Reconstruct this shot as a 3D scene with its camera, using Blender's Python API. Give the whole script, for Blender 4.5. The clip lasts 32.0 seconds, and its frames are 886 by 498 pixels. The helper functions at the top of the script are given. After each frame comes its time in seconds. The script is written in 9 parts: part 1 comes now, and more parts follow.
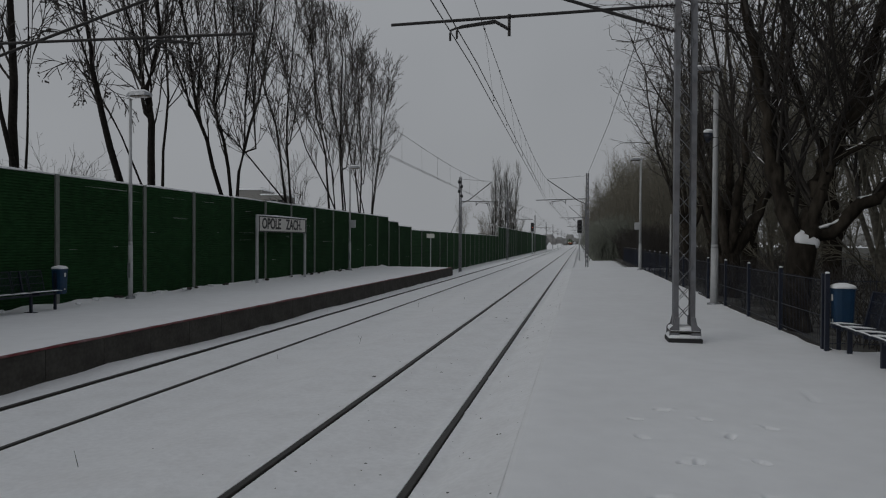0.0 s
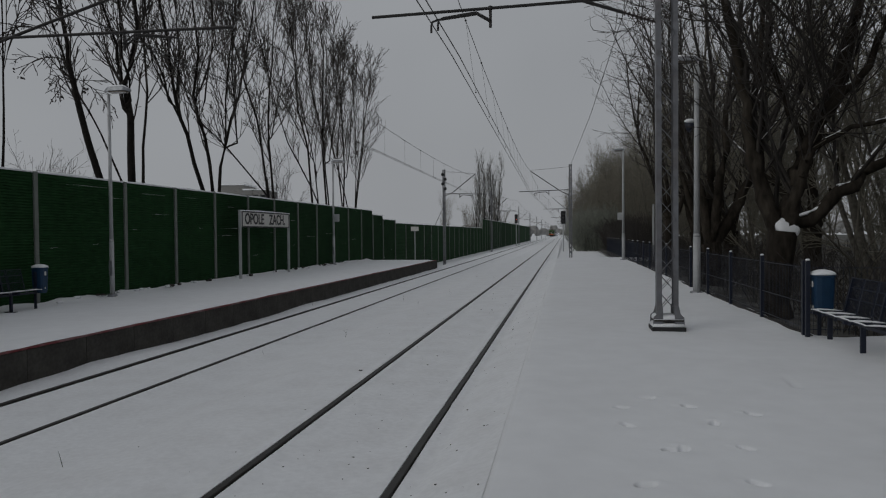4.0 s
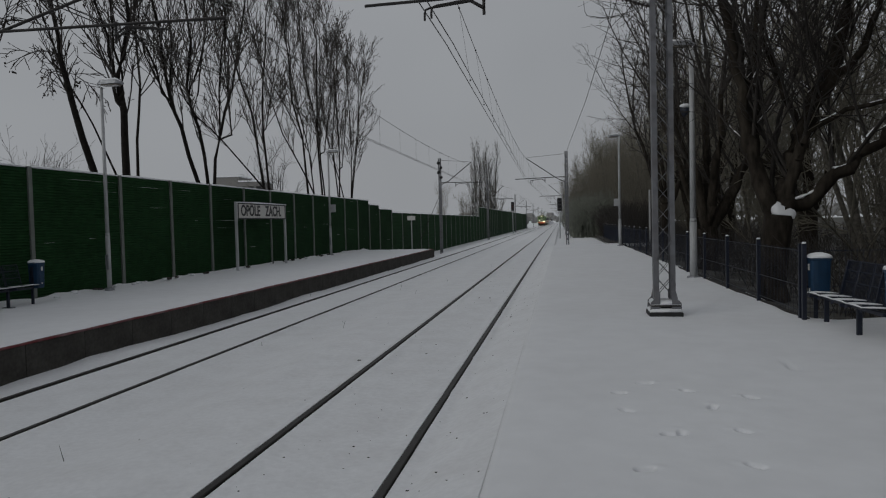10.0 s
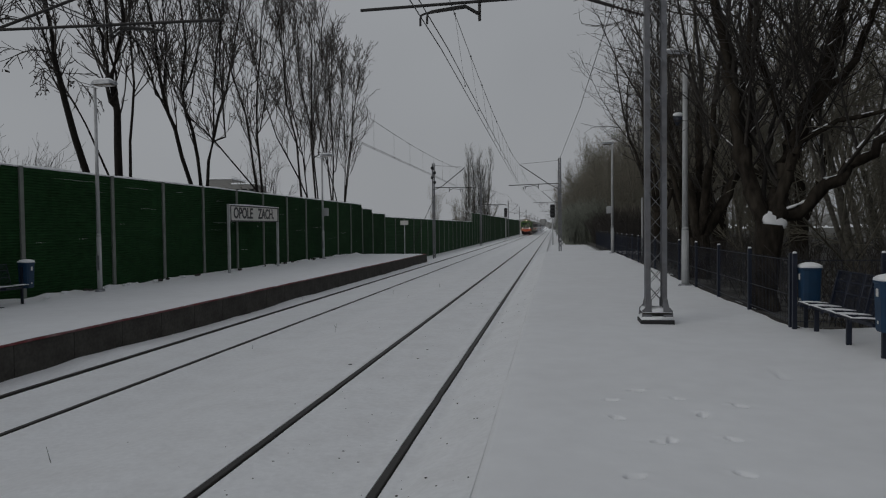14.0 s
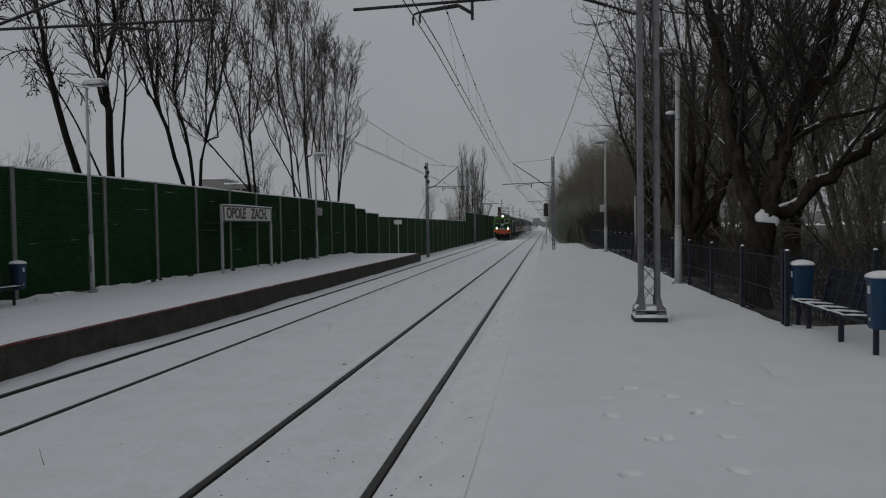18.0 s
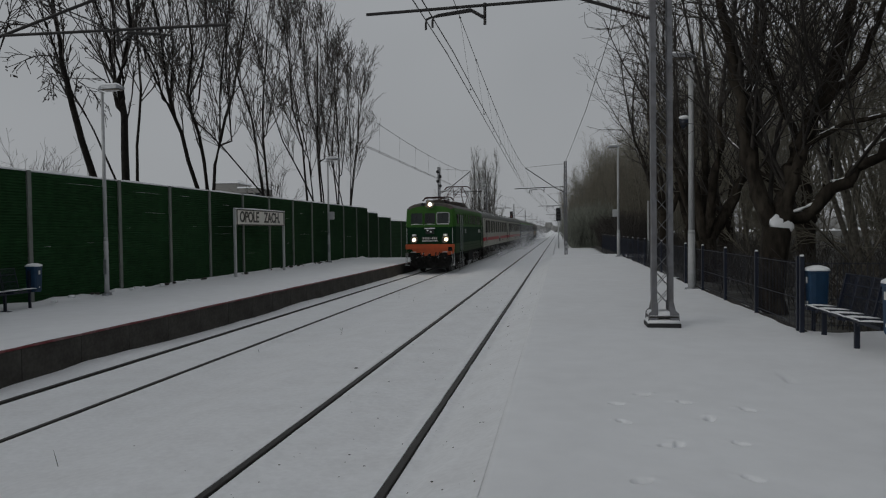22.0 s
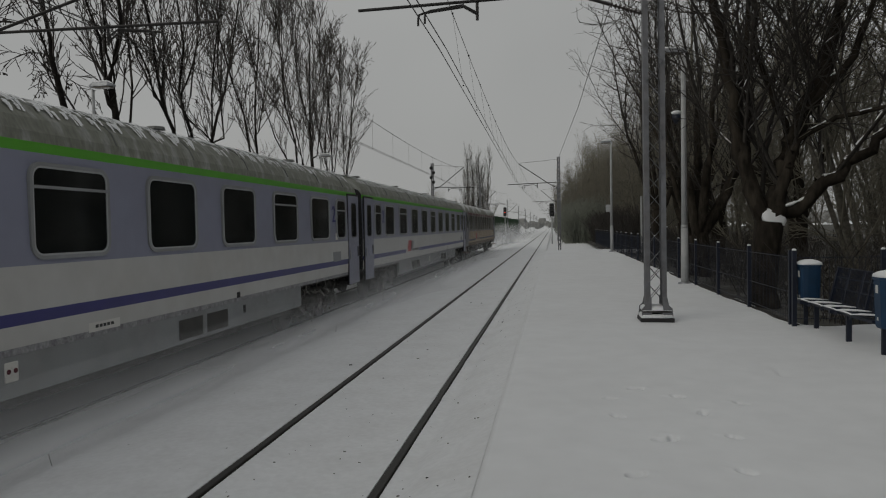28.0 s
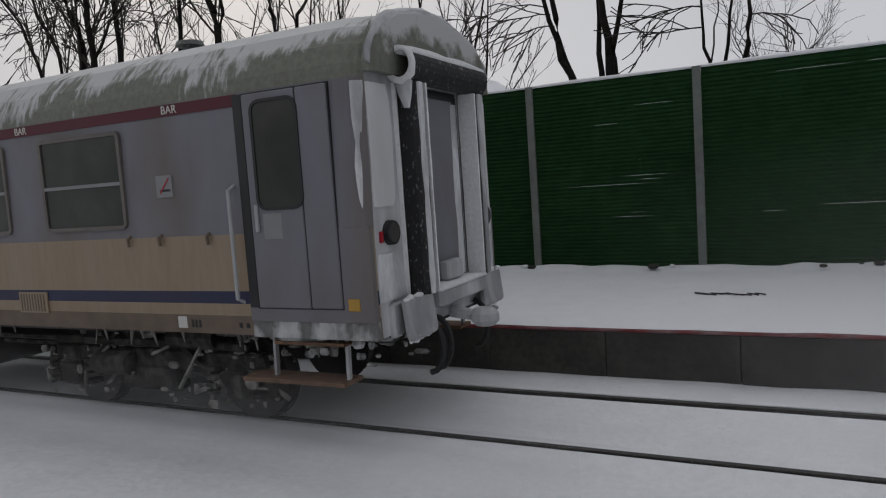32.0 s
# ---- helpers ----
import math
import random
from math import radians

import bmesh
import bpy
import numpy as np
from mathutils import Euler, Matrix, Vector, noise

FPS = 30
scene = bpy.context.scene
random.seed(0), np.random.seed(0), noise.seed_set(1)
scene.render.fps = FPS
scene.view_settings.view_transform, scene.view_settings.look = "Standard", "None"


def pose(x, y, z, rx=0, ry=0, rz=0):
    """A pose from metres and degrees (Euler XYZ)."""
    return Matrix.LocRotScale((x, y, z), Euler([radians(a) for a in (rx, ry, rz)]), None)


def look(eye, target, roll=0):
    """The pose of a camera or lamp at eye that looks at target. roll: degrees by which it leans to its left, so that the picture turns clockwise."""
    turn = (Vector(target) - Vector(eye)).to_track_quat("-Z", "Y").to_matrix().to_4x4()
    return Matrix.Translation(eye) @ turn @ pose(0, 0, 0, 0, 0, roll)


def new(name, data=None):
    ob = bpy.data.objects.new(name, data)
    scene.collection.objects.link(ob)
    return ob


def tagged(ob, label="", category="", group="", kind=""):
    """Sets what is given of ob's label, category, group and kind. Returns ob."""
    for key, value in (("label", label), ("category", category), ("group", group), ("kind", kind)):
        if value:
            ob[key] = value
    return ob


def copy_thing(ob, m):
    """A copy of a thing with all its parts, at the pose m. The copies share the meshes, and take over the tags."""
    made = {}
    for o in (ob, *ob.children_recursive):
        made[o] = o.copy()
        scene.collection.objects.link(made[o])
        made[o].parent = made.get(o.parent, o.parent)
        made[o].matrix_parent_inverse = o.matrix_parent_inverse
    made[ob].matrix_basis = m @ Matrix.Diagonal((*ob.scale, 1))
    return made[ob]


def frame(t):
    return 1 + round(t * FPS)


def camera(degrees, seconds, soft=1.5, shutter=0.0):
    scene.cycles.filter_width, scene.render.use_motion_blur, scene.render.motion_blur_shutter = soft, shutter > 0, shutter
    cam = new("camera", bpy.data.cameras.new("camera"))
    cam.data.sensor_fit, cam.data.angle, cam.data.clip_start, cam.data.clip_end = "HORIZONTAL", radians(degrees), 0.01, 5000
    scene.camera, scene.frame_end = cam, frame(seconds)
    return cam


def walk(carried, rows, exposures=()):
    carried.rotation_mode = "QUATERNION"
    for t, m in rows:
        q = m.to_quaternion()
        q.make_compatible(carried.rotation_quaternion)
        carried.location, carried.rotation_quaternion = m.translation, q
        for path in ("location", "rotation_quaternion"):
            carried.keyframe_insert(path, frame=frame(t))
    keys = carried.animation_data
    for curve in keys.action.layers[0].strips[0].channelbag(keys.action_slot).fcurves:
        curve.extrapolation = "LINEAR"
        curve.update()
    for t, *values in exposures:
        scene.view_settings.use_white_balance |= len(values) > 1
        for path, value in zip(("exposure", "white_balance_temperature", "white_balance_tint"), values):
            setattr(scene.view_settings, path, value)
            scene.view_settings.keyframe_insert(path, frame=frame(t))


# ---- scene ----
cam = camera(64.0, 32.0, soft=1.15)

# seconds, eye, then yaw to the left of the track, pitch and roll in degrees
PATH = [
    (0, 0.000, 0.000, 2.210, 10.96, -0.64, 0.29),
    (0.5, 0.000, 0.000, 2.210, 11.21, 0.72, -0.62),
    (1, 0.000, 0.000, 2.210, 10.71, -0.56, 0.07),
    (1.5, 0.000, 0.000, 2.210, 10.20, -1.09, -0.38),
    (2, 0.000, 0.000, 2.210, 10.02, -1.48, -0.28),
    (2.5, 0.000, 0.000, 2.210, 10.18, -1.00, -0.49),
    (3, 0.000, 0.000, 2.210, 9.75, -0.96, -0.48),
    (3.5, 0.000, 0.000, 2.210, 9.68, -1.13, -0.46),
    (5.5, 0.000, 0.000, 2.210, 9.78, -1.34, -0.92),
    (6, 0.000, 0.000, 2.210, 9.64, -1.67, -0.87),
    (6.5, 0.000, 0.000, 2.210, 10.00, -1.72, -0.93),
    (7, 0.000, 0.000, 2.210, 9.88, -1.89, -1.00),
    (7.5, 0.000, 0.000, 2.210, 9.92, -1.53, -1.08),
    (8, 0.000, 0.000, 2.210, 9.95, -1.67, -1.18),
    (8.5, 0.000, 0.000, 2.210, 9.65, -1.76, -1.30),
    (9, 0.000, 0.000, 2.210, 9.47, -1.95, -1.22),
    (9.5, 0.000, 0.000, 2.210, 9.60, -1.91, -1.31),
    (10, 0.000, 0.000, 2.210, 9.47, -2.14, -1.42),
    (10.5, 0.000, 0.000, 2.210, 9.60, -2.26, -1.51),
    (11, 0.000, 0.000, 2.210, 9.46, -2.70, -1.38),
    (11.5, 0.000, 0.000, 2.210, 8.92, -2.66, -1.16),
    (12, 0.000, 0.000, 2.210, 8.71, -2.65, -0.62),
    (12.5, 0.000, 0.000, 2.210, 8.64, -1.95, -0.51),
    (13, 0.000, 0.000, 2.210, 8.80, -1.15, -0.43),
    (13.5, 0.000, 0.000, 2.210, 9.04, -1.73, -0.49),
    (14, 0.000, 0.000, 2.210, 8.87, -1.74, -0.66),
    (14.5, 0.000, 0.000, 2.210, 8.82, -1.81, -0.75),
    (16.5, 0.000, 0.000, 2.210, 8.73, -1.96, -0.95),
    (17, 0.000, 0.000, 2.210, 8.53, -1.97, -0.96),
    (17.5, 0.000, 0.000, 2.210, 8.45, -1.83, -0.95),
    (18, 0.000, 0.000, 2.210, 8.37, -1.81, -0.91),
    (18.5, 0.000, 0.000, 2.210, 8.61, -1.86, -0.95),
    (19, 0.000, 0.000, 2.210, 8.73, -1.81, -0.97),
    (19.5, 0.000, 0.000, 2.210, 8.67, -1.89, -0.98),
    (20, 0.000, 0.000, 2.210, 8.82, -1.75, -1.01),
    (20.5, 0.000, 0.000, 2.210, 8.75, -1.73, -1.03),
    (21, 0.000, 0.000, 2.210, 8.97, -1.85, -0.93),
    (21.5, 0.000, 0.000, 2.210, 9.29, -1.68, -0.60),
    (22, 0.000, 0.000, 2.210, 9.33, -1.45, -0.75),
    (22.5, 0.000, 0.000, 2.210, 9.24, -1.36, -0.84),
    (23, 0.000, 0.000, 2.210, 9.20, -1.50, -0.78),
    (23.5, 0.000, 0.000, 2.210, 9.04, -1.43, -0.74),
    (24, 0.000, 0.000, 2.210, 9.15, -2.03, -1.12),
    (24.5, 0.000, 0.000, 2.210, 9.00, -2.09, -1.12),
    (25, 0.000, 0.000, 2.210, 8.83, -2.17, -0.95),
    (25.5, 0.000, 0.000, 2.210, 8.90, -2.14, -0.99),
    (27.5, 0.000, 0.000, 2.210, 8.76, -1.89, -0.99),
    (28, 0.000, 0.000, 2.210, 8.83, -1.76, -1.09),
    (28.5, 0.000, 0.000, 2.210, 8.78, -1.76, -1.13),
    (29, 0.000, 0.000, 2.210, 8.85, -1.66, -1.22),
    (29.5, 0.000, 0.000, 2.210, 8.74, -1.75, -1.34),
    (30, 0.000, 0.000, 2.210, 8.65, -1.98, -1.28),
    (30.5, 0.000, 0.000, 2.210, 8.56, -1.99, -1.26),
    (31, 0.000, 0.000, 2.210, 9.76, -2.39, -1.34),
    (31.1, -0.011, 0.000, 2.210, 11.86, -2.73, -1.17),
    (31.2, -0.035, 0.040, 2.224, 23.46, -3.51, -0.71),
    (31.3, -0.037, 0.105, 2.249, 35.06, -3.56, -0.64),
    (31.4, -0.090, 0.123, 2.274, 46.66, -3.97, -1.06),
    (31.5, -0.205, 0.103, 2.266, 58.26, -3.55, -1.76),
    (31.6, -0.350, 0.153, 2.190, 69.86, -2.48, -2.49),
    (31.7, -0.469, 0.006, 2.185, 81.46, -2.87, -2.88),
    (31.8, -0.559, -0.287, 2.188, 93.06, -3.49, -3.14),
    (31.9, -0.610, -0.668, 2.193, 104.66, -4.19, -3.38),
    (32, -0.560, -0.981, 2.220, 116.26, -5.20, -3.93),
]


def aim(x, y, z, yaw, pitch, roll):
    a, b = radians(yaw), radians(pitch)
    return look((x, y, z), (x - math.sin(a) * math.cos(b) * 2, y + math.cos(a) * math.cos(b) * 2, z + math.sin(b) * 2), roll)


walk(cam, [(r[0], aim(*r[1:])) for r in PATH], exposures=[(0, 0.0, 6450, 7), (19, 0.0, 6450, 7), (23, 0.13, 6480, 6), (24.5, 0.17, 6500, 6), (25, 0.18, 6600, 6), (28, 0.19, 6900, 5), (28.5, 0.19, 6800, 5), (29, 0.19, 6600, 5), (29.5, 0.19, 6480, 6), (30, 0.19, 6800, 5), (31, 0.20, 6880, 5), (31.5, 0.38, 6700, 7), (32, 0.64, 6520, 10)])

# ---- sky and daylight: an even winter overcast ----
SUN_EL, SUN_AZ = 25, 228
world = bpy.data.worlds.new("overcast")
scene.world = world
world.use_nodes = True
wn, wl = world.node_tree.nodes, world.node_tree.links
sky = wn.new("ShaderNodeTexSky")
sky.sky_type, sky.sun_disc = "NISHITA", False
sky.sun_elevation, sky.sun_rotation = radians(SUN_EL), radians(SUN_AZ)
sky.dust_density = 6
grey_sky = wn.new("ShaderNodeRGB")
grey_sky.outputs[0].default_value = (2.75, 2.80, 2.98, 1)
cloud_pos = wn.new("ShaderNodeTexCoord")
cloud = wn.new("ShaderNodeTexNoise")
cloud.inputs["Scale"].default_value = 2.2
cloud.inputs["Detail"].default_value = 3
cloud_ramp = wn.new("ShaderNodeMapRange")
cloud_ramp.inputs["From Min"].default_value, cloud_ramp.inputs["From Max"].default_value = 0.3, 0.7
cloud_ramp.inputs["To Min"].default_value, cloud_ramp.inputs["To Max"].default_value = 0.93, 1.06
cover = wn.new("ShaderNodeMix")
cover.data_type = "RGBA"
cover.inputs["Factor"].default_value = 0.98
# the cloud is thinner, and so brighter, towards the low sun
towards = wn.new("ShaderNodeVectorMath")
towards.operation = "DOT_PRODUCT"
towards.inputs[1].default_value = (-0.72, -0.66, 0.2)
glow = wn.new("ShaderNodeMapRange")
glow.interpolation_type = "SMOOTHSTEP"
glow.inputs["From Min"].default_value, glow.inputs["From Max"].default_value = -0.35, 1.0
glow.inputs["To Min"].default_value, glow.inputs["To Max"].default_value = 0.98, 1.12
both = wn.new("ShaderNodeMath")
both.operation = "MULTIPLY"
dim = wn.new("ShaderNodeVectorMath")
dim.operation = "SCALE"
bg = wn["Background"]
bg.inputs["Strength"].default_value = 0.108
wl.new(cloud_pos.outputs["Generated"], cloud.inputs["Vector"])
wl.new(cloud.outputs["Fac"], cloud_ramp.inputs["Value"])
wl.new(grey_sky.outputs[0], dim.inputs[0])
wl.new(cloud_pos.outputs["Generated"], towards.inputs[0])
wl.new(towards.outputs["Value"], glow.inputs["Value"])
wl.new(glow.outputs[0], both.inputs[0])
wl.new(cloud_ramp.outputs[0], both.inputs[1])
wl.new(both.outputs[0], dim.inputs["Scale"])
wl.new(sky.outputs[0], cover.inputs["A"])
wl.new(dim.outputs[0], cover.inputs["B"])
wl.new(cover.outputs["Result"], bg.inputs["Color"])
sun = new("sun", bpy.data.lights.new("sun", "SUN"))
sun.data.energy, sun.data.angle, sun.data.color = 0.5, radians(40), (1, 0.98, 0.95)
sun.matrix_world = look((0, 0, 50), (-20 * math.sin(radians(SUN_AZ)), -20 * math.cos(radians(SUN_AZ)), 50 - 20 * math.tan(radians(SUN_EL))))


# ---- materials ----
def material(name, colour, rough=0.6, metal=0.0, grain=None, amount=0.25, bump=0.0, bump_scale=None, stain=None, stain_scale=1.0, stain_amount=0.4, vary=0.0, spec=0.5, stretch=None, coat=0.0, edge=(0.42, 0.68)):
    """A surface with fine grain, larger stains and a fine relief. Scales are per metre."""
    m = bpy.data.materials.new(name)
    m.use_nodes = True
    n, l = m.node_tree.nodes, m.node_tree.links
    p = n["Principled BSDF"]
    p.inputs["Roughness"].default_value, p.inputs["Metallic"].default_value = rough, metal
    p.inputs["Specular IOR Level"].default_value = spec
    p.inputs["Coat Weight"].default_value = coat
    pos = n.new("ShaderNodeTexCoord")
    where = pos.outputs["Object"]
    if stretch:
        mp = n.new("ShaderNodeMapping")
        mp.inputs["Scale"].default_value = stretch
        l.new(where, mp.inputs["Vector"])
        where = mp.outputs[0]
    col = n.new("ShaderNodeRGB")
    col.outputs[0].default_value = (*colour, 1)
    out = col.outputs[0]

    def tex(scale, detail=4):
        t = n.new("ShaderNodeTexNoise")
        t.inputs["Scale"].default_value, t.inputs["Detail"].default_value = scale, detail
        l.new(where, t.inputs["Vector"])
        return t.outputs["Fac"]

    if stain:
        r = n.new("ShaderNodeMapRange")
        r.inputs["From Min"].default_value, r.inputs["From Max"].default_value = edge
        r.inputs["To Max"].default_value = stain_amount
        l.new(tex(stain_scale, 6), r.inputs["Value"])
        mx = n.new("ShaderNodeMix")
        mx.data_type = "RGBA"
        mx.inputs["B"].default_value = (*stain, 1)
        l.new(r.outputs[0], mx.inputs["Factor"])
        l.new(out, mx.inputs["A"])
        out = mx.outputs["Result"]
    if grain:
        r = n.new("ShaderNodeMapRange")
        r.inputs["From Min"].default_value, r.inputs["From Max"].default_value = 0.25, 0.75
        r.inputs["To Min"].default_value, r.inputs["To Max"].default_value = 1 - amount, 1 + amount
        l.new(tex(grain, 3), r.inputs["Value"])
        mul = n.new("ShaderNodeVectorMath")
        mul.operation = "SCALE"
        l.new(out, mul.inputs[0])
        l.new(r.outputs[0], mul.inputs["Scale"])
        out = mul.outputs[0]
    if vary:
        info = n.new("ShaderNodeObjectInfo")
        r = n.new("ShaderNodeMapRange")
        r.inputs["To Min"].default_value, r.inputs["To Max"].default_value = 1 - vary, 1 + vary
        l.new(info.outputs["Random"], r.inputs["Value"])
        mul = n.new("ShaderNodeVectorMath")
        mul.operation = "SCALE"
        l.new(out, mul.inputs[0])
        l.new(r.outputs[0], mul.inputs["Scale"])
        out = mul.outputs[0]
    l.new(out, p.inputs["Base Color"])
    if bump:
        b = n.new("ShaderNodeBump")
        b.inputs["Strength"].default_value, b.inputs["Distance"].default_value = min(1, bump * 10), bump
        l.new(tex(bump_scale or grain or 20, 5), b.inputs["Height"])
        l.new(b.outputs[0], p.inputs["Normal"])
    return m


def glowing(name, colour, power):
    m = bpy.data.materials.new(name)
    m.use_nodes = True
    p = m.node_tree.nodes["Principled BSDF"]
    p.inputs["Base Color"].default_value = (*colour, 1)
    p.inputs["Emission Color"].default_value = (*colour, 1)
    p.inputs["Emission Strength"].default_value = power
    return m


SNOW = material("snow", (0.80, 0.81, 0.83), 0.75, grain=3.0, amount=0.03, bump=0.02, bump_scale=6, spec=0.25, stain=(0.70, 0.70, 0.71), stain_scale=0.35, stain_amount=0.25)
BED_SNOW = material("trackside snow", (0.80, 0.81, 0.83), 0.8, grain=14.0, amount=0.05, bump=0.03, bump_scale=7, spec=0.2, stain=(0.68, 0.68, 0.69), stain_scale=1.7, stain_amount=0.35)
OLD_ICE = material("dirty ice", (0.21, 0.20, 0.185), 0.7, grain=12, amount=0.4, stain=(0.06, 0.055, 0.05), stain_scale=5, stain_amount=0.9)
CRUST = material("rime", (0.78, 0.79, 0.80), 0.85, grain=25, amount=0.1, bump=0.01, bump_scale=60, spec=0.2)
RAIL = material("rail steel", (0.032, 0.030, 0.028), 0.6, 0.4, grain=8, amount=0.3, stain=(0.05, 0.036, 0.028), stain_scale=3)
PANTO = material("dull red pantograph paint", (0.055, 0.022, 0.022), 0.65, grain=9, amount=0.3, stain=(0.03, 0.028, 0.028), stain_scale=4)
RAIL_TOP = material("rail head", (0.045, 0.043, 0.041), 0.6, 0.4, grain=5, amount=0.15)
CONCRETE = material("platform concrete", (0.062, 0.059, 0.053), 0.9, spec=0.2, grain=14, amount=0.25, bump=0.004, stain=(0.034, 0.031, 0.028), stain_scale=1.3, stain_amount=0.7, vary=0.07)
RED_EDGE = material("red edge paint", (0.15, 0.022, 0.026), 0.7, grain=8, amount=0.25, stain=(0.3, 0.28, 0.28), stain_scale=2.5)
GREEN = material("green barrier panel", (0.013, 0.045, 0.015), 0.85, spec=0.12, grain=4, amount=0.2, stain=(0.007, 0.027, 0.008), stain_scale=0.7, stain_amount=0.6, vary=0.12)
POST = material("barrier post", (0.165, 0.18, 0.165), 0.6, 0.3, grain=6, amount=0.15, stain=(0.14, 0.14, 0.13), stain_scale=2)
GALV = material("galvanised steel", (0.30, 0.31, 0.33), 0.5, 0.7, grain=9, amount=0.2, stain=(0.2, 0.2, 0.21), stain_scale=2.2)
MASTGREY = material("grey mast paint", (0.16, 0.165, 0.18), 0.55, 0.2, grain=7, amount=0.2, stain=(0.1, 0.08, 0.07), stain_scale=2.5)
WHITEPOLE = material("pale pole", (0.41, 0.42, 0.43), 0.6, 0.1, grain=6, amount=0.12, stain=(0.3, 0.3, 0.3), stain_scale=1.5)
WIRE = material("copper wire", (0.035, 0.033, 0.033), 0.6, 0.5)
INSUL = material("dark brown insulator", (0.022, 0.015, 0.014), 0.3)
BLUE = material("blue paint", (0.007, 0.034, 0.080), 0.5, spec=0.35, grain=9, amount=0.12, stain=(0.010, 0.030, 0.058), stain_scale=3, vary=0.08)
NAVY = material("dark blue fence paint", (0.006, 0.010, 0.024), 0.5, grain=9, amount=0.2, vary=0.1)
BARK = material("dark bark", (0.015, 0.013, 0.012), 0.9, spec=0.12, grain=11, amount=0.45, bump=0.03, bump_scale=14, stain=(0.030, 0.027, 0.022), stain_scale=1.6)
# bark of the thicket, made paler to stand in for distant haze
BARK_HAZED = material("grey bark paled for haze", (0.13, 0.12, 0.102), 0.9, spec=0.2, grain=11, amount=0.4, bump=0.02, bump_scale=16, stain=(0.06, 0.06, 0.045), stain_scale=1.6)
LIME_BARK = material("brown lime bark", (0.024, 0.020, 0.016), 0.9, spec=0.12, grain=9, amount=0.5, bump=0.04, bump_scale=12, stain=(0.055, 0.047, 0.037), stain_scale=2.2, stain_amount=0.6, stretch=(1, 1, 0.35))
TWIG = material("twigs", (0.036, 0.030, 0.026), 0.85, grain=4, amount=0.3)
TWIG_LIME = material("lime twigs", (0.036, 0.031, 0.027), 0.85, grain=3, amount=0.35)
# thicket, far lime and hedge colours, lightened in place of haze in the air
TWIG_HAZED = material("brown twigs paled for haze", (0.150, 0.138, 0.108), 0.85, grain=1.5, amount=0.35)
TWIG_HEDGE = material("grey-green hedge twigs paled for haze", (0.19, 0.20, 0.168), 0.85, grain=1.5, amount=0.35)
TWIG_GREY = material("grey poplar twigs with wind-blown snow", (0.15, 0.142, 0.128), 0.85, grain=1.5, amount=0.3, stain=(0.62, 0.63, 0.64), stain_scale=1.3, stain_amount=0.95, stretch=(1, 1, 0.12), edge=(0.50, 0.58))
FAR_WOOD = material("far grey woods", (0.22, 0.22, 0.215), 0.9, grain=0.5, amount=0.25)
SIGNWHITE = material("sign enamel", (0.62, 0.61, 0.58), 0.4, grain=5, amount=0.06, stain=(0.5, 0.48, 0.45), stain_scale=2.5)
BLACK = material("black paint", (0.012, 0.012, 0.014), 0.4)
SOOT = material("sooty black steel", (0.009, 0.009, 0.009), 0.9, spec=0.12, grain=10, amount=0.4, stain=(0.06, 0.058, 0.055), stain_scale=6, stain_amount=0.25)
RUBBER = material("rubber", (0.016, 0.016, 0.017), 0.7, grain=12, amount=0.2)
GLASS = material("dark window glass", (0.010, 0.012, 0.012), 0.08, spec=0.35, grain=0.8, amount=0.4)
GLASS_DUSTY = material("dusty window glass", (0.030, 0.032, 0.026), 0.32, spec=0.3, grain=2.5, amount=0.3, stain=(0.055, 0.056, 0.048), stain_scale=2.0, stain_amount=0.6)
GLASS_BROWN = material("brown-curtained window glass", (0.022, 0.013, 0.006), 0.12, spec=0.35, grain=0.5, amount=0.35)
GLASS_BLUE = material("blue-curtained window glass", (0.012, 0.017, 0.032), 0.12, spec=0.35, grain=0.5, amount=0.35)
GLASS_SKY = material("windscreen glass", (0.014, 0.020, 0.020), 0.08, spec=0.4)
GREASE = material("bogie grime", (0.022, 0.020, 0.018), 0.85, spec=0.2, grain=9, amount=0.4, stain=(0.17, 0.165, 0.155), stain_scale=4.5, stain_amount=0.3)
UNDER = material("underframe grey", (0.045, 0.044, 0.042), 0.75, grain=6, amount=0.3, stain=(0.05, 0.045, 0.04), stain_scale=1.2)
CREAM = material("pale coach paint", (0.385, 0.38, 0.33), 0.5, spec=0.35, grain=3, amount=0.06, stain=(0.29, 0.265, 0.22), stain_scale=0.9, stain_amount=0.45, stretch=(1, 1, 0.4))
RED = material("red stripe paint", (0.42, 0.012, 0.028), 0.4, grain=3, amount=0.1, stain=(0.30, 0.02, 0.03), stain_scale=1.2)
GREYROOF = material("grey coach roof", (0.115, 0.12, 0.112), 0.6, grain=9, amount=0.2, stain=(0.30, 0.31, 0.31), stain_scale=2.2, stain_amount=0.3)
ROOF_RIME = material("rimed coach roof", (0.175, 0.18, 0.150), 0.65, grain=16, amount=0.25, bump=0.008, bump_scale=14, stain=(0.42, 0.43, 0.43), stain_scale=3.2, stain_amount=0.35, stretch=(0.5, 1.3, 0.5), edge=(0.50, 0.62))
LAVENDER = material("lavender grey paint", (0.245, 0.255, 0.335), 0.4, grain=3, amount=0.05, stain=(0.2, 0.2, 0.24), stain_scale=0.8)
WHITEBAND = material("white coach paint", (0.50, 0.50, 0.49), 0.4, grain=3, amount=0.05, stain=(0.40, 0.38, 0.35), stain_scale=0.9)
BLUEBAND = material("blue stripe paint", (0.035, 0.035, 0.16), 0.4, grain=3, amount=0.1)
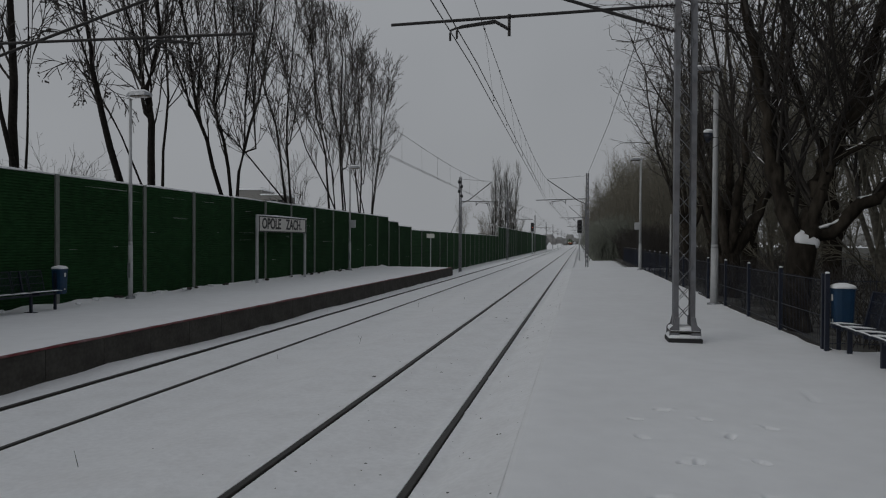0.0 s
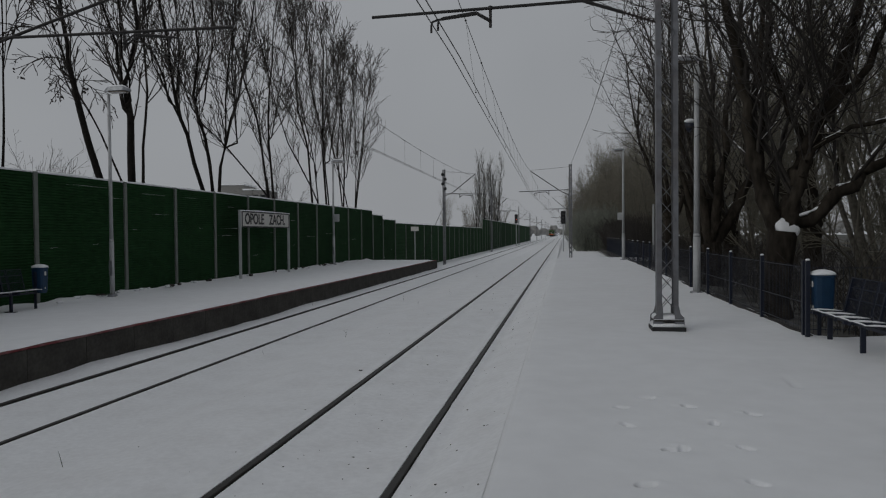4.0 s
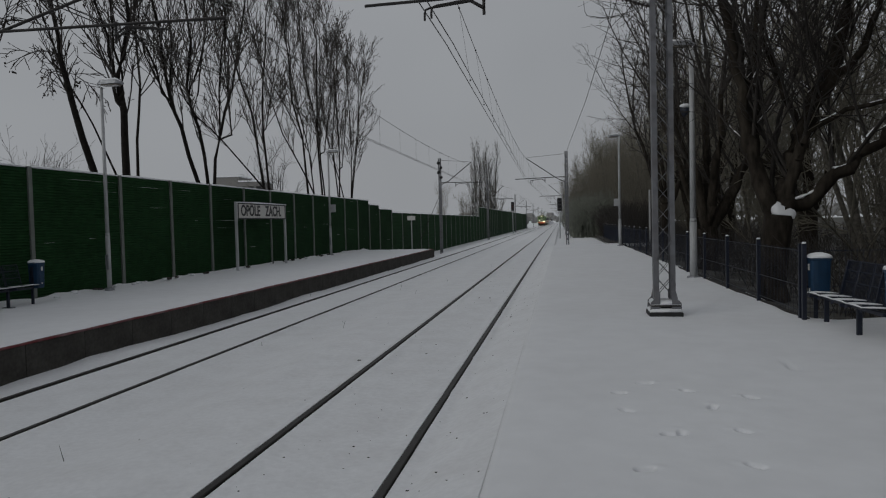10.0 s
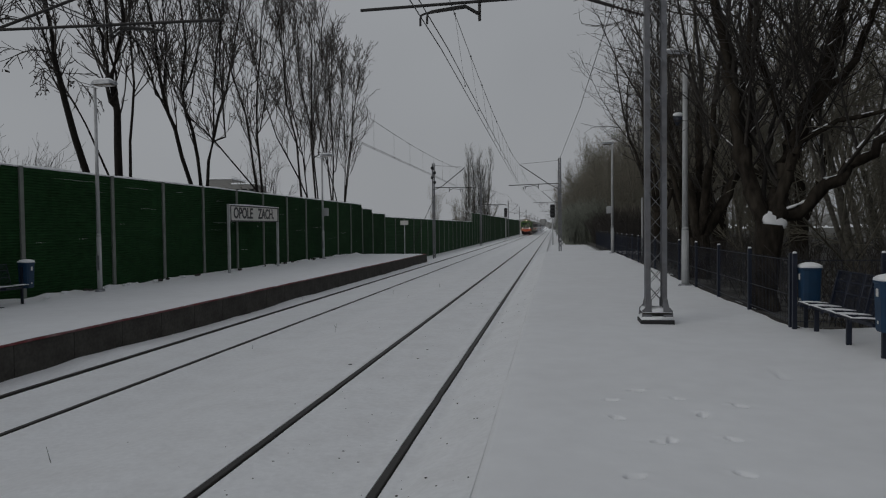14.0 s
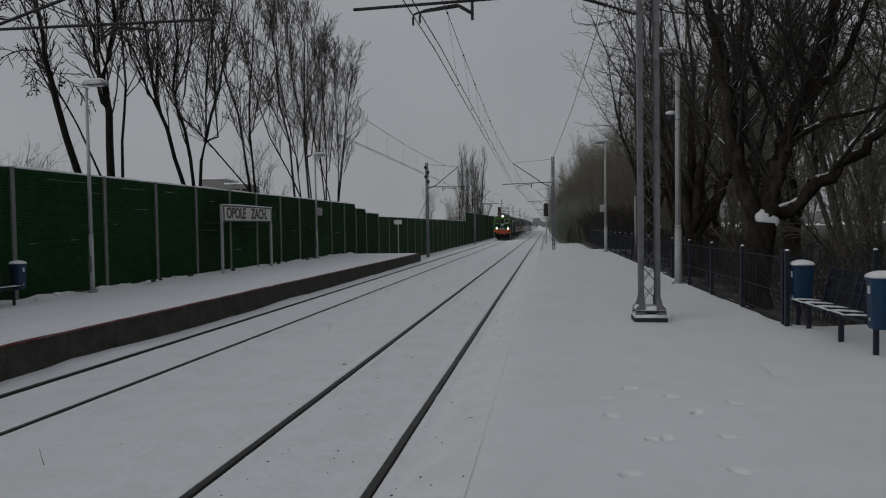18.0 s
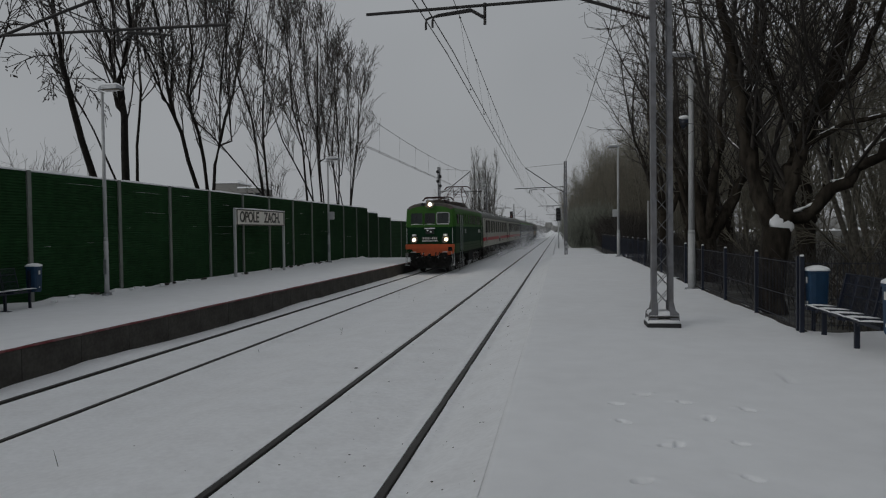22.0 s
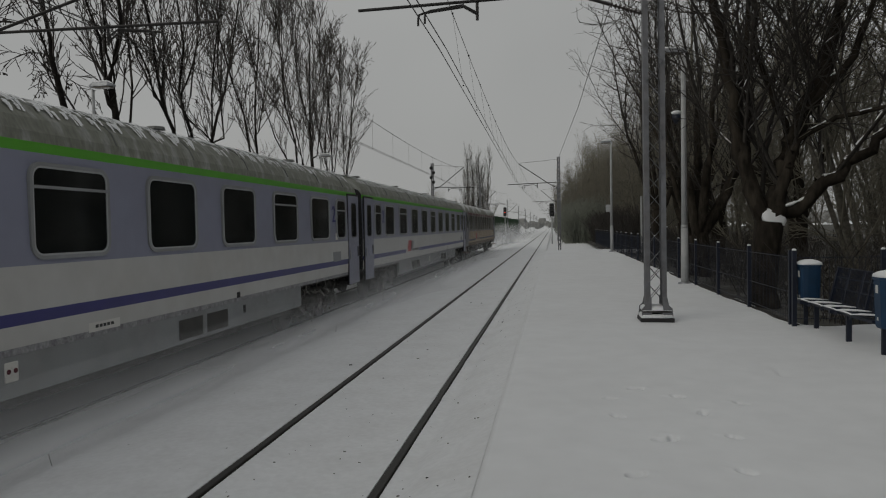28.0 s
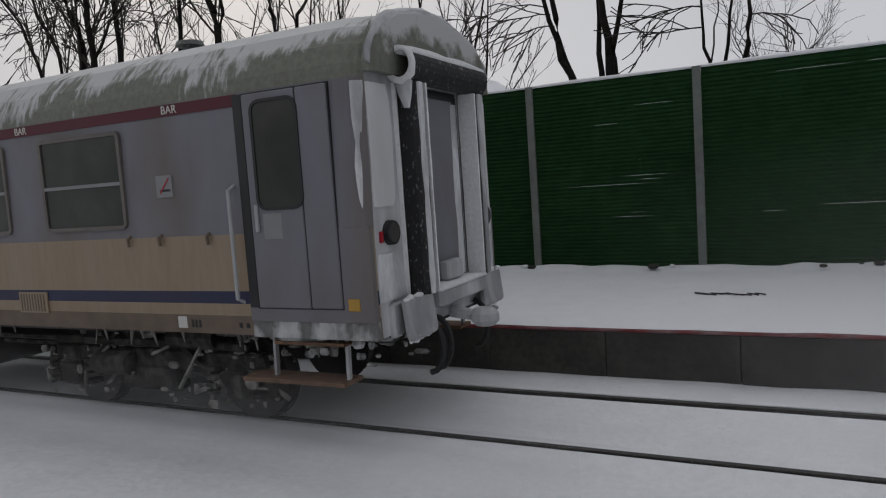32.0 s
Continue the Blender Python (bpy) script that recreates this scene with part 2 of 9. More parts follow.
GREENBAND = material("green stripe paint", (0.09, 0.34, 0.03), 0.4, grain=3, amount=0.08)
SKIRT = material("grey skirt", (0.26, 0.27, 0.28), 0.6, grain=4, amount=0.12, stain=(0.17, 0.16, 0.15), stain_scale=1.0)
SILL_SPECK = material("speckled sill paint", (0.30, 0.30, 0.31), 0.7, grain=30, amount=0.3, stain=(0.16, 0.15, 0.17), stain_scale=9, stain_amount=0.8)
OLDGREY = material("worn grey coach paint", (0.195, 0.195, 0.222), 0.6, spec=0.3, grain=3, amount=0.07, stain=(0.150, 0.125, 0.100), stain_scale=1.0, stain_amount=0.8, stretch=(1, 1, 0.45), edge=(0.38, 0.66))
BEIGE = material("dirty beige band", (0.30, 0.235, 0.165), 0.55, grain=5, amount=0.08, stain=(0.27, 0.19, 0.12), stain_scale=1.2, stain_amount=0.6, stretch=(1, 3, 0.4))
NAVYBAND = material("navy stripe paint", (0.014, 0.017, 0.060), 0.5, grain=3, amount=0.12, stain=(0.03, 0.03, 0.05), stain_scale=1.2)
FROST = material("hoar frost", (0.66, 0.67, 0.69), 0.85, grain=22, amount=0.12, bump=0.008, bump_scale=40, stain=(0.24, 0.24, 0.25), stain_scale=2.4, stain_amount=0.85, stretch=(1, 1, 0.4), spec=0.2)
CORNER_RIME = material("smooth rime sheet", (0.70, 0.71, 0.72), 0.8, grain=6, amount=0.08, bump=0.006, bump_scale=30, stain=(0.45, 0.45, 0.45), stain_scale=3, stain_amount=0.5, stretch=(1, 1, 0.3), spec=0.2)
DULL_RAIL = material("dull painted rail", (0.20, 0.24, 0.16), 0.5, grain=8, amount=0.3)
RIMED_RUBBER = material("rime-flecked rubber", (0.016, 0.016, 0.017), 0.75, grain=12, amount=0.3, stain=(0.5, 0.51, 0.52), stain_scale=34, stain_amount=0.35, stretch=(1, 1, 0.6), edge=(0.60, 0.70))
FRAME_BROWN = material("worn window frame", (0.145, 0.130, 0.115), 0.6, grain=8, amount=0.15, stain=(0.09, 0.08, 0.07), stain_scale=3)
DIRTY_RIME = material("dirty rime", (0.15, 0.15, 0.145), 0.8, grain=10, amount=0.25, bump=0.01, bump_scale=18, stain=(0.50, 0.51, 0.51), stain_scale=4.5, stain_amount=0.9, stretch=(1, 1, 0.6), edge=(0.46, 0.60))
SILL_BROWN = material("sill grime", (0.16, 0.12, 0.09), 0.7, grain=5, amount=0.15, stain=(0.10, 0.08, 0.06), stain_scale=1.4)
MAROON = material("maroon stripe paint", (0.085, 0.009, 0.018), 0.6, grain=3, amount=0.08)
RIMED_END = material("rime on steel", (0.32, 0.32, 0.33), 0.75, grain=7, amount=0.15, bump=0.01, bump_scale=20, stain=(0.62, 0.63, 0.64), stain_scale=2.2, stain_amount=0.9, stretch=(1, 1, 0.35))
RUST = material("rusty step", (0.14, 0.078, 0.045), 0.85, grain=12, amount=0.3, stain=(0.10, 0.06, 0.04), stain_scale=4)
LOCO_LIGHT = material("light green paint", (0.025, 0.098, 0.010), 0.55, spec=0.22, grain=3, amount=0.1, stain=(0.045, 0.11, 0.02), stain_scale=0.9, stain_amount=0.5)
LOCO_DARK = material("dark green paint", (0.0035, 0.025, 0.009), 0.7, spec=0.12, grain=3, amount=0.1, stain=(0.010, 0.036, 0.020), stain_scale=0.9, stain_amount=0.6)
LOCO_ROOF = material("sooty roof", (0.040, 0.037, 0.031), 0.6, grain=7, amount=0.35, stain=(0.095, 0.058, 0.042), stain_scale=1.6, stain_amount=0.6)
LOCO_SILL = material("grimy green paint", (0.016, 0.046, 0.008), 0.6, spec=0.25, grain=3, amount=0.2, stain=(0.02, 0.03, 0.012), stain_scale=1.1, stain_amount=0.7)
# the green of these panes stands in for light showing through the body
LOCO_GLASS = material("dark glass with green see-through light painted in", (0.008, 0.026, 0.006), 0.12, spec=0.35, grain=0.8, amount=0.4)
ORANGE = material("orange buffer beam", (0.42, 0.068, 0.012), 0.45, grain=5, amount=0.12, stain=(0.30, 0.06, 0.02), stain_scale=1.6)
LAMPGLASS = material("lamp glass", (0.16, 0.14, 0.12), 0.15, grain=20, amount=0.1)
LAMP_LIT = glowing("lit headlamp", (1.0, 0.82, 0.56), 110.0)
SIGNAL_RED = glowing("red signal", (1.0, 0.05, 0.03), 4.0)
YELLOW = material("yellow marking", (0.45, 0.26, 0.04), 0.5)
LITTER = material("dark leaf litter", (0.030, 0.027, 0.018), 0.95, grain=7, amount=0.5, bump=0.03, bump_scale=9, stain=(0.30, 0.30, 0.30), stain_scale=0.9, stain_amount=0.35)


def haze(name, strength, top, y_in, y_out, floor=0.0, inner=0.15):
    """Blown snow: a thin white veil, densest at the ground, torn by noise and fading out along the track."""
    m = bpy.data.materials.new(name)
    m.use_nodes = True
    n, l = m.node_tree.nodes, m.node_tree.links
    p = n["Principled BSDF"]
    p.inputs["Base Color"].default_value = (0.80, 0.81, 0.83, 1)
    p.inputs["Roughness"].default_value, p.inputs["Specular IOR Level"].default_value = 1, 0
    pos, split = n.new("ShaderNodeTexCoord"), n.new("ShaderNodeSeparateXYZ")
    l.new(pos.outputs["Object"], split.inputs[0])

    def ramp(src, a, b, lo=0.0, hi=1.0):
        r = n.new("ShaderNodeMapRange")
        r.interpolation_type = "SMOOTHSTEP"
        for key, v in (("From Min", a), ("From Max", b), ("To Min", lo), ("To Max", hi)):
            r.inputs[key].default_value = v
        l.new(src, r.inputs["Value"])
        return r.outputs[0]

    def times(a, b):
        t = n.new("ShaderNodeMath")
        t.operation = "MULTIPLY"
        l.new(a, t.inputs[0])
        if isinstance(b, float):
            t.inputs[1].default_value = b
        else:
            l.new(b, t.inputs[1])
        return t.outputs[0]

    mp, tx = n.new("ShaderNodeMapping"), n.new("ShaderNodeTexNoise")
    mp.inputs["Scale"].default_value = (1, 0.4, 1)
    tx.inputs["Scale"].default_value, tx.inputs["Detail"].default_value = 0.7, 1.5
    l.new(pos.outputs["Object"], mp.inputs["Vector"])
    l.new(mp.outputs[0], tx.inputs["Vector"])
    high = times(ramp(split.outputs["Z"], floor, top, 1.0, 0.0), ramp(split.outputs["Z"], -0.03, 0.25, 0.1, 1.0))
    a = times(high, ramp(tx.outputs["Fac"], 0.25, 0.75, 0.62, 1.0))
    a = times(times(a, ramp(split.outputs["Y"], *y_in)), ramp(split.outputs["Y"], y_out[0], y_out[1], 1.0, 0.0))
    # thin towards the edges of a puff
    puffy = inner == 0.0
    edge = (-1.5, -0.9) if y_in[0] > 20 else (1.45, 2.6 if puffy else 2.1)
    a = times(times(a, ramp(split.outputs["X"], *((2.3, 3.85) if puffy else (1.6, 4.6)), 1.0, 0.0)), ramp(split.outputs["X"], *edge, inner, 1.0))
    l.new(times(a, strength), p.inputs["Alpha"])
    return m


def rime_roof(name, base, frost, foot, crown, bias):
    """A roof whose frozen snow lies in large ragged patches, thickest along the crown."""
    m = material(name, base, 0.65, grain=16, amount=0.2, bump=0.006, bump_scale=18)
    n, l = m.node_tree.nodes, m.node_tree.links
    p = n["Principled BSDF"]
    under = p.inputs["Base Color"].links[0].from_socket
    pos, split = n.new("ShaderNodeTexCoord"), n.new("ShaderNodeSeparateXYZ")
    l.new(pos.outputs["Object"], split.inputs[0])
    height = n.new("ShaderNodeMapRange")
    for key, v in (("From Min", foot), ("From Max", crown), ("To Min", -0.16), ("To Max", 0.12)):
        height.inputs[key].default_value = v
    l.new(split.outputs["Z"], height.inputs["Value"])
    total = height.outputs[0]
    for scale, detail, share, stretch in ((0.75, 3, 0.9, (1, 1, 1)), (7.0, 8, 0.55, (0.45, 1.6, 0.45))):
        mp, tx, mul = n.new("ShaderNodeMapping"), n.new("ShaderNodeTexNoise"), n.new("ShaderNodeMath")
        mp.inputs["Scale"].default_value = stretch
        tx.inputs["Scale"].default_value, tx.inputs["Detail"].default_value, tx.inputs["Roughness"].default_value = scale, detail, 0.65
        mul.operation = "MULTIPLY_ADD"
        mul.inputs[1].default_value = share
        l.new(pos.outputs["Object"], mp.inputs["Vector"])
        l.new(mp.outputs[0], tx.inputs["Vector"])
        l.new(tx.outputs["Fac"], mul.inputs[0])
        l.new(total, mul.inputs[2])
        total = mul.outputs[0]
    mask, mix = n.new("ShaderNodeMapRange"), n.new("ShaderNodeMix")
    mask.inputs["From Min"].default_value, mask.inputs["From Max"].default_value = bias - 0.035, bias + 0.06
    mix.data_type = "RGBA"
    mix.inputs["B"].default_value = (*frost, 1)
    l.new(total, mask.inputs["Value"])
    l.new(mask.outputs[0], mix.inputs["Factor"])
    l.new(under, mix.inputs["A"])
    l.new(mix.outputs["Result"], p.inputs["Base Color"])
    return m


BAR_ROOF = rime_roof("olive roof under frozen snow", (0.165, 0.17, 0.138), (0.52, 0.53, 0.53), 3.45, 4.05, 0.675)
EXPRESS_ROOF = rime_roof("dark grey roof flecked with snow", (0.115, 0.12, 0.112), (0.55, 0.56, 0.57), 3.45, 3.98, 0.80)
TIMBER = material("weathered roof tiles", (0.12, 0.10, 0.09), 0.85, grain=5, amount=0.3)
PLASTER = material("grey plaster", (0.20, 0.195, 0.185), 0.85, grain=5, amount=0.12)


# ---- mesh helpers ----
class Shape:
    """Collects faces of one mesh."""

    def __init__(self):
        self.v, self.f, self.m, self.weld = [], [], [], False

    def face(self, pts, mat=0):
        k = len(self.v)
        self.v += [tuple(p) for p in pts]
        self.f.append(tuple(range(k, k + len(pts))))
        self.m.append(mat)

    def box(self, x0, x1, y0, y1, z0, z1, mat=0, c=0.0):
        """A box; c: the width of its chamfered upright and level edges."""
        if c <= 0:
            rings = [(z0, 0), (z1, 0)]
        else:
            rings = [(z0, c), (z0 + c, 0), (z1 - c, 0), (z1, c)]
        k0 = len(self.v)
        for z, i in rings:
            if c > 0:
                a, b, d, e = x0 + i, x1 - i, y0 + i, y1 - i
                self.v += [(a + c, d, z), (b - c, d, z), (b, d + c, z), (b, e - c, z), (b - c, e, z), (a + c, e, z), (a, e - c, z), (a, d + c, z)]
            else:
                self.v += [(x0, y0, z), (x1, y0, z), (x1, y1, z), (x0, y1, z)]
        n = 8 if c > 0 else 4
        self.f.append(tuple(k0 + n - 1 - i for i in range(n)))
        top = k0 + n * (len(rings) - 1)
        self.f.append(tuple(top + i for i in range(n)))
        self.m += [mat, mat]
        for r in range(len(rings) - 1):
            a = k0 + r * n
            for i in range(n):
                j = (i + 1) % n
                self.f.append((a + i, a + j, a + n + j, a + n + i))
                self.m.append(mat)
        return self

    def tube(self, p, q, r0, r1=None, n=8, mat=0, caps=True):
        r1 = r0 if r1 is None else r1
        p, q = Vector(p), Vector(q)
        d = (q - p).normalized()
        a = d.orthogonal().normalized()
        b = d.cross(a)
        k = len(self.v)
        for c, r in ((p, r0), (q, r1)):
            for i in range(n):
                t = 2 * math.pi * i / n
                self.v.append(tuple(c + a * (r * math.cos(t)) + b * (r * math.sin(t))))
        for i in range(n):
            j = (i + 1) % n
            self.f.append((k + i, k + j, k + n + j, k + n + i))
            self.m.append(mat)
        if caps:
            self.f.append(tuple(k + n - 1 - i for i in range(n)))
            self.f.append(tuple(k + n + i for i in range(n)))
            self.m += [mat, mat]
        return self

    def path(self, pts, r, n=6, mat=0):
        """A bent tube through the points."""
        pts = [Vector(p) for p in pts]
        side, rings = None, []
        for i, p in enumerate(pts):
            d = (pts[min(i + 1, len(pts) - 1)] - pts[max(i - 1, 0)]).normalized()
            side = d.orthogonal().normalized() if side is None else (side - d * side.dot(d)).normalized()
            up = d.cross(side)
            rings.append([tuple(p + side * (r * math.cos(2 * math.pi * k / n)) + up * (r * math.sin(2 * math.pi * k / n))) for k in range(n)])
        return self.loft(rings, mats=[mat] * n, capmat=mat)

    def bar(self, p, q, w, t, mat=0):
        """A square bar between two points."""
        p, q = Vector(p), Vector(q)
        d = (q - p).normalized()
        up = Vector((0, 0, 1)) if abs(d.z) < 0.9 else Vector((0, 1, 0))
        a = d.cross(up).normalized() * w / 2
        b = a.cross(d).normalized() * t / 2
        k = len(self.v)
        for c in (p, q):
            self.v += [tuple(c + s * a + u * b) for s, u in ((-1, -1), (1, -1), (1, 1), (-1, 1))]
        self.f += [(k + 3, k + 2, k + 1, k), (k + 4, k + 5, k + 6, k + 7)]
        self.m += [mat, mat]
        for i in range(4):
            j = (i + 1) % 4
            self.f.append((k + i, k + j, k + 4 + j, k + 4 + i))
            self.m.append(mat)
        return self

    def loft(self, rings, closed=True, mats=None, caps=(True, True), capmat=0):
        """Skins rings of equal length. mats: a material for each strip round the ring."""
        k, n = len(self.v), len(rings[0])
        for ring in rings:
            self.v += [tuple(p) for p in ring]
        for r in range(len(rings) - 1):
            for i in range(n if closed else n - 1):
                j = (i + 1) % n
                self.f.append((k + r * n + i, k + r * n + j, k + (r + 1) * n + j, k + (r + 1) * n + i))
                self.m.append(mats[i] if mats else 0)
        if caps[0]:
            self.f.append(tuple(k + n - 1 - i for i in range(n)))
            self.m.append(capmat)
        if caps[1]:
            e = k + (len(rings) - 1) * n
            self.f.append(tuple(e + i for i in range(n)))
            self.m.append(capmat)
        return self

    def ball(self, c, r, sx=1, sy=1, sz=1, n=8, m=5, mat=0):
        rings = []
        for i in range(1, m):
            t = math.pi * i / m
            rings.append([(c[0] + r * sx * math.sin(t) * math.cos(2 * math.pi * j / n), c[1] + r * sy * math.sin(t) * math.sin(2 * math.pi * j / n), c[2] - r * sz * math.cos(t)) for j in range(n)])
        self.loft(rings, mats=[mat] * n, capmat=mat)
        return self

    def mesh(self, name, mats, smooth=False):
        me = bpy.data.meshes.new(name)
        me.from_pydata(self.v, [], self.f)
        for m in mats if isinstance(mats, (list, tuple)) else [mats]:
            me.materials.append(m)
        me.polygons.foreach_set("material_index", self.m)
        if smooth:
            me.polygons.foreach_set("use_smooth", [True] * len(self.f))
        if self.weld:
            bm = bmesh.new()
            bm.from_mesh(me)
            bmesh.ops.remove_doubles(bm, verts=bm.verts, dist=0.0005)
            bm.to_mesh(me)
            bm.free()
        me.update()
        return me


def part(name, shape, mats, parent, label="", smooth=False, at=None):
    """Links a shape, or a mesh, as one object under a thing or under a part."""
    ob = new(name, shape if isinstance(shape, bpy.types.Mesh) else shape.mesh(name, mats, smooth))
    ob.parent = parent
    if at is not None:
        ob.matrix_basis = at
    return tagged(ob, label=label)


def thing(name, m, label, category, group="", kind=""):
    ob = new(name)
    ob.empty_display_size = 0.2
    ob.matrix_basis = m
    return tagged(ob, label, category, group, kind)


def solid(name, shape, mats, label="", category="", kind="", group="", smooth=False, at=None):
    ob = new(name, shape.mesh(name, mats, smooth))
    if at is not None:
        ob.matrix_basis = at
    return tagged(ob, label, category, group, kind)


def lettering(name, text, size, mat, parent, m, label="", bold=0.0):
    """Raised letters in the built-in font, standing upright in their own x-z plane."""
    cu = bpy.data.curves.new(name, "FONT")
    cu.body, cu.size, cu.extrude, cu.align_x, cu.align_y = text, size, 0.004, "CENTER", "CENTER"
    cu.offset = bold
    tmp = bpy.data.objects.new(name, cu)
    me = bpy.data.meshes.new_from_object(tmp)
    bpy.data.objects.remove(tmp)
    me.materials.clear()
    me.materials.append(mat)
    return part(name, me, None, parent, label, at=m)


FLOOR = 0.45        # snow on both platforms
NEAR, FAR = -2.255, -7.2   # the two track centres
FAR_Z = -0.16       # rail head of the far track; the near one is at 0
rnd = random.Random(4)

# ---- ground ----
def smooth_step(a, b, x):
    t = min(1, max(0, (x - a) / (b - a)))
    return t * t * (3 - 2 * t)


def ground_height(x, y):
    z = -0.045
    z += (-0.17) * smooth_step(-4.2, -5.6, x)
    beyond = smooth_step(46, 58, y)
    if x < -9:
        z -= beyond * 0.75 * smooth_step(-9, -11.5, x)
    if x > -1.35:
        z += 0.37 * min(1, (x + 1.35) / 0.78) * (1 - smooth_step(50, 62, y))
    if -1.1 < x < -0.3:
        z -= 0.055 * smooth_step(-1.1, -0.62, x) * (1 - smooth_step(45, 55, y))
    if x > -0.60:
        z -= 0.14
    if x > 4.2:
        z -= 0.25 * smooth_step(4.2, 7, x)
    near = 1 if -40 < x < 20 and y < 120 else 0
    z += near * 0.05 * (noise.noise((x * 0.5, y * 0.35, 0)) + 0.5 * noise.noise((x * 1.7, y * 1.2, 3)))
    for c, lift in ((NEAR, 0.0), (FAR, FAR_Z)):
        for s in (-0.7525, 0.7525):
            g = (c + s - x) * (1 if s > 0 else -1)
            if abs(g) < 0.3:
                gap = 0.047 + 0.006 * noise.noise((y * 2.5, c + s, 2))
                if c == FAR:
                    gap += 0.045 if s < 0 else 0.012
                low = 0.012 if g < 0 else 0.02
                lie = lift - low - 0.025 * smooth_step(0.1, 0.3, abs(g)) + 0.005 * noise.noise((y * 1.5, c + s, 0))
                blend = smooth_step(0.3, 0.12, abs(g))
                z = z * (1 - blend) + lie * blend
                if abs(g) < gap:
                    z = lift - 0.075
    return z


def build_ground():
    xs = [-3000, -900, -300, -120, -60, -40, -30, -24, -20, -17, -15]
    xs += [-14 + 0.5 * i for i in range(9)] + [-9.5 + 0.125 * i for i in range(0, 72)] + [-0.4 + 0.3 * i for i in range(0, 20)]
    xs += [6, 8, 10, 13, 17, 22, 30, 45, 80, 160, 400, 1000, 3000]
    ys = [-3000, -600, -200, -90, -50, -30, -20, -14, -10, -7] + [-5 + 0.3 * i for i in range(90)] + [22 + 0.7 * i for i in range(60)]
    ys += [64.5 + 2.5 * i for i in range(25)] + [130, 150, 180, 220, 280, 360, 480, 700, 1100, 2000, 4000]
    for c in (NEAR, FAR):
        for s in (-0.7525, 0.7525):
            xs += [c + s + k for k in (-0.30, -0.2, -0.15, -0.105, -0.095, -0.085, -0.075, -0.066, -0.056, -0.044, -0.033, 0.033, 0.044, 0.056, 0.066, 0.075, 0.085, 0.095, 0.105, 0.15, 0.2, 0.30)]
    xs += [-0.66, -0.62, -0.603, -0.597, -0.56]
    xs, ys = sorted(set(xs)), sorted(set(ys))
    verts = [(x, y, ground_height(x, y)) for y in ys for x in xs]
    n = len(xs)
    faces = [(r * n + c, r * n + c + 1, (r + 1) * n + c + 1, (r + 1) * n + c) for r in range(len(ys) - 1) for c in range(n - 1)]
    me = bpy.data.meshes.new("ground")
    me.from_pydata(verts, [], faces)
    me.materials.append(BED_SNOW)
    rails = [c + s for c in (NEAR, FAR) for s in (-0.7525, 0.7525)]
    by_rail = [min(abs((xs[i] + xs[i + 1]) / 2 - q) for q in rails) < 0.12 for i in range(n - 1)]
    me.polygons.foreach_set("use_smooth", [not by_rail[k % (n - 1)] for k in range(len(faces))])
    tagged(new("ground", me), "snow-covered ground with the two track beds", "ground", kind="structure")


build_ground()


# ---- rails ----
def rail_profile():
    return [(-0.075, -0.17), (0.075, -0.17), (0.075, -0.155), (0.012, -0.135), (0.012, -0.045), (0.036, -0.035), (0.036, -0.004), (0.028, 0), (-0.028, 0), (-0.036, -0.004), (-0.036, -0.035), (-0.012, -0.045), (-0.012, -0.135), (-0.075, -0.155)]


def build_track(centre, lift, label):
    track = thing("railway_track", pose(centre, 0, lift), label, "railway track", "the two tracks")
    prof = rail_profile()
    for s in (-0.7525, 0.7525):
        sh = Shape()
        ys = [-60, -20, 0, 20, 60, 120, 250, 500, 900]
        sh.loft([[(s + x, y, z) for x, z in prof] for y in ys], mats=[0] * 7 + [1] + [0] * 6)
        part("rail", sh, [RAIL, RAIL_TOP], track, "dark steel rail with a worn head")


build_track(NEAR, 0, "railway track half buried in snow beside the platform")
build_track(FAR, FAR_Z, "railway track half buried in snow before the far platform")


def build_grit():
    """Dark ballast stones and dry stalks that poke through the snow of the track bed."""
    sh, r = Shape(), random.Random(12)
    for _ in range(330):
        y = 3 + 34 * r.random() ** 1.6
        k = r.random()
        x = r.gauss(NEAR + 0.1, 0.7) if k < 0.45 else r.uniform(-1.42, -0.66) if k < 0.85 else r.uniform(-6, -0.8)
        s = 0.004 + 0.009 * r.random() ** 2
        if r.random() < 0.06:
            s *= 2.2
        z = ground_height(x, y)
        sh.ball((x, y, z + s * 0.1), s, r.uniform(0.7, 1.6), r.uniform(0.7, 1.5), 0.55, 5, 4)
    solid("ballast_stones", sh, UNDER, "dark ballast stones showing through the snow", "stones", kind="stuff")
    st = Shape()
    for _ in range(7):
        y = 5 + 22 * r.random()
        x = r.choice((r.uniform(-6.2, -3.6), r.uniform(-8.7, -8.1), r.uniform(-6.2, -4.2)))
        z, h = ground_height(x, y), r.uniform(0.08, 0.24)
        a = Vector((x, y, z - 0.02))
        b = a + Vector((r.uniform(-0.05, 0.05), r.uniform(-0.05, 0.05), h))
        st.tube(a, b, 0.004, 0.002, 4)
        if r.random() < 0.5:
            st.tube(a.lerp(b, 0.6), b + Vector((r.uniform(-0.08, 0.08), r.uniform(-0.06, 0.06), -0.02)), 0.003, 0.002, 4)
    solid("dry_stalks", st, TWIG, "dry grass stalks poking out of the snow", "stalks", kind="stuff")


build_grit()


# ---- near platform: a sheet of snow with footprints ----
PRINTS = []


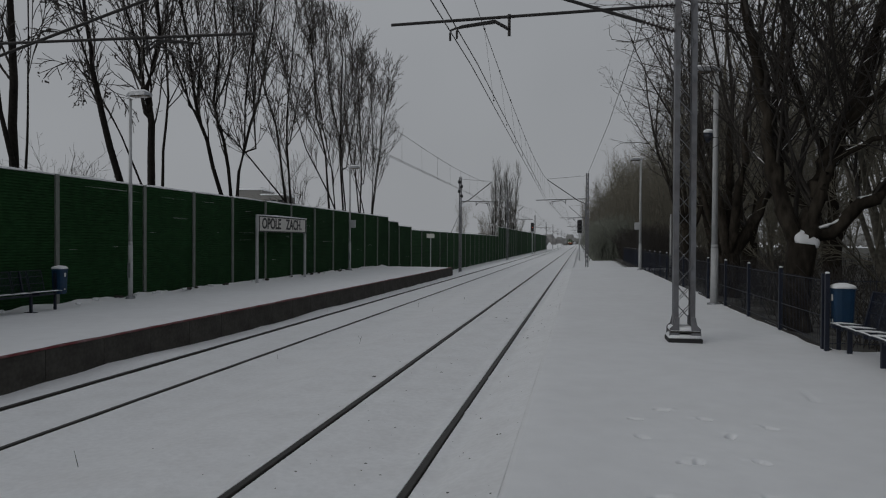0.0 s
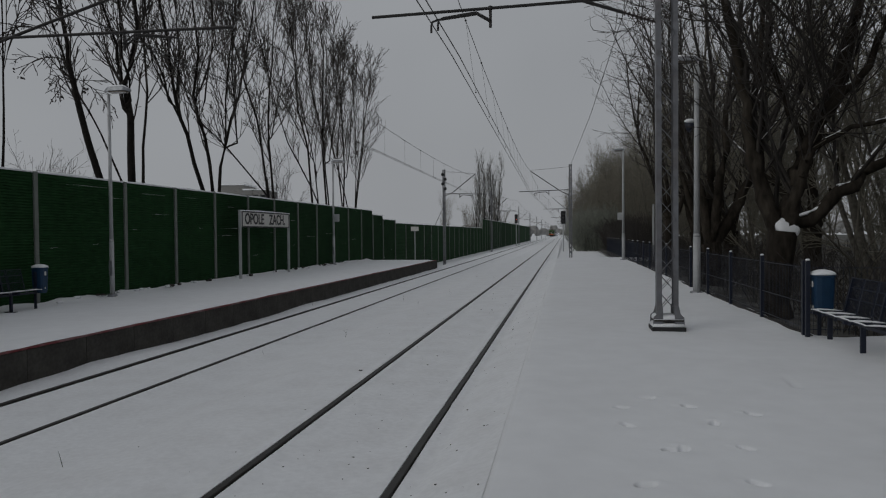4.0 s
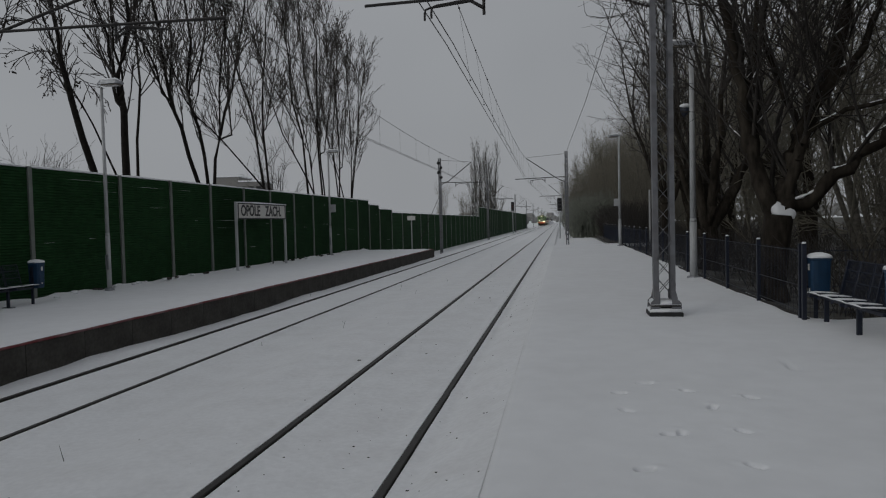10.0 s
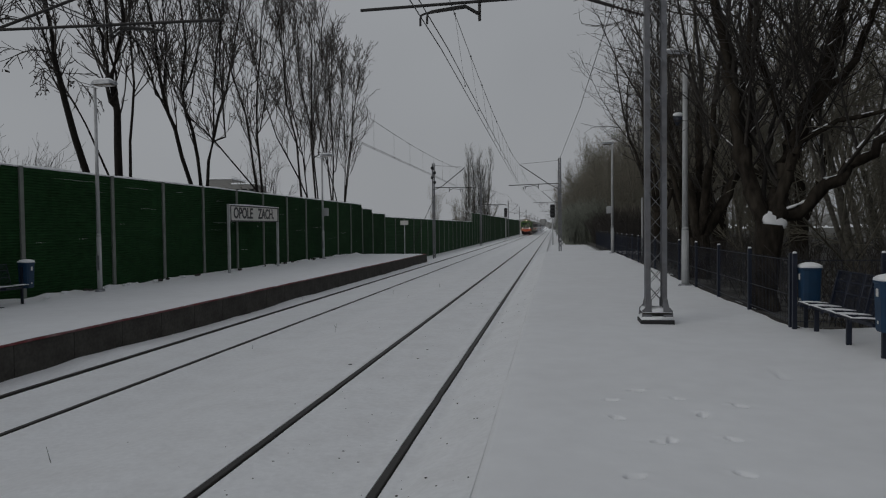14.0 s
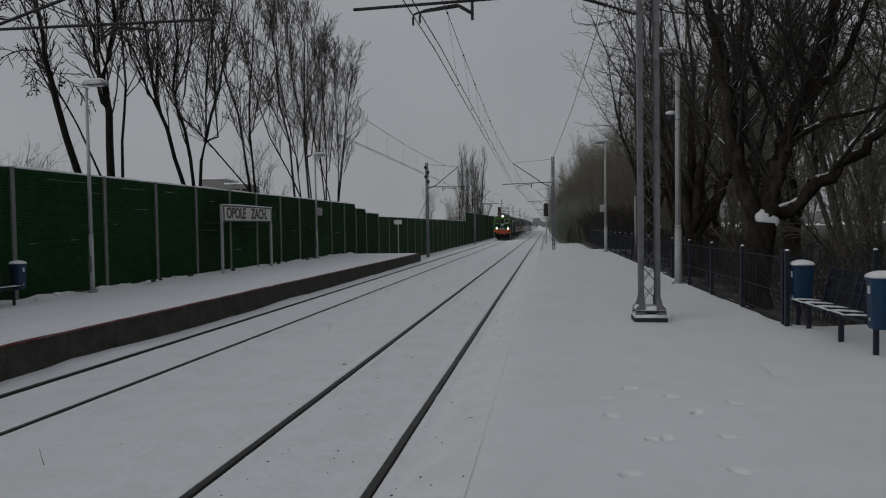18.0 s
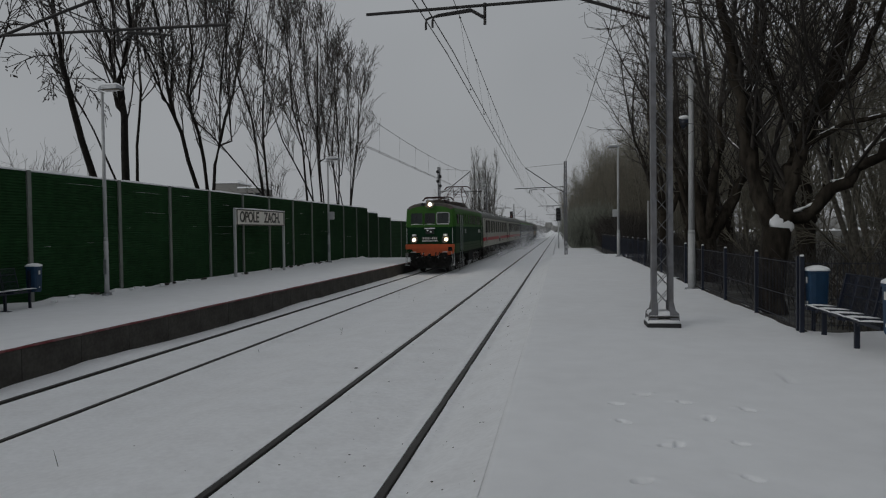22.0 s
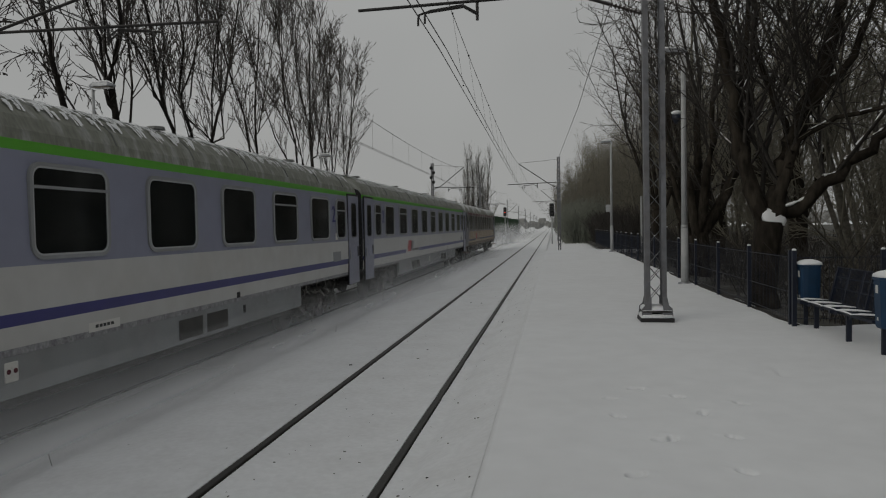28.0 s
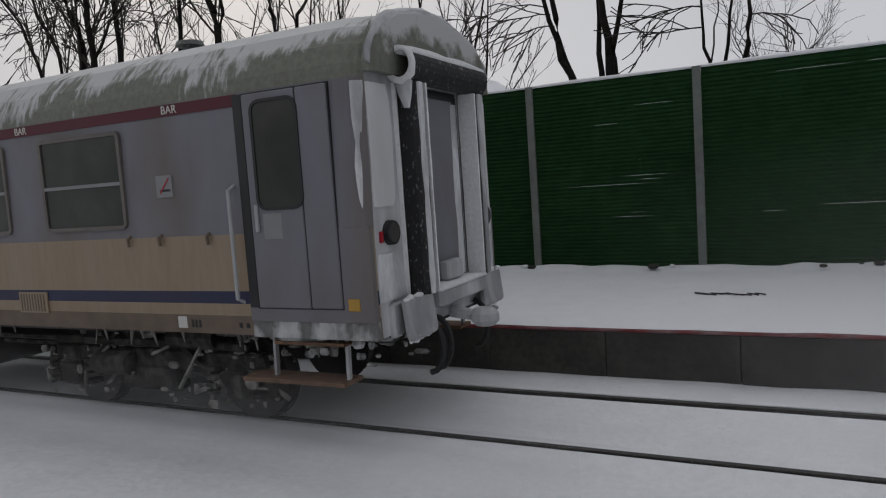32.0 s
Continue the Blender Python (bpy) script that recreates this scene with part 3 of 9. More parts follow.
def build_near_platform():
    r = random.Random(8)
    for cx, cy, a in ((0.57, 6.67, 150), (0.85, 5.95, 20), (1.45, 6.04, 150), (0.56, 5.08, 30), (1.33, 5.22, 165), (1.23, 7.43, 160), (0.85, 7.78, 10), (0.55, 7.35, 5), (1.35, 6.79, 90), (1.77, 7.16, 160), (2.61, 8.59, 140), (0.95, 6.0, 110)):
        PRINTS.append((cx, cy, radians(a), r.uniform(0.028, 0.058)))

    def top(x, y):
        z = FLOOR + 0.018 * noise.noise((x * 0.9, y * 0.6, 1)) + 0.003 * noise.noise((x * 3.5, y * 2.5, 5))
        z -= 0.02 * smooth_step(-0.35, -0.56, x)
        if x < -0.551:
            z -= 0.12
        if x > 3.4:
            z += 0.05 * smooth_step(3.4, 4.0, x) * (0.6 + noise.noise((x * 2, y, 2)))
        if 2 < y < 10:
            for cx, cy, a, d in PRINTS:
                dx, dy = x - cx, y - cy
                if abs(dx) < 0.4 and abs(dy) < 0.4:
                    u, v = dx * math.cos(a) + dy * math.sin(a), -dx * math.sin(a) + dy * math.cos(a)
                    wob = 1 + 0.45 * noise.noise((x * 9 + cx * 7, y * 9, 3))
                    e = ((u / 0.066) ** 2 + ((v + 0.012 * math.sin(u * 30)) / 0.040) ** 2) * wob
                    z -= d * 1.9 * math.exp(-e ** 3)
                    z -= d * 0.22 * math.exp(-e * 0.22)
                    z += d * 0.25 * math.exp(-((u - 0.10) / 0.05) ** 2 - (v / 0.05) ** 2)
        return z

    xs = sorted([-0.556, -0.550, -0.5, -0.42, -0.3] + [-0.15 + 0.05 * i for i in range(11)] + [0.4 + 0.0125 * i for i in range(128)] + [2.0 + 0.05 * i for i in range(24)] + [3.3 + 0.15 * i for i in range(18)])
    ys = sorted([-40, -25, -15, -8, -4, -1, 1, 2] + [2.5 + 0.1 * i for i in range(24)] + [4.9 + 0.015 * i for i in range(208)] + [8.05 + 0.05 * i for i in range(10)] + [8.6 + 0.3 * i for i in range(60)] + [27 + 1.0 * i for i in range(24)])
    sh = Shape()
    n = len(xs)
    k = 0
    sh.v = [(x, y, top(x, y)) for y in ys for x in xs]
    for j in range(len(ys) - 1):
        for i in range(n - 1):
            if xs[i + 1] > (4.06 if ys[j] > 12.2 else 5.31):
                continue
            sh.f.append((j * n + i, j * n + i + 1, (j + 1) * n + i + 1, (j + 1) * n + i))
            sh.m.append(0)
    slab = Shape()
    slab.loft([[(-0.5, -40, z), (5.3, -40, z), (5.3, 12.4, z), (4.04, 12.4, z), (4.04, 50, z), (-0.5, 50, z)] for z in (-0.4, 0.36)])
    ob = solid("platform", slab, CONCRETE, "concrete platform under a sheet of fresh trodden snow", "platform", kind="structure")
    part("snow_cover", sh, SNOW, ob, "fresh snow with a few footprints", smooth=True)
    # a ramp of snow down from the end of the platform
    ramp = Shape()
    ramp.loft([[(-0.5, y, z - 0.6), (-0.5, y, z - 0.03), (0.6, y, z + 0.02), (2.0, y, z), (3.6, y, z + 0.05), (5.8, y, z), (5.8, y, z - 0.6)] for y, z in ((49.9, FLOOR - 0.01), (52, 0.38), (55, 0.22), (60, 0.0), (66, -0.12))])
    part("snow_ramp", ramp, SNOW, ob, smooth=True)


build_near_platform()


# ---- far platform ----
def build_far_platform():
    base = Shape().box(-13.8, -8.98, -40, 49, -0.6, 0.33)
    ob = solid("far_platform", base, CONCRETE, "far platform with a dark concrete edge wall and a red line", "platform", kind="structure")
    slab = Shape().box(0, 0.09, 0, 1.49, -0.42, 0.332, c=0.007)
    me = slab.mesh("edge_block", CONCRETE)
    y = -12
    while y < 48.5:
        part("edge_block", me, None, ob, at=pose(-8.97, y, 0))
        y += 1.5
    part("edge_block", Shape().box(-8.98, -8.88, -40, -12.05, -0.42, 0.30), CONCRETE, ob)
    lip = Shape().box(-9.20, -8.862, -40, 49, 0.336, 0.372, c=0.010)
    part("coping", lip, RED_EDGE, ob, "red-painted edge coping")
    xs = [-13.86 + 0.12 * i for i in range(5)] + [-13.2 + 0.35 * i for i in range(12)] + [-9.2, -9.05, -8.95, -8.9]
    ys = [-40, -25, -18] + [-14 + 0.4 * i for i in range(105)] + [28 + 1.0 * i for i in range(21)] + [48.6, 49.0]

    def top(x, y):
        z = 0.42 + 0.02 * noise.noise((x, y * 0.6, 7)) + 0.010 * noise.noise((x * 3, y * 2, 9))
        z -= 0.045 * smooth_step(-9.15, -8.9, x)
        z += 0.09 * smooth_step(-13.35, -13.8, x) * (0.7 + 1.2 * noise.noise((0, y * 1.1, 4)))
        z -= 0.05 * smooth_step(48.0, 49.0, y)
        return z

    sh = Shape()
    n = len(xs)
    sh.v = [(x, y, top(x, y)) for y in ys for x in xs]
    for j in range(len(ys) - 1):
        for i in range(n - 1):
            sh.f.append((j * n + i, j * n + i + 1, (j + 1) * n + i + 1, (j + 1) * n + i))
            sh.m.append(0)
    part("snow_cover", sh, SNOW, ob, "smooth snow lying over the platform", smooth=True)
    clods, r = Shape(), random.Random(3)
    for _ in range(90):
        y = r.uniform(-10, 46)
        x = -13.7 + abs(r.gauss(0, 0.18))
        s = r.uniform(0.03, 0.09)
        clods.ball((x, y, 0.5), s, 1.3, 1.4, 0.7, 6, 4, 0 if r.random() < 0.6 else 1)
    tagged(part("clods", clods, [SNOW, TWIG], ob, smooth=True), kind="stuff")
    st = Shape()
    for k in range(9):
        st.tube((-11.0 + r.uniform(-0.05, 0.05), -1.3 - 0.09 * k, 0.43), (-11.0 + r.uniform(-0.08, 0.08), -1.4 - 0.09 * k - r.random() * 0.2, 0.45), 0.012, 0.008, 5)
    solid("fallen_branch", st, TWIG, "dark broken branch lying on the snow", "branch")


build_far_platform()

# ---- green noise barrier behind the far platform ----
WALL_X = -13.92
POSTS = [-44, -40, -36, -32, -28, -24, -20.3, -16.6, -12.7, -9.1, -5.47, -2.4, 1.71, 5.82, 8.85, 12.81, 16.81, 20.73, 23.71, 26.65, 29.7, 32.6, 35.7, 38.6, 41.6, 44.6, 47.6, 50.6]


def wall_top(y):
    return 3.94 if y < 50 else (3.64 if y < 53 else 3.36 if y < 57.5 else 3.12 if y < 122 else 4.7)


def build_barrier():
    ob = thing("noise_barrier", pose(WALL_X, 0, 0), "dark green ribbed noise barrier with grey posts, snow on its top", "noise barrier", kind="structure")
    posts = POSTS + [53.6, 57.6, 61.6, 65.6, 70, 74, 78, 82, 86, 90, 94, 98, 102, 106, 110, 114, 118, 122, 126, 130, 134, 138, 142, 146, 150, 154, 158, 170, 190, 220, 260, 300]
    r = random.Random(21)
    for y0, y1 in zip(posts[:-1], posts[1:]):
        z1 = wall_top((y0 + y1) / 2)
        foot = 0.30 if y1 < 50 else -1.6
        near = y1 < 60
        pitch = 0.075 if near else 0.3
        rows = int((z1 - foot) / pitch)
        prof = []
        for k in range(rows):
            z = foot + k * pitch
            prof += [(0.012, z), (0.035, z + pitch * 0.2), (0.035, z + pitch * 0.58), (0.012, z + pitch * 0.78)]
        prof += [(0.0, z1), (-0.11, z1), (-0.11, foot)]
        sh = Shape().loft([[(x, yy, z) for x, z in prof] for yy in (y0 + 0.07, y1 - 0.07)])
        panel = part("panel", sh, GREEN, ob)
        cap = Shape().loft([[(-0.15, y, z1), (0.05, y, z1), (0.05, y, z1 + h * 0.6), (-0.02, y, z1 + h), (-0.12, y, z1 + h * 0.8)] for y, h in ((y0 + 0.02, 0.05), ((y0 * 2 + y1) / 3, 0.075), ((y0 + 2 * y1) / 3, 0.06), (y1 - 0.02, 0.045))])
        part("snow_cap", cap, SNOW, panel, smooth=True)
        if near:
            st = Shape()
            for _ in range(r.randint(2, 9) if y0 < 5 else r.randint(1, 4)):
                k = r.randint(int(rows * 0.25), rows - 2)
                z = foot + k * pitch + pitch * 0.58
                a = r.uniform(y0 + 0.2, y1 - 0.8)
                ln = min(r.expovariate(1.2) + 0.25, y1 - 0.15 - a)
                st.loft([[(0.016, yy, z - 0.003), (0.035 + 0.0015 * h, yy, z - 0.003), (0.034, yy, z + 0.002 * h), (0.016, yy, z + 0.004 * h)] for yy, h in ((a, 0.1), (a + ln * 0.3, 1), (a + ln * 0.7, 0.8), (a + ln, 0.1))])
            tagged(part("snow_streaks", st, CRUST, panel), kind="stuff")
    pm = {}
    for y in posts:
        z1 = max(wall_top(y - 0.3), wall_top(y + 0.3)) + 0.03
        foot = 0.2 if y < 51 else -1.7
        key = (round(z1, 2), foot)
        if key not in pm:
            p = Shape()
            p.box(0.02, 0.08, -0.07, 0.07, foot, z1, c=0.008)
            p.box(-0.16, 0.02, -0.03, 0.03, foot, z1)
            pm[key] = p.mesh("post", POST)
        part("post", pm[key], None, ob, at=pose(0, y, 0))


build_barrier()


# ---- fence behind the near platform ----
def build_fence():
    ob = thing("platform_fence", pose(0, 0, 0), "dark blue steel fence with square posts and thin wire panels", "fence")
    post = Shape().box(-0.034, 0.034, -0.034, 0.034, 0.2, 1.72, c=0.006).mesh("post", NAVY)
    cap = Shape().ball((0, 0, 1.73), 0.036, 1, 1, 0.7, 8, 5).mesh("snow_cap", SNOW)

    def panel(y0, y1, x0, x1):
        sh = Shape()
        n = max(3, int(math.hypot(y1 - y0, x1 - x0) / 0.09))
        for z in (0.60, 1.02, 1.60):
            sh.bar((x0, y0, z), (x1, y1, z), 0.010, 0.010)
        frame_part = part("panel", sh, NAVY, ob)
        wires = Shape()
        for i in range(1, n):
            t = i / n
            x, y = x0 + (x1 - x0) * t, y0 + (y1 - y0) * t
            wires.bar((x, y, 0.52), (x, y, 1.63), 0.005, 0.005)
        tagged(part("wire_mesh", wires, NAVY, frame_part), kind="stuff")

    line = [(3.9, 12.35 + 2.7 * i) for i in range(21)]
    niche = [(3.9, 12.35), (5.25, 12.35)]
    back = [(5.25, 12.35 - 2.7 * i) for i in range(12)]
    for run in (line, niche, back):
        for (xa, ya), (xb, yb) in zip(run[:-1], run[1:]):
            panel(ya, yb, xa, xb)
    for x, y in dict.fromkeys(line + niche + back):
        p = part("post", post, None, ob, at=pose(x, y, 0))
        part("snow_cap", cap, None, p)
    part("post", post, None, ob, at=pose(3.9, 12.52, 0))
    for (xa, ya), (xb, yb) in zip(line[:-1], line[1:]):
        part("kerb", Shape().box(xa + 0.02, xa + 0.10, ya + 0.05, yb - 0.05, 0.2, 0.50), CONCRETE, ob)


build_fence()


# ---- masts and overhead line ----
def lattice_mast(name, x, y, foot, height, label, w=0.27, d=0.30, base=True, paint=MASTGREY):
    ob = thing(name, pose(x, y, 0), label, "mast", "overhead line masts")
    for s in (-1, 1):
        leg = Shape()
        cx = s * w / 2
        o, i, t = cx + s * 0.045, cx - s * 0.045, 0.012
        channel = [(i, -d / 2), (o, -d / 2), (o, d / 2), (i, d / 2), (i, d / 2 - t), (o - s * t, d / 2 - t), (o - s * t, -d / 2 + t), (i, -d / 2 + t)][:: s]
        leg.loft([[(px, py, z) for px, py in channel] for z in (foot, height)])
        part("leg", leg, paint, ob)
    lace = Shape()
    z, k = foot + 0.35, 1
    while z < height - 0.4:
        for yy in (-d / 2 - 0.006, d / 2 + 0.006):
            q = k if yy < 0 else -k
            lace.bar((-w / 2 * q, yy, z), (w / 2 * q, yy, z + 0.33), 0.036, 0.008)
            if z < foot + 1.0:
                lace.bar((w / 2 * q, yy, z), (-w / 2 * q, yy, z + 0.33), 0.036, 0.008)
        k, z = -k, z + 0.33
    tagged(part("lacing", lace, paint, ob), kind="stuff")
    if base:
        b = Shape().box(-0.29, 0.29, -0.29, 0.29, foot - 0.3, foot + 0.075, c=0.012)
        foundation = part("foundation", b, RUBBER, ob, "dark concrete foot")
        s = Shape().loft([[(x * k, y * k, foot + z) for x, y in ((-0.28, -0.28), (0.28, -0.28), (0.28, 0.28), (-0.28, 0.28))] for z, k in ((0.07, 1.0), (0.11, 0.97), (0.135, 0.85))])
        part("snow_cap", s, SNOW, foundation, smooth=True)
        for sx in (-1, 1):
            for yy in (-0.25, 0.22):
                g = Shape().loft([[(sx * 0.10, y, foot + 0.10), (sx * 0.27, y, foot + 0.10), (sx * 0.26, y, foot + 0.24), (sx * 0.20, y, foot + 0.30), (sx * 0.17, y, foot + 0.44), (sx * 0.10, y, foot + 0.44)] for y in (yy, yy + 0.03)])
                part("gusset", g, MASTGREY, ob)
        shoe = part("shoe", Shape().box(-0.255, 0.255, -0.255, 0.255, foot + 0.165, foot + 0.20, c=0.008), RAIL, ob, "dark steel foot plate")
        s2 = Shape().loft([[(x * k, y * k, foot + z) for x, y in ((-0.255, -0.255), (0.255, -0.255), (0.255, 0.255), (-0.255, 0.255))] for z, k in ((0.20, 0.99), (0.25, 0.93), (0.275, 0.78))])
        part("snow_cap", s2, SNOW, shoe, smooth=True)
        for sx in (-1, 1):
            for sy in (-1, 1):
                part("bolt", Shape().tube((sx * 0.21, sy * 0.21, foot + 0.07), (sx * 0.21, sy * 0.21, foot + 0.24), 0.018, 0.018, 6), RAIL, shoe)
    return ob


def insulator(sh, p, q, r=0.055, mat=1):
    p, q = Vector(p), Vector(q)
    n = max(3, int((q - p).length / 0.07))
    sh.tube(p, q, 0.02, n=6, mat=mat)
    for i in range(n):
        a, b = p.lerp(q, (i + 0.25) / n), p.lerp(q, (i + 0.75) / n)
        sh.tube(a, b, r, r * 0.5, 8, mat)


def cantilever(mast, sx, reach, z_tube, z_stay, z_mast_stay, back=1.35):
    """The bracket of a mast, towards sx, with its insulators, stay and registration arm."""
    sh = Shape()
    tip = sx * reach
    z_end = z_tube
    sh.tube((sx * 0.62, 0, z_tube + 0.02), (tip, 0, z_end - 0.06), 0.030, n=8)
    insulator(sh, (sx * 0.14, 0, z_tube + 0.02), (sx * 0.62, 0, z_tube + 0.02))
    part("registration_tube", sh, [WIRE, INSUL], mast)
    st = Shape()
    st.tube((sx * 0.75, 0, z_mast_stay + (z_stay - z_mast_stay) * 0.16), (sx * (reach - back), 0, z_stay), 0.032, n=8)
    insulator(st, (sx * 0.13, 0, z_mast_stay), (sx * 0.75, 0, z_mast_stay + (z_stay - z_mast_stay) * 0.16), 0.06)
    part("bracket_tube", st, [WIRE, INSUL], mast)
    tie = Shape()
    tie.tube((sx * 0.13, 0, z_stay + 0.25), (sx * (reach - back - 0.05), 0, z_stay + 0.04), 0.011, n=6)
    part("stay_rod", tie, WIRE, mast)
    arm = Shape()
    px = sx * (reach - 2.27)
    arm.tube((px, 0, z_tube + 0.02), (px, 0, z_tube - 0.38), 0.030, n=6)
    for dy in (-0.06, 0.06):
        q = px + sx * (0.98 + (0.15 if dy > 0 else 0))
        arm.path([(px, dy, z_tube - 0.26), (px + sx * 0.26, dy, z_tube - 0.10), (q - sx * 0.10, dy, z_tube - 0.17), (q - sx * 0.02, dy, z_tube - 0.20), (q, dy, z_tube - 0.27), (q, dy, z_tube - 0.40)], 0.021)
    arm.ball((px, 0, z_tube - 0.02), 0.055, 1, 1, 0.8, 8, 5)
    part("steady_arm", arm, WIRE, mast)


def build_masts():
    m1 = lattice_mast("overhead_mast", 1.82, 13.25, FLOOR, 9.2, "grey lattice overhead line mast with a snowy foot on the platform", w=0.285, d=0.2)
    cantilever(m1, -1, 5.42, 6.42, 7.35, 5.95)
    top = Shape()
    top.tube((0, -0.4, 8.9), (0, 0.4, 8.9), 0.03)
    part("feeder_arm", top, MASTGREY, m1)
    ml = lattice_mast("overhead_mast", -12.55, 12.66, FLOOR - 0.05, 9.0, "pale lattice overhead line mast on the far platform", w=0.2, d=0.2, paint=WHITEPOLE)
    cantilever(ml, 1, 6.4, 6.22, 7.2, 5.75)
    m2 = lattice_mast("overhead_mast", -9.95, 59, -0.7, 7.6, "grey lattice overhead line mast past the far platform end", w=0.15, d=0.16, base=False)
    cantilever(m2, 1, 3.6, 5.55, 7.18, 5.4, 0.95)
    for k in range(4):
        part("insulator", Shape().ball((0.12 if k % 2 else -0.1, -0.1, 7.2 - 0.4 * k), 0.13, 1, 1, 1.2, 7, 5), RUBBER, m2, "dark strain insulator")
    wires = Shape()
    wires.tube((-0.1, 0, 4.4), (-1.8, -4, -0.8), 0.02)
    part("anchor_wire", wires, WIRE, m2)
    m3 = lattice_mast("overhead_mast", 0.5, 55.3, 0.2, 7.45, "tall grey overhead line mast on the platform ramp", w=0.15, d=0.16, base=False)
    cantilever(m3, -1, 3.9, 5.47, 7.0, 5.1, 0.85)
    for y in (110, 172, 226, 280, 340, 400, 470):
        mm = lattice_mast("overhead_mast", 0.8, y, -0.2, 8.3, "distant overhead line mast beside the near track", w=0.16, d=0.18, base=False)
        cantilever(mm, -1, 3.9, 5.9, 7.6, 5.7)
        mm = lattice_mast("overhead_mast", -10.2, y - 9, -0.6, 8.2, "distant overhead line mast beside the far track", w=0.16, d=0.18, base=False)
        cantilever(mm, 1, 3.6, 5.4, 7.2, 5.5)


build_masts()


def overhead_line(label, stations, pulled=0.0, twin=True):
    """Contact wires and messenger wire with droppers between mast stations (y, x, contact height, messenger height)."""
    ob = thing("overhead_line", pose(0, 0, 0), label, "overhead line")
    con, mes, drop = Shape(), Shape(), Shape()
    for (y0, x0, c0, m0), (y1, x1, c1, m1) in zip(stations[:-1], stations[1:]):
        e0, e1 = (pulled if y < 20 else 0 for y in (y0, y1))
        n = 12
        near = y0 < 120
        rad = 0.009 if y0 < 60 else 0.011
        prev = None
        for i in range(n + 1):
            t = i / n
            y, x = y0 + (y1 - y0) * t, x0 + (x1 - x0) * t
            c = c0 + (c1 - c0) * t
            cx = x + e0 + (e1 - e0) * t
            m = m0 + (m1 - m0) * t - 4 * 0.55 * t * (1 - t)
            if prev:
                for dx in (-0.065, 0.065) if twin and near else (0,):
                    con.tube((prev[4] + dx, prev[0], prev[2]), (cx + dx, y, c), rad, n=4, caps=False)
                mes.tube((prev[1], prev[0], prev[3]), (x, y, m), rad, n=4, caps=False)
            if near and 0 < i < n:
                drop.tube((cx, y, c), (x, y, m), 0.004, n=4, caps=False)
                drop.ball((x, y, m), 0.028, n=5, m=4)
                drop.ball((cx, y, c + 0.01), 0.022, n=5, m=4)
            prev = (y, x, c, m, cx)
    part("contact_wire", con, WIRE, ob)
    part("messenger_wire", mes, WIRE, ob)
    tagged(part("dropper", drop, WIRE, ob), kind="stuff")


overhead_line("thin dark overhead wires with droppers above the near track", [(-40, -2.3, 5.55, 7.4), (13.25, -2.24, 5.55, 7.45), (55.3, -2.6, 5.4, 7.06), (110, -2.2, 5.5, 7.3), (172, -2.1, 5.6, 7.6), (226, -2.4, 5.6, 7.6), (340, -2.2, 5.6, 7.6), (470, -2.25, 5.6, 7.6)], 0.25)
overhead_line("thin dark overhead wires with droppers above the far track", [(-40, -7.2, 5.45, 7.1), (12.66, -7.0, 5.45, 7.05), (59, -7.5, 5.42, 7.05), (109, -7.0, 5.4, 7.2), (163, -7.4, 5.4, 7.2), (217, -7.0, 5.4, 7.2), (331, -7.2, 5.4, 7.2), (461, -7.2, 5.4, 7.2)])
fd = Shape()
for y0, y1, z0, z1 in ((-40, 13.25, 9.0, 8.95), (13.25, 34, 8.95, 7.75), (34, 55.3, 7.75, 7.4), (55.3, 110, 7.4, 8.2), (110, 226, 8.2, 8.2)):
    fd.tube((2.0 - (y0 - 13) * 0.035 if y0 < 56 else 0.5, y0, z0), (2.0 - (y1 - 13) * 0.035 if y1 < 56 else 0.5, y1, z1), 0.012, n=5, caps=False)
solid("feeder_wire", fd, WIRE, "thin dark feeder wire strung between the mast tops", "wire")


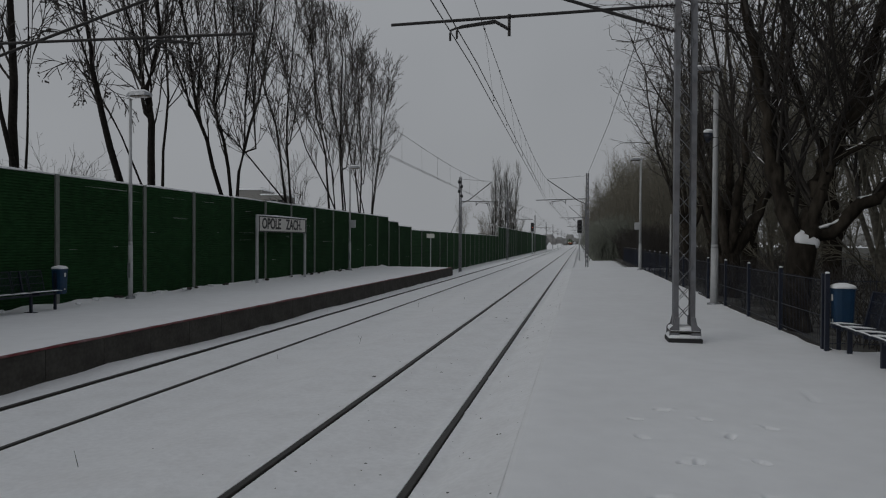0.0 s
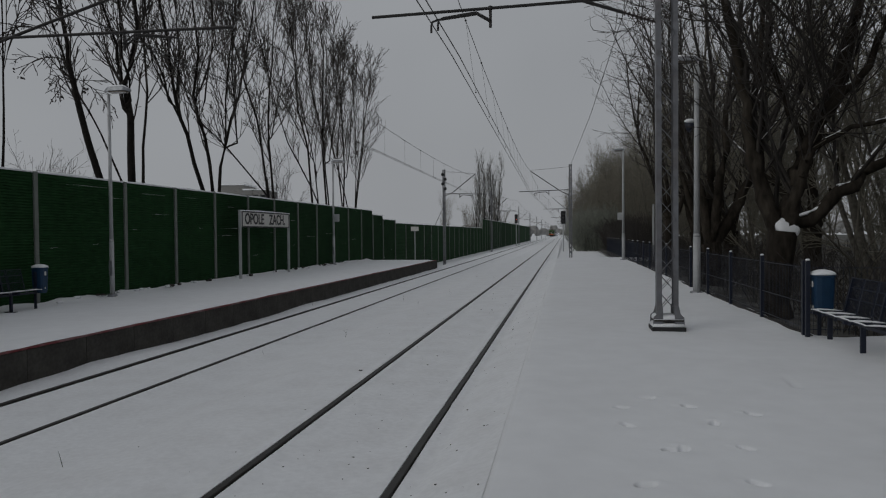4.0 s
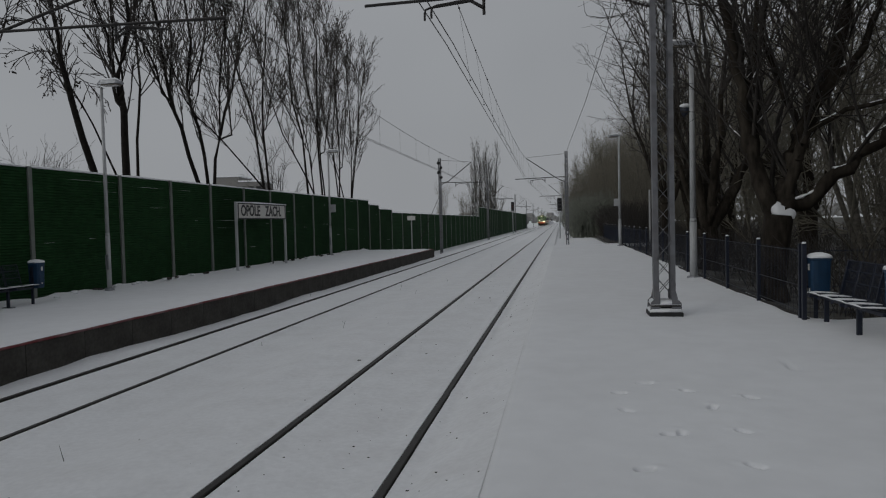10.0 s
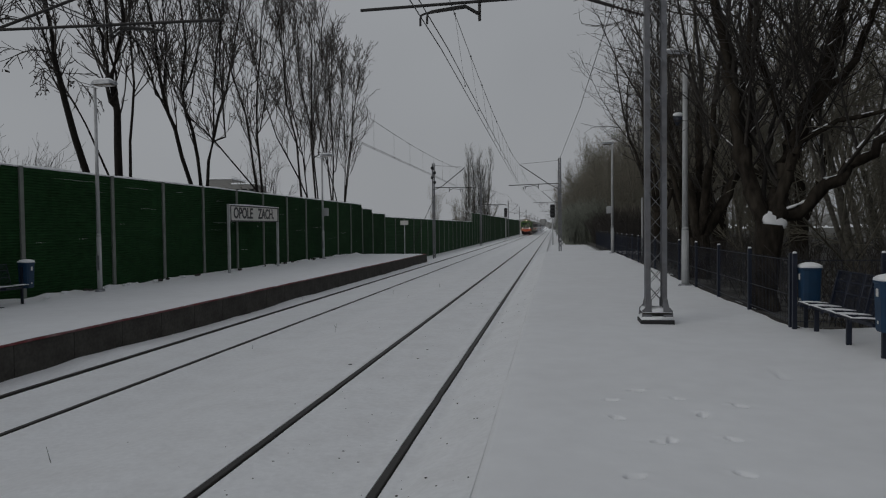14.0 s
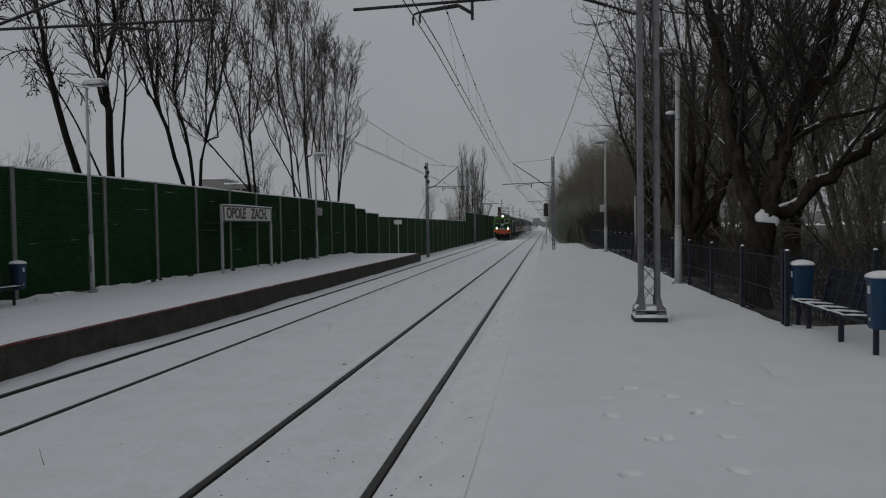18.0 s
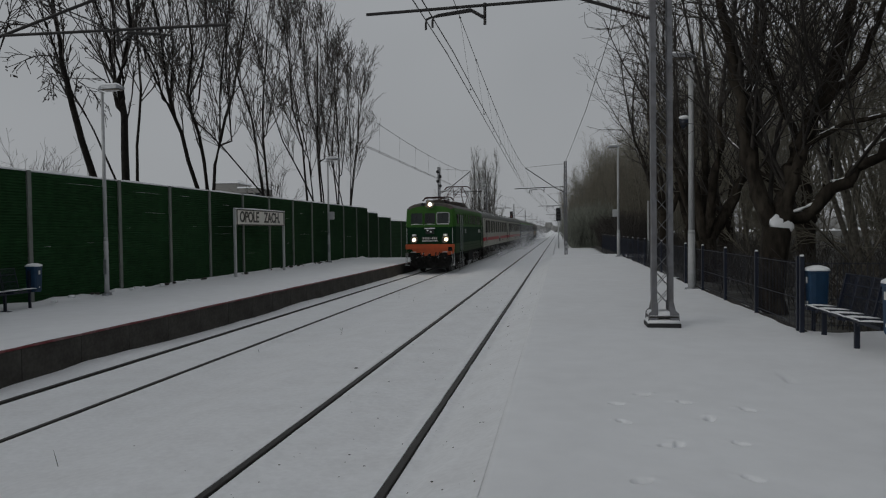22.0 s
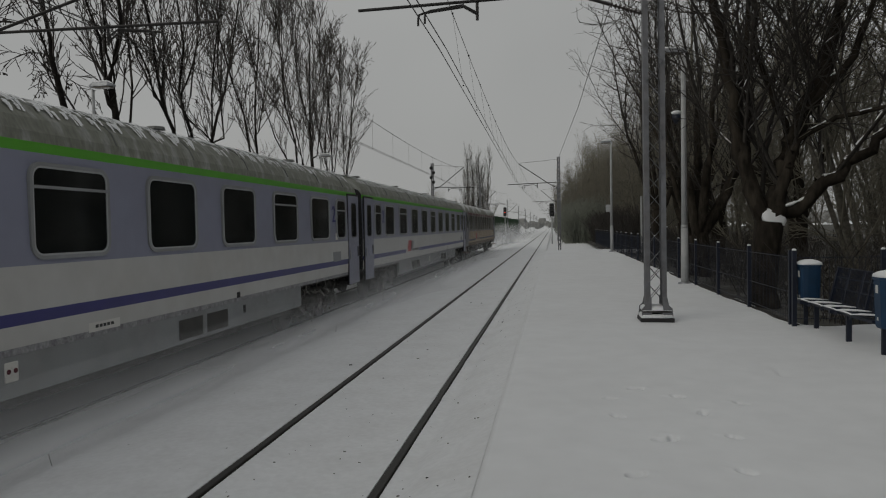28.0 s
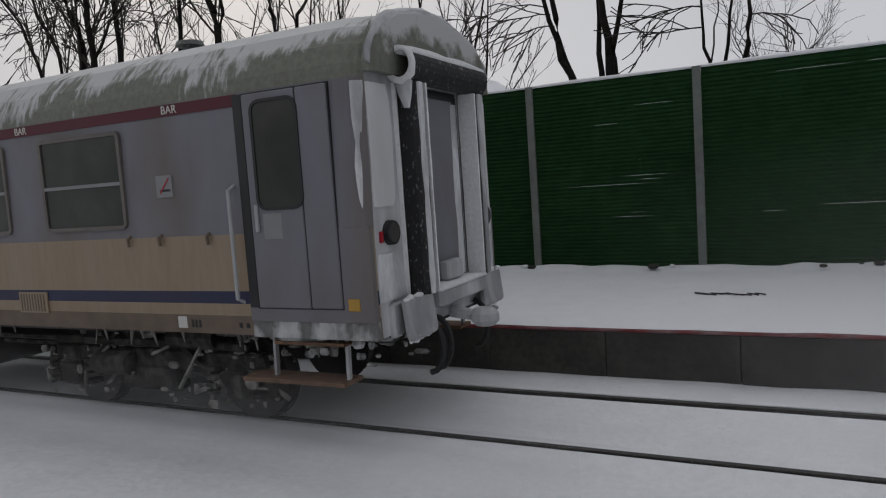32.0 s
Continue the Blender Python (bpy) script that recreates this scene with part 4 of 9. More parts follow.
# ---- platform lamps ----
def lamp_post(x, y, foot, z, turn, label, speaker=False, board=False, thick=0.065):
    ob = thing("platform_lamp", pose(x, y, 0, 0, 0, turn), label, "street lamp", "platform lamps")
    p = Shape()
    p.tube((0, 0, foot - 0.15), (0, 0, foot + 1.6), thick * 1.25, thick * 1.15, 12)
    p.tube((0, 0, foot + 1.6), (0, 0, foot + 1.7), thick * 1.15, thick, 12)
    p.tube((0, 0, foot + 1.7), (0, 0, z - 0.05), thick, thick * 0.72, 12)
    part("pole", p, WHITEPOLE, ob, smooth=True)
    b = Shape()
    b.tube((0, 0, foot - 0.05), (0, 0, foot + 0.05), thick * 2.6, thick * 2.2, 10)
    part("base_plate", b, GALV, ob)
    h = Shape()
    h.loft([[(xx, -w, z + 0.03), (xx, w, z + 0.03), (xx, w * 0.8, z + t), (xx, -w * 0.8, z + t)] for xx, w, t in ((-0.10, 0.06, 0.08), (0.05, 0.15, 0.15), (0.55, 0.16, 0.15), (0.68, 0.10, 0.09))])
    head = part("lamp_head", h, GALV, ob, "grey flat lamp head")
    part("diffuser", Shape().box(0.05, 0.6, -0.12, 0.12, z - 0.015, z + 0.03, c=0.015), LAMPGLASS, head)
    s = Shape().loft([[(xx, -w, z + t), (xx, w, z + t), (xx, w * 0.6, z + t + k), (xx, -w * 0.6, z + t + k)] for xx, w, t, k in ((-0.05, 0.07, 0.10, 0.01), (0.08, 0.12, 0.15, 0.05), (0.5, 0.125, 0.15, 0.055), (0.62, 0.08, 0.11, 0.01))])
    part("snow_cap", s, SNOW, head, smooth=True)
    part("hatch", Shape().box(-0.05, 0.05, -thick * 1.35, -thick * 1.2, foot + 0.6, foot + 1.05, c=0.008), GALV, ob)
    if speaker:
        sp = Shape()
        sp.tube((0.05, -0.05, 5.25), (0.22, -0.16, 5.2), 0.05, 0.17, 12)
        sp.tube((0, 0, 5.25), (0.06, -0.06, 5.25), 0.03, 0.03, 8)
        part("loudspeaker", sp, NAVY, ob, "small dark blue horn loudspeaker", smooth=True)
        part("speaker_snow", Shape().ball((0.17, -0.12, 5.36), 0.15, 1, 1, 0.45, 8, 5), SNOW, ob, smooth=True)
    if board:
        part("notice_box", Shape().box(0.03, 0.36, -0.06, 0.06, 2.98, 3.44, c=0.02), WHITEPOLE, ob, "pale metal box")
    return ob


lamp_post(3.72, 21.1, FLOOR, 7.0, 180, "pale steel platform lamp with a snowy head and a loudspeaker", speaker=True, thick=0.085)
lamp_post(3.68, 45.9, FLOOR, 7.3, 180, "pale steel platform lamp with a small box on its pole", board=True, thick=0.085)
lamp_post(-13.35, 19.24, FLOOR, 6.5, 0, "pale steel platform lamp before the green barrier", thick=0.058)
lamp_post(-13.55, 40.6, FLOOR, 6.5, 0, "pale steel platform lamp with a small box near the station sign", board=True)
pole = Shape().tube((0, 0, 0.2), (0, 0, 3.9), 0.07, 0.06, 10)
solid("fence_pole", pole, WHITEPOLE, "plain pale steel pole behind the fence", "pole", at=pose(5.4, 45, 0))


# ---- station sign ----
def build_sign():
    ob = thing("station_sign", pose(-13.25, 30.2, 0), "white station name board with black letters on two posts", "sign")
    for y in (-2.62, 2.62):
        part("post", Shape().box(-0.05, 0.05, y - 0.05, y + 0.05, FLOOR - 0.15, 3.28, c=0.01), WHITEPOLE, ob)
    board = part("board", Shape().box(0.0, 0.06, -2.56, 2.56, 2.56, 3.24, c=0.008), SIGNWHITE, ob)
    f = Shape()
    f.box(0.06, 0.075, -2.56, 2.56, 3.19, 3.24)
    f.box(0.06, 0.075, -2.56, 2.56, 2.56, 2.61)
    for y in (-2.56, 2.50):
        f.box(0.06, 0.075, y, y + 0.06, 2.612, 3.188)
    part("frame", f, BLACK, board)
    turn = Euler((radians(90), 0, radians(90))).to_matrix().to_4x4() @ Matrix.Diagonal((1.02, 1.06, 1, 1))
    for word, y in (("OPOLE", -1.32), ("ZACH.", 1.12)):
        lettering("lettering", word, 0.60, BLACK, board, Matrix.Translation((0.068, y, 2.90)) @ turn, "black capital letters", 0.014)
    cap = Shape().loft([[(-0.04, y, 3.245), (0.08, y, 3.245), (0.07, y, 3.245 + h), (-0.02, y, 3.245 + h)] for y, h in ((-2.66, 0.03), (-1, 0.06), (0.8, 0.05), (2.66, 0.03))])
    part("snow_cap", cap, SNOW, ob, smooth=True)


build_sign()
ob = thing("small_sign", pose(-10.3, 48.6, 0), "small white plate sign on a thin post", "sign")
part("post", Shape().tube((0, 0, 0.3), (0, 0, 2.7), 0.03), WHITEPOLE, ob)
part("plate", Shape().box(-0.28, 0.28, -0.03, -0.01, 2.42, 2.72, c=0.005), SIGNWHITE, ob)


# ---- benches with bins at their ends ----
def build_bench(m, label, near_bin=1.27, snow=True):
    """A blue wire bench 2 m long along y, facing +x, with a bin hung at either end."""
    ob = thing("platform_bench", m, label, "bench", "platform benches")
    for y in (-0.95, 0.3):
        leg = Shape()
        leg.box(-0.035, 0.035, y - 0.025, y + 0.025, -0.12, 0.40, c=0.006)
        leg.bar((-0.24, y, 0.40), (0.26, y, 0.42), 0.05, 0.05)
        leg.bar((-0.22, y, 0.42), (-0.34, y, 0.96), 0.04, 0.04)
        leg.box(-0.14, 0.14, y - 0.05, y + 0.05, -0.12, -0.02)
        part("leg", leg, NAVY, ob)
    part("beam", Shape().box(-0.03, 0.03, -1.12, 1.12, 0.355, 0.40), NAVY, ob)
    for i in range(4):
        c = -0.78 + 0.52 * i
        sm = part("seat", Shape().path([(0.26, c - 0.235, 0.40), (0.24, c - 0.235, 0.46), (-0.22, c - 0.235, 0.435), (-0.24, c - 0.235, 0.52), (-0.345, c - 0.235, 0.97), (-0.345, c + 0.235, 0.97), (-0.24, c + 0.235, 0.52), (-0.22, c + 0.235, 0.435), (0.24, c + 0.235, 0.46), (0.26, c + 0.235, 0.40)], 0.013), NAVY, ob)
        for x, z in ((0.24, 0.46), (0.0, 0.448), (-0.22, 0.435), (-0.27, 0.65), (-0.31, 0.82)):
            part("cross_bar", Shape().tube((x, c - 0.235, z), (x, c + 0.235, z), 0.010, n=6), NAVY, sm)
        mesh_wires = Shape()
        for k in range(12):
            y = c - 0.22 + k * 0.04
            mesh_wires.path([(0.24, y, 0.458), (-0.22, y, 0.433), (-0.345, y, 0.968)], 0.005, 4)
        tagged(part("wire_mesh", mesh_wires, NAVY, sm), kind="stuff")
        if snow:
            s = Shape()
            for y in (c - 0.235, c + 0.235):
                s.loft([[(x, y - w, z), (x, y + w, z), (x, y + w * 0.5, z + h), (x, y - w * 0.5, z + h)] for x, z, w, h in ((0.26, 0.462, 0.012, 0.01), (0.12, 0.458, 0.03, 0.022), (-0.08, 0.448, 0.028, 0.02), (-0.2, 0.442, 0.015, 0.01))])
            s.loft([[(0.225, y, 0.468), (0.258, y, 0.468), (0.25, y, 0.468 + h), (0.232, y, 0.468 + h)] for y, h in ((c - 0.24, 0.006), (c, 0.016), (c + 0.24, 0.006))])
            tagged(part("snow", s, SNOW, sm, smooth=True), kind="stuff")
    build_bin(ob, -1.27)
    build_bin(ob, near_bin)


def build_bin(ob, y):
    z0, z1 = 0.36, 1.00
    b = Shape()
    ring = lambda z, w, d: [(x * w, y + q * d, z) for x, q in ((-1, -0.6), (-0.8, -0.9), (-0.4, -1), (0.4, -1), (0.8, -0.9), (1, -0.6), (1, 0.6), (0.8, 0.9), (0.4, 1), (-0.4, 1), (-0.8, 0.9), (-1, 0.6))]
    b.loft([ring(z0, 0.125, 0.115), ring(z0 + 0.03, 0.14, 0.13), ring(z1 - 0.04, 0.158, 0.148), ring(z1 - 0.03, 0.168, 0.158), ring(z1, 0.168, 0.158)])
    body = part("bin", b, BLUE, ob, "blue litter bin")
    part("bin_post", Shape().box(-0.03, 0.03, y - 0.02 - 0.165, y + 0.02 - 0.165, -0.16, z1 - 0.1), NAVY, ob)
    s = Shape().loft([ring(z1, 0.172, 0.162), ring(z1 + 0.035, 0.165, 0.155), ring(z1 + 0.065, 0.12, 0.11), ring(z1 + 0.085, 0.05, 0.04)])
    part("snow_cap", s, SNOW, body, smooth=True)
    part("badge", Shape().box(0.15, 0.162, y - 0.03, y + 0.03, 0.80, 0.90, c=0.004), SIGNWHITE, body, "small pale plate")
    part("lock", Shape().box(0.140, 0.150, y - 0.015, y + 0.015, 0.46, 0.50), SIGNWHITE, body)


build_bench(pose(4.12, 11.05, FLOOR + 0.04, 0, 0, 180), "blue wire bench with snow and two litter bins by the fence", 1.55)
build_bench(pose(-13.2, 5.2, FLOOR), "blue wire bench with snow and two litter bins before the barrier")
build_bench(pose(-13.1, 14.7, FLOOR), "blue wire bench with a snowy seat and two litter bins")


# ---- line-side signals far off ----
def build_signal(x, y, z0, z1, lit, label):
    ob = thing("railway_signal", pose(x, y, 0), label, "signal", "line-side signals")
    part("post", Shape().tube((0, 0, z0), (0, 0, z1), 0.09, 0.08, 8), WHITEPOLE, ob)
    head = part("signal_head", Shape().box(-0.3, 0.3, -0.12, 0.12, z1 - 0.2, z1 + 1.5, c=0.08), BLACK, ob)
    for k in range(3):
        z = z1 + 0.15 + 0.45 * k
        part("lens", Shape().tube((0, -0.121, z), (0, -0.15, z), 0.12, 0.12, 10), SIGNAL_RED if lit and k == 1 else RUBBER, head)
        part("hood", Shape().tube((0, -0.13, z + 0.05), (0, -0.4, z + 0.12), 0.15, 0.13, 8), BLACK, head)


build_signal(-9.0, 136, -0.6, 4.3, True, "railway signal showing a red light beside the far track")
build_signal(-0.1, 92, -0.2, 3.5, False, "dark railway signal beside the near track")


# ---- the train ----
COACH_W = 1.41


def coach_section(bands, roof_mat, rise=1.2):
    """The section of a coach, right side up over the roof to the left side, with a material for each strip."""
    pts, mats = [], []
    x = lambda h: COACH_W - 0.05 * max(0, (1.5 - h)) - 0.03 * max(0, (h - 2.6))
    hs = [b[0] for b in bands] + [bands[-1][1]]
    for i, h in enumerate(hs):
        pts.append((x(h), h))
        if i < len(bands):
            mats.append(bands[i][2])
    top = hs[-1]
    xr = x(top)
    arc = [(xr - p, top + q * rise) for p, q in ((0.02, 0.10), (0.10, 0.24), (0.27, 0.38), (0.55, 0.49), (0.95, 0.555), (xr, 0.58))]
    for p in arc:
        pts.append(p)
        mats.append(roof_mat)
    right = pts[:-1]
    left = [(-a, b) for a, b in reversed(right)]
    ring = right + [pts[-1]] + left
    sm = mats[:]
    strips = sm + list(reversed(sm)) + [0]
    return ring, strips


def rounded(y0, y1, z0, z1, r, n=4):
    """A rectangle with round corners, as points (y, z)."""
    out = []
    for cy, cz, a in ((y1 - r, z1 - r, 0), (y0 + r, z1 - r, 90), (y0 + r, z0 + r, 180), (y1 - r, z0 + r, 270)):
        for i in range(n + 1):
            t = radians(a + 90 * i / n)
            out.append((cy + r * math.cos(t), cz + r * math.sin(t)))
    return out


def coach_window(car, y0, y1, z0, z1, side, frame_mat, r=0.12, transom=None, rim=0.05, x=COACH_W, glass=GLASS, bead=None):
    """A window on one side: a raised frame with the pane set back in it, and a bead inside the frame."""
    s = side
    o, i = rounded(y0 - rim, y1 + rim, z0 - rim, z1 + rim, r + rim), rounded(y0, y1, z0, z1, r)
    x0, x1, x2 = x - 0.03, x + 0.022, x + 0.004
    sh = Shape()
    rings = [[(s * x0, a, b) for a, b in o], [(s * x1, a, b) for a, b in o], [(s * x1, a, b) for a, b in i], [(s * x2, a, b) for a, b in i]]
    sh.loft(rings, caps=(False, False))
    w = part("window", sh, frame_mat, car)
    g = Shape()
    g.face([(s * (x + 0.006), a, b) for a, b in i])
    part("pane", g, glass, w)
    if bead:
        j = rounded(y0 + 0.022, y1 - 0.022, z0 + 0.022, z1 - 0.022, max(0.02, r - 0.02))
        bd = Shape().loft([[(s * (x + 0.004), a, b) for a, b in i], [(s * (x + 0.018), a, b) for a, b in i], [(s * (x + 0.018), a, b) for a, b in j], [(s * (x + 0.007), a, b) for a, b in j]], caps=(False, False))
        part("bead", bd, bead, w)
    if transom:
        t = Shape().box(*sorted((s * (x + 0.004), s * (x + 0.02))), y0, y1, transom - 0.018, transom + 0.018)
        part("transom", t, SKIRT if frame_mat is FRAME_BROWN else frame_mat, w)


def plain_strip(car, name, side, y0, y1, z0, z1, mat, out=0.004, x=COACH_W, label=""):
    sh = Shape().box(*sorted((side * (x - 0.02), side * (x + out))), y0, y1, z0, z1)
    return part(name, sh, mat, car, label)


def company_mark(car, side, y0, z0, z1, label, k=1.0):
    """Slanted plain blocks in the company's colours."""
    first = None
    h = z1 - z0
    for a, w, lo, hi, mat in ((0.0, 0.11, 0.0, 0.72, RED), (0.06, 0.11, 0.80, 1.0, RED), (0.17, 0.36, 0.0, 1.0, RED), (0.56, 0.10, 0.04, 0.96, UNDER), (0.70, 0.22, 0.04, 0.96, SKIRT)):
        a, w, lean = a * k, w * k, 0.10 * k
        sh = Shape().loft([[(side * q, y0 + a + lean * lo, z0 + h * lo), (side * q, y0 + a + w + lean * lo, z0 + h * lo), (side * q, y0 + a + w + lean * hi, z0 + h * hi), (side * q, y0 + a + lean * hi, z0 + h * hi)] for q in (COACH_W - 0.02, COACH_W + 0.008)])
        if first is None:
            first = part("company_mark", sh, mat, car, label)
        else:
            part("mark_shape", sh, mat, first)


def coach_door(car, y0, y1, z0, z1, side, mat, win, leaf_split=None, x=COACH_W, gap_w=0.05, glass=GLASS):
    s = side
    gap = Shape().box(*sorted((s * (x - 0.03), s * (x + 0.006))), y0 - gap_w, y1 + gap_w, z0 - min(gap_w, 0.02), z1 + gap_w)
    d = part("door", gap, BLACK, car, "hinged coach door")
    leaf = Shape().box(*sorted((s * (x - 0.02), s * (x + 0.018))), y0, y1 if not leaf_split else leaf_split - 0.006, z0, z1, c=0.008)
    part("leaf", leaf, mat, d)
    if leaf_split:
        part("leaf", Shape().box(*sorted((s * (x - 0.02), s * (x + 0.018))), leaf_split + 0.006, y1, z0, z1, c=0.008), mat, d)
    a, b, c, e = win
    o, i = rounded(a - 0.03, b + 0.03, c - 0.03, e + 0.03, 0.11), rounded(a, b, c, e, 0.08)
    fr = Shape().loft([[(s * (x + 0.015), p, q) for p, q in o], [(s * (x + 0.03), p, q) for p, q in o], [(s * (x + 0.03), p, q) for p, q in i], [(s * (x + 0.02), p, q) for p, q in i]], caps=(False, False))
    part("window_seal", fr, BLACK, d)
    g = Shape()
    g.face([(s * (x + 0.0215), p, q) for p, q in i])
    part("pane", g, glass, d)
    h = Shape().box(*sorted((s * (x + 0.018), s * (x + 0.05))), y0 + 0.06, y0 + 0.10, z0 + 0.72, z0 + 0.98, c=0.01)
    part("handle", h, WHITEPOLE, d)
    return d


def bogie(car, y, wheelbase=2.5, r=0.46, heavy=False):
    """A bogie with its frame, springs, axle boxes and four wheels."""
    b = Shape()
    for s in (-1, 1):
        b.box(*sorted((s * 0.98, s * 1.12)), y - wheelbase / 2 - 0.35, y + wheelbase / 2 + 0.35, 0.55, 0.78, c=0.02)
        b.box(*sorted((s * 0.96, s * 1.15)), y - 0.45, y + 0.45, 0.32, 0.60, c=0.03)
        for dy in (-wheelbase / 2, wheelbase / 2):
            b.box(*sorted((s * 1.0, s * 1.22)), y + dy - 0.17, y + dy + 0.17, 0.32, 0.60, c=0.03)
            for k in (-0.3, 0.3):
                for q in range(4):
                    b.tube((s * 1.12, y + dy + k, 0.34 + q * 0.085), (s * 1.12, y + dy + k, 0.385 + q * 0.085), 0.10, 0.10, 8)
            b.bar((s * 1.16, y + dy * 0.35, 0.95), (s * 1.16, y + dy * 0.8, 0.50), 0.06, 0.06)
        b.tube((s * 1.16, y - wheelbase / 2 - 0.2, 0.86), (s * 1.16, y + wheelbase / 2 + 0.2, 0.86), 0.05, n=8)
        b.tube((s * 1.18, y - 0.75, 0.62), (s * 1.18, y - 0.2, 0.62), 0.14, n=10)
        b.tube((s * 1.18, y + 0.45, 0.95), (s * 1.18, y + 1.1, 0.95), 0.11, n=10)
        b.bar((s * 1.1, y - wheelbase / 2 - 0.5, 0.3), (s * 1.1, y - wheelbase / 2 - 0.35, 0.75), 0.08, 0.08)
        b.bar((s * 1.1, y + wheelbase / 2 + 0.5, 0.3), (s * 1.1, y + wheelbase / 2 + 0.35, 0.75), 0.08, 0.08)
    b.box(-0.98, 0.98, y - 0.3, y + 0.3, 0.5, 0.85)
    ob = part("bogie", b, GREASE, car, "grimy bogie crusted with snow")
    for dy in (-wheelbase / 2, wheelbase / 2):
        for s in (-1, 1):
            w = Shape()
            w.tube((s * 0.71, y + dy, r), (s * 0.85, y + dy, r), r, r, 24)
            w.tube((s * 0.68, y + dy, r), (s * 0.71, y + dy, r), r + 0.03, r + 0.03, 24)
            w.tube((s * 0.85, y + dy, r), (s * 0.88, y + dy, r), r * 0.75, r * 0.3, 16)
            part("wheel", w, RAIL, ob)
    cr, rr = Shape(), random.Random(int(y * 10) + 5)
    for _ in range(120):
        cr.ball((rr.uniform(1.02, 1.22), y + rr.uniform(-wheelbase / 2 - 0.6, wheelbase / 2 + 0.6), rr.uniform(0.22, 1.0)), rr.uniform(0.008, 0.030), rr.uniform(0.5, 1.2), rr.uniform(0.5, 3.4), rr.uniform(0.4, 3.0), 6, 4)
    for _ in range(26):
        p = Vector((rr.uniform(1.05, 1.24), y + rr.uniform(-wheelbase / 2 - 0.6, wheelbase / 2 + 0.6), rr.uniform(0.4, 1.0)))
        cr.bar(p, p + Vector((rr.uniform(-0.04, 0.04), rr.gauss(0, 0.22), rr.gauss(-0.12, 0.14))), rr.uniform(0.015, 0.05), rr.uniform(0.015, 0.05))
    tagged(part("ice", cr, OLD_ICE, ob), kind="stuff")


def buffers(car, y, out, mat=GREASE, z=1.06, plate=0.24):
    for s in (-1, 1):
        b = Shape()
        b.tube((s * 0.875, y, z), (s * 0.875, y + out * 0.38, z), 0.13, 0.11, 12)
        b.tube((s * 0.875, y + out * 0.38, z), (s * 0.875, y + out * 0.55, z), 0.085, 0.085, 12)
        a, c = sorted((y + out * 0.55, y + out * 0.60))
        o = rounded(s * 0.875 - plate - 0.05, s * 0.875 + plate + 0.05, z - plate + 0.04, z + plate - 0.04, 0.09)
        b.loft([[(p, a, q) for p, q in o], [(p, c, q) for p, q in o]])
        part("buffer", b, mat, car)


def gangway(car, y, out, mat=RUBBER):
    """The rubber tubes and frame round the passage at the end of a coach."""
    g = part("gangway_tube", Shape().tube((-0.80, y + out * 0.14, 3.50), (0.80, y + out * 0.14, 3.50), 0.17, 0.17, 14), mat, car, "black rubber gangway tube", smooth=False)
    for s in (-1, 1):
        part("gangway_tube", Shape().tube((s * 0.62, y + out * 0.14, 1.35), (s * 0.62, y + out * 0.14, 3.34), 0.15, 0.15, 14), mat, car, "black rubber gangway tube")
    return g


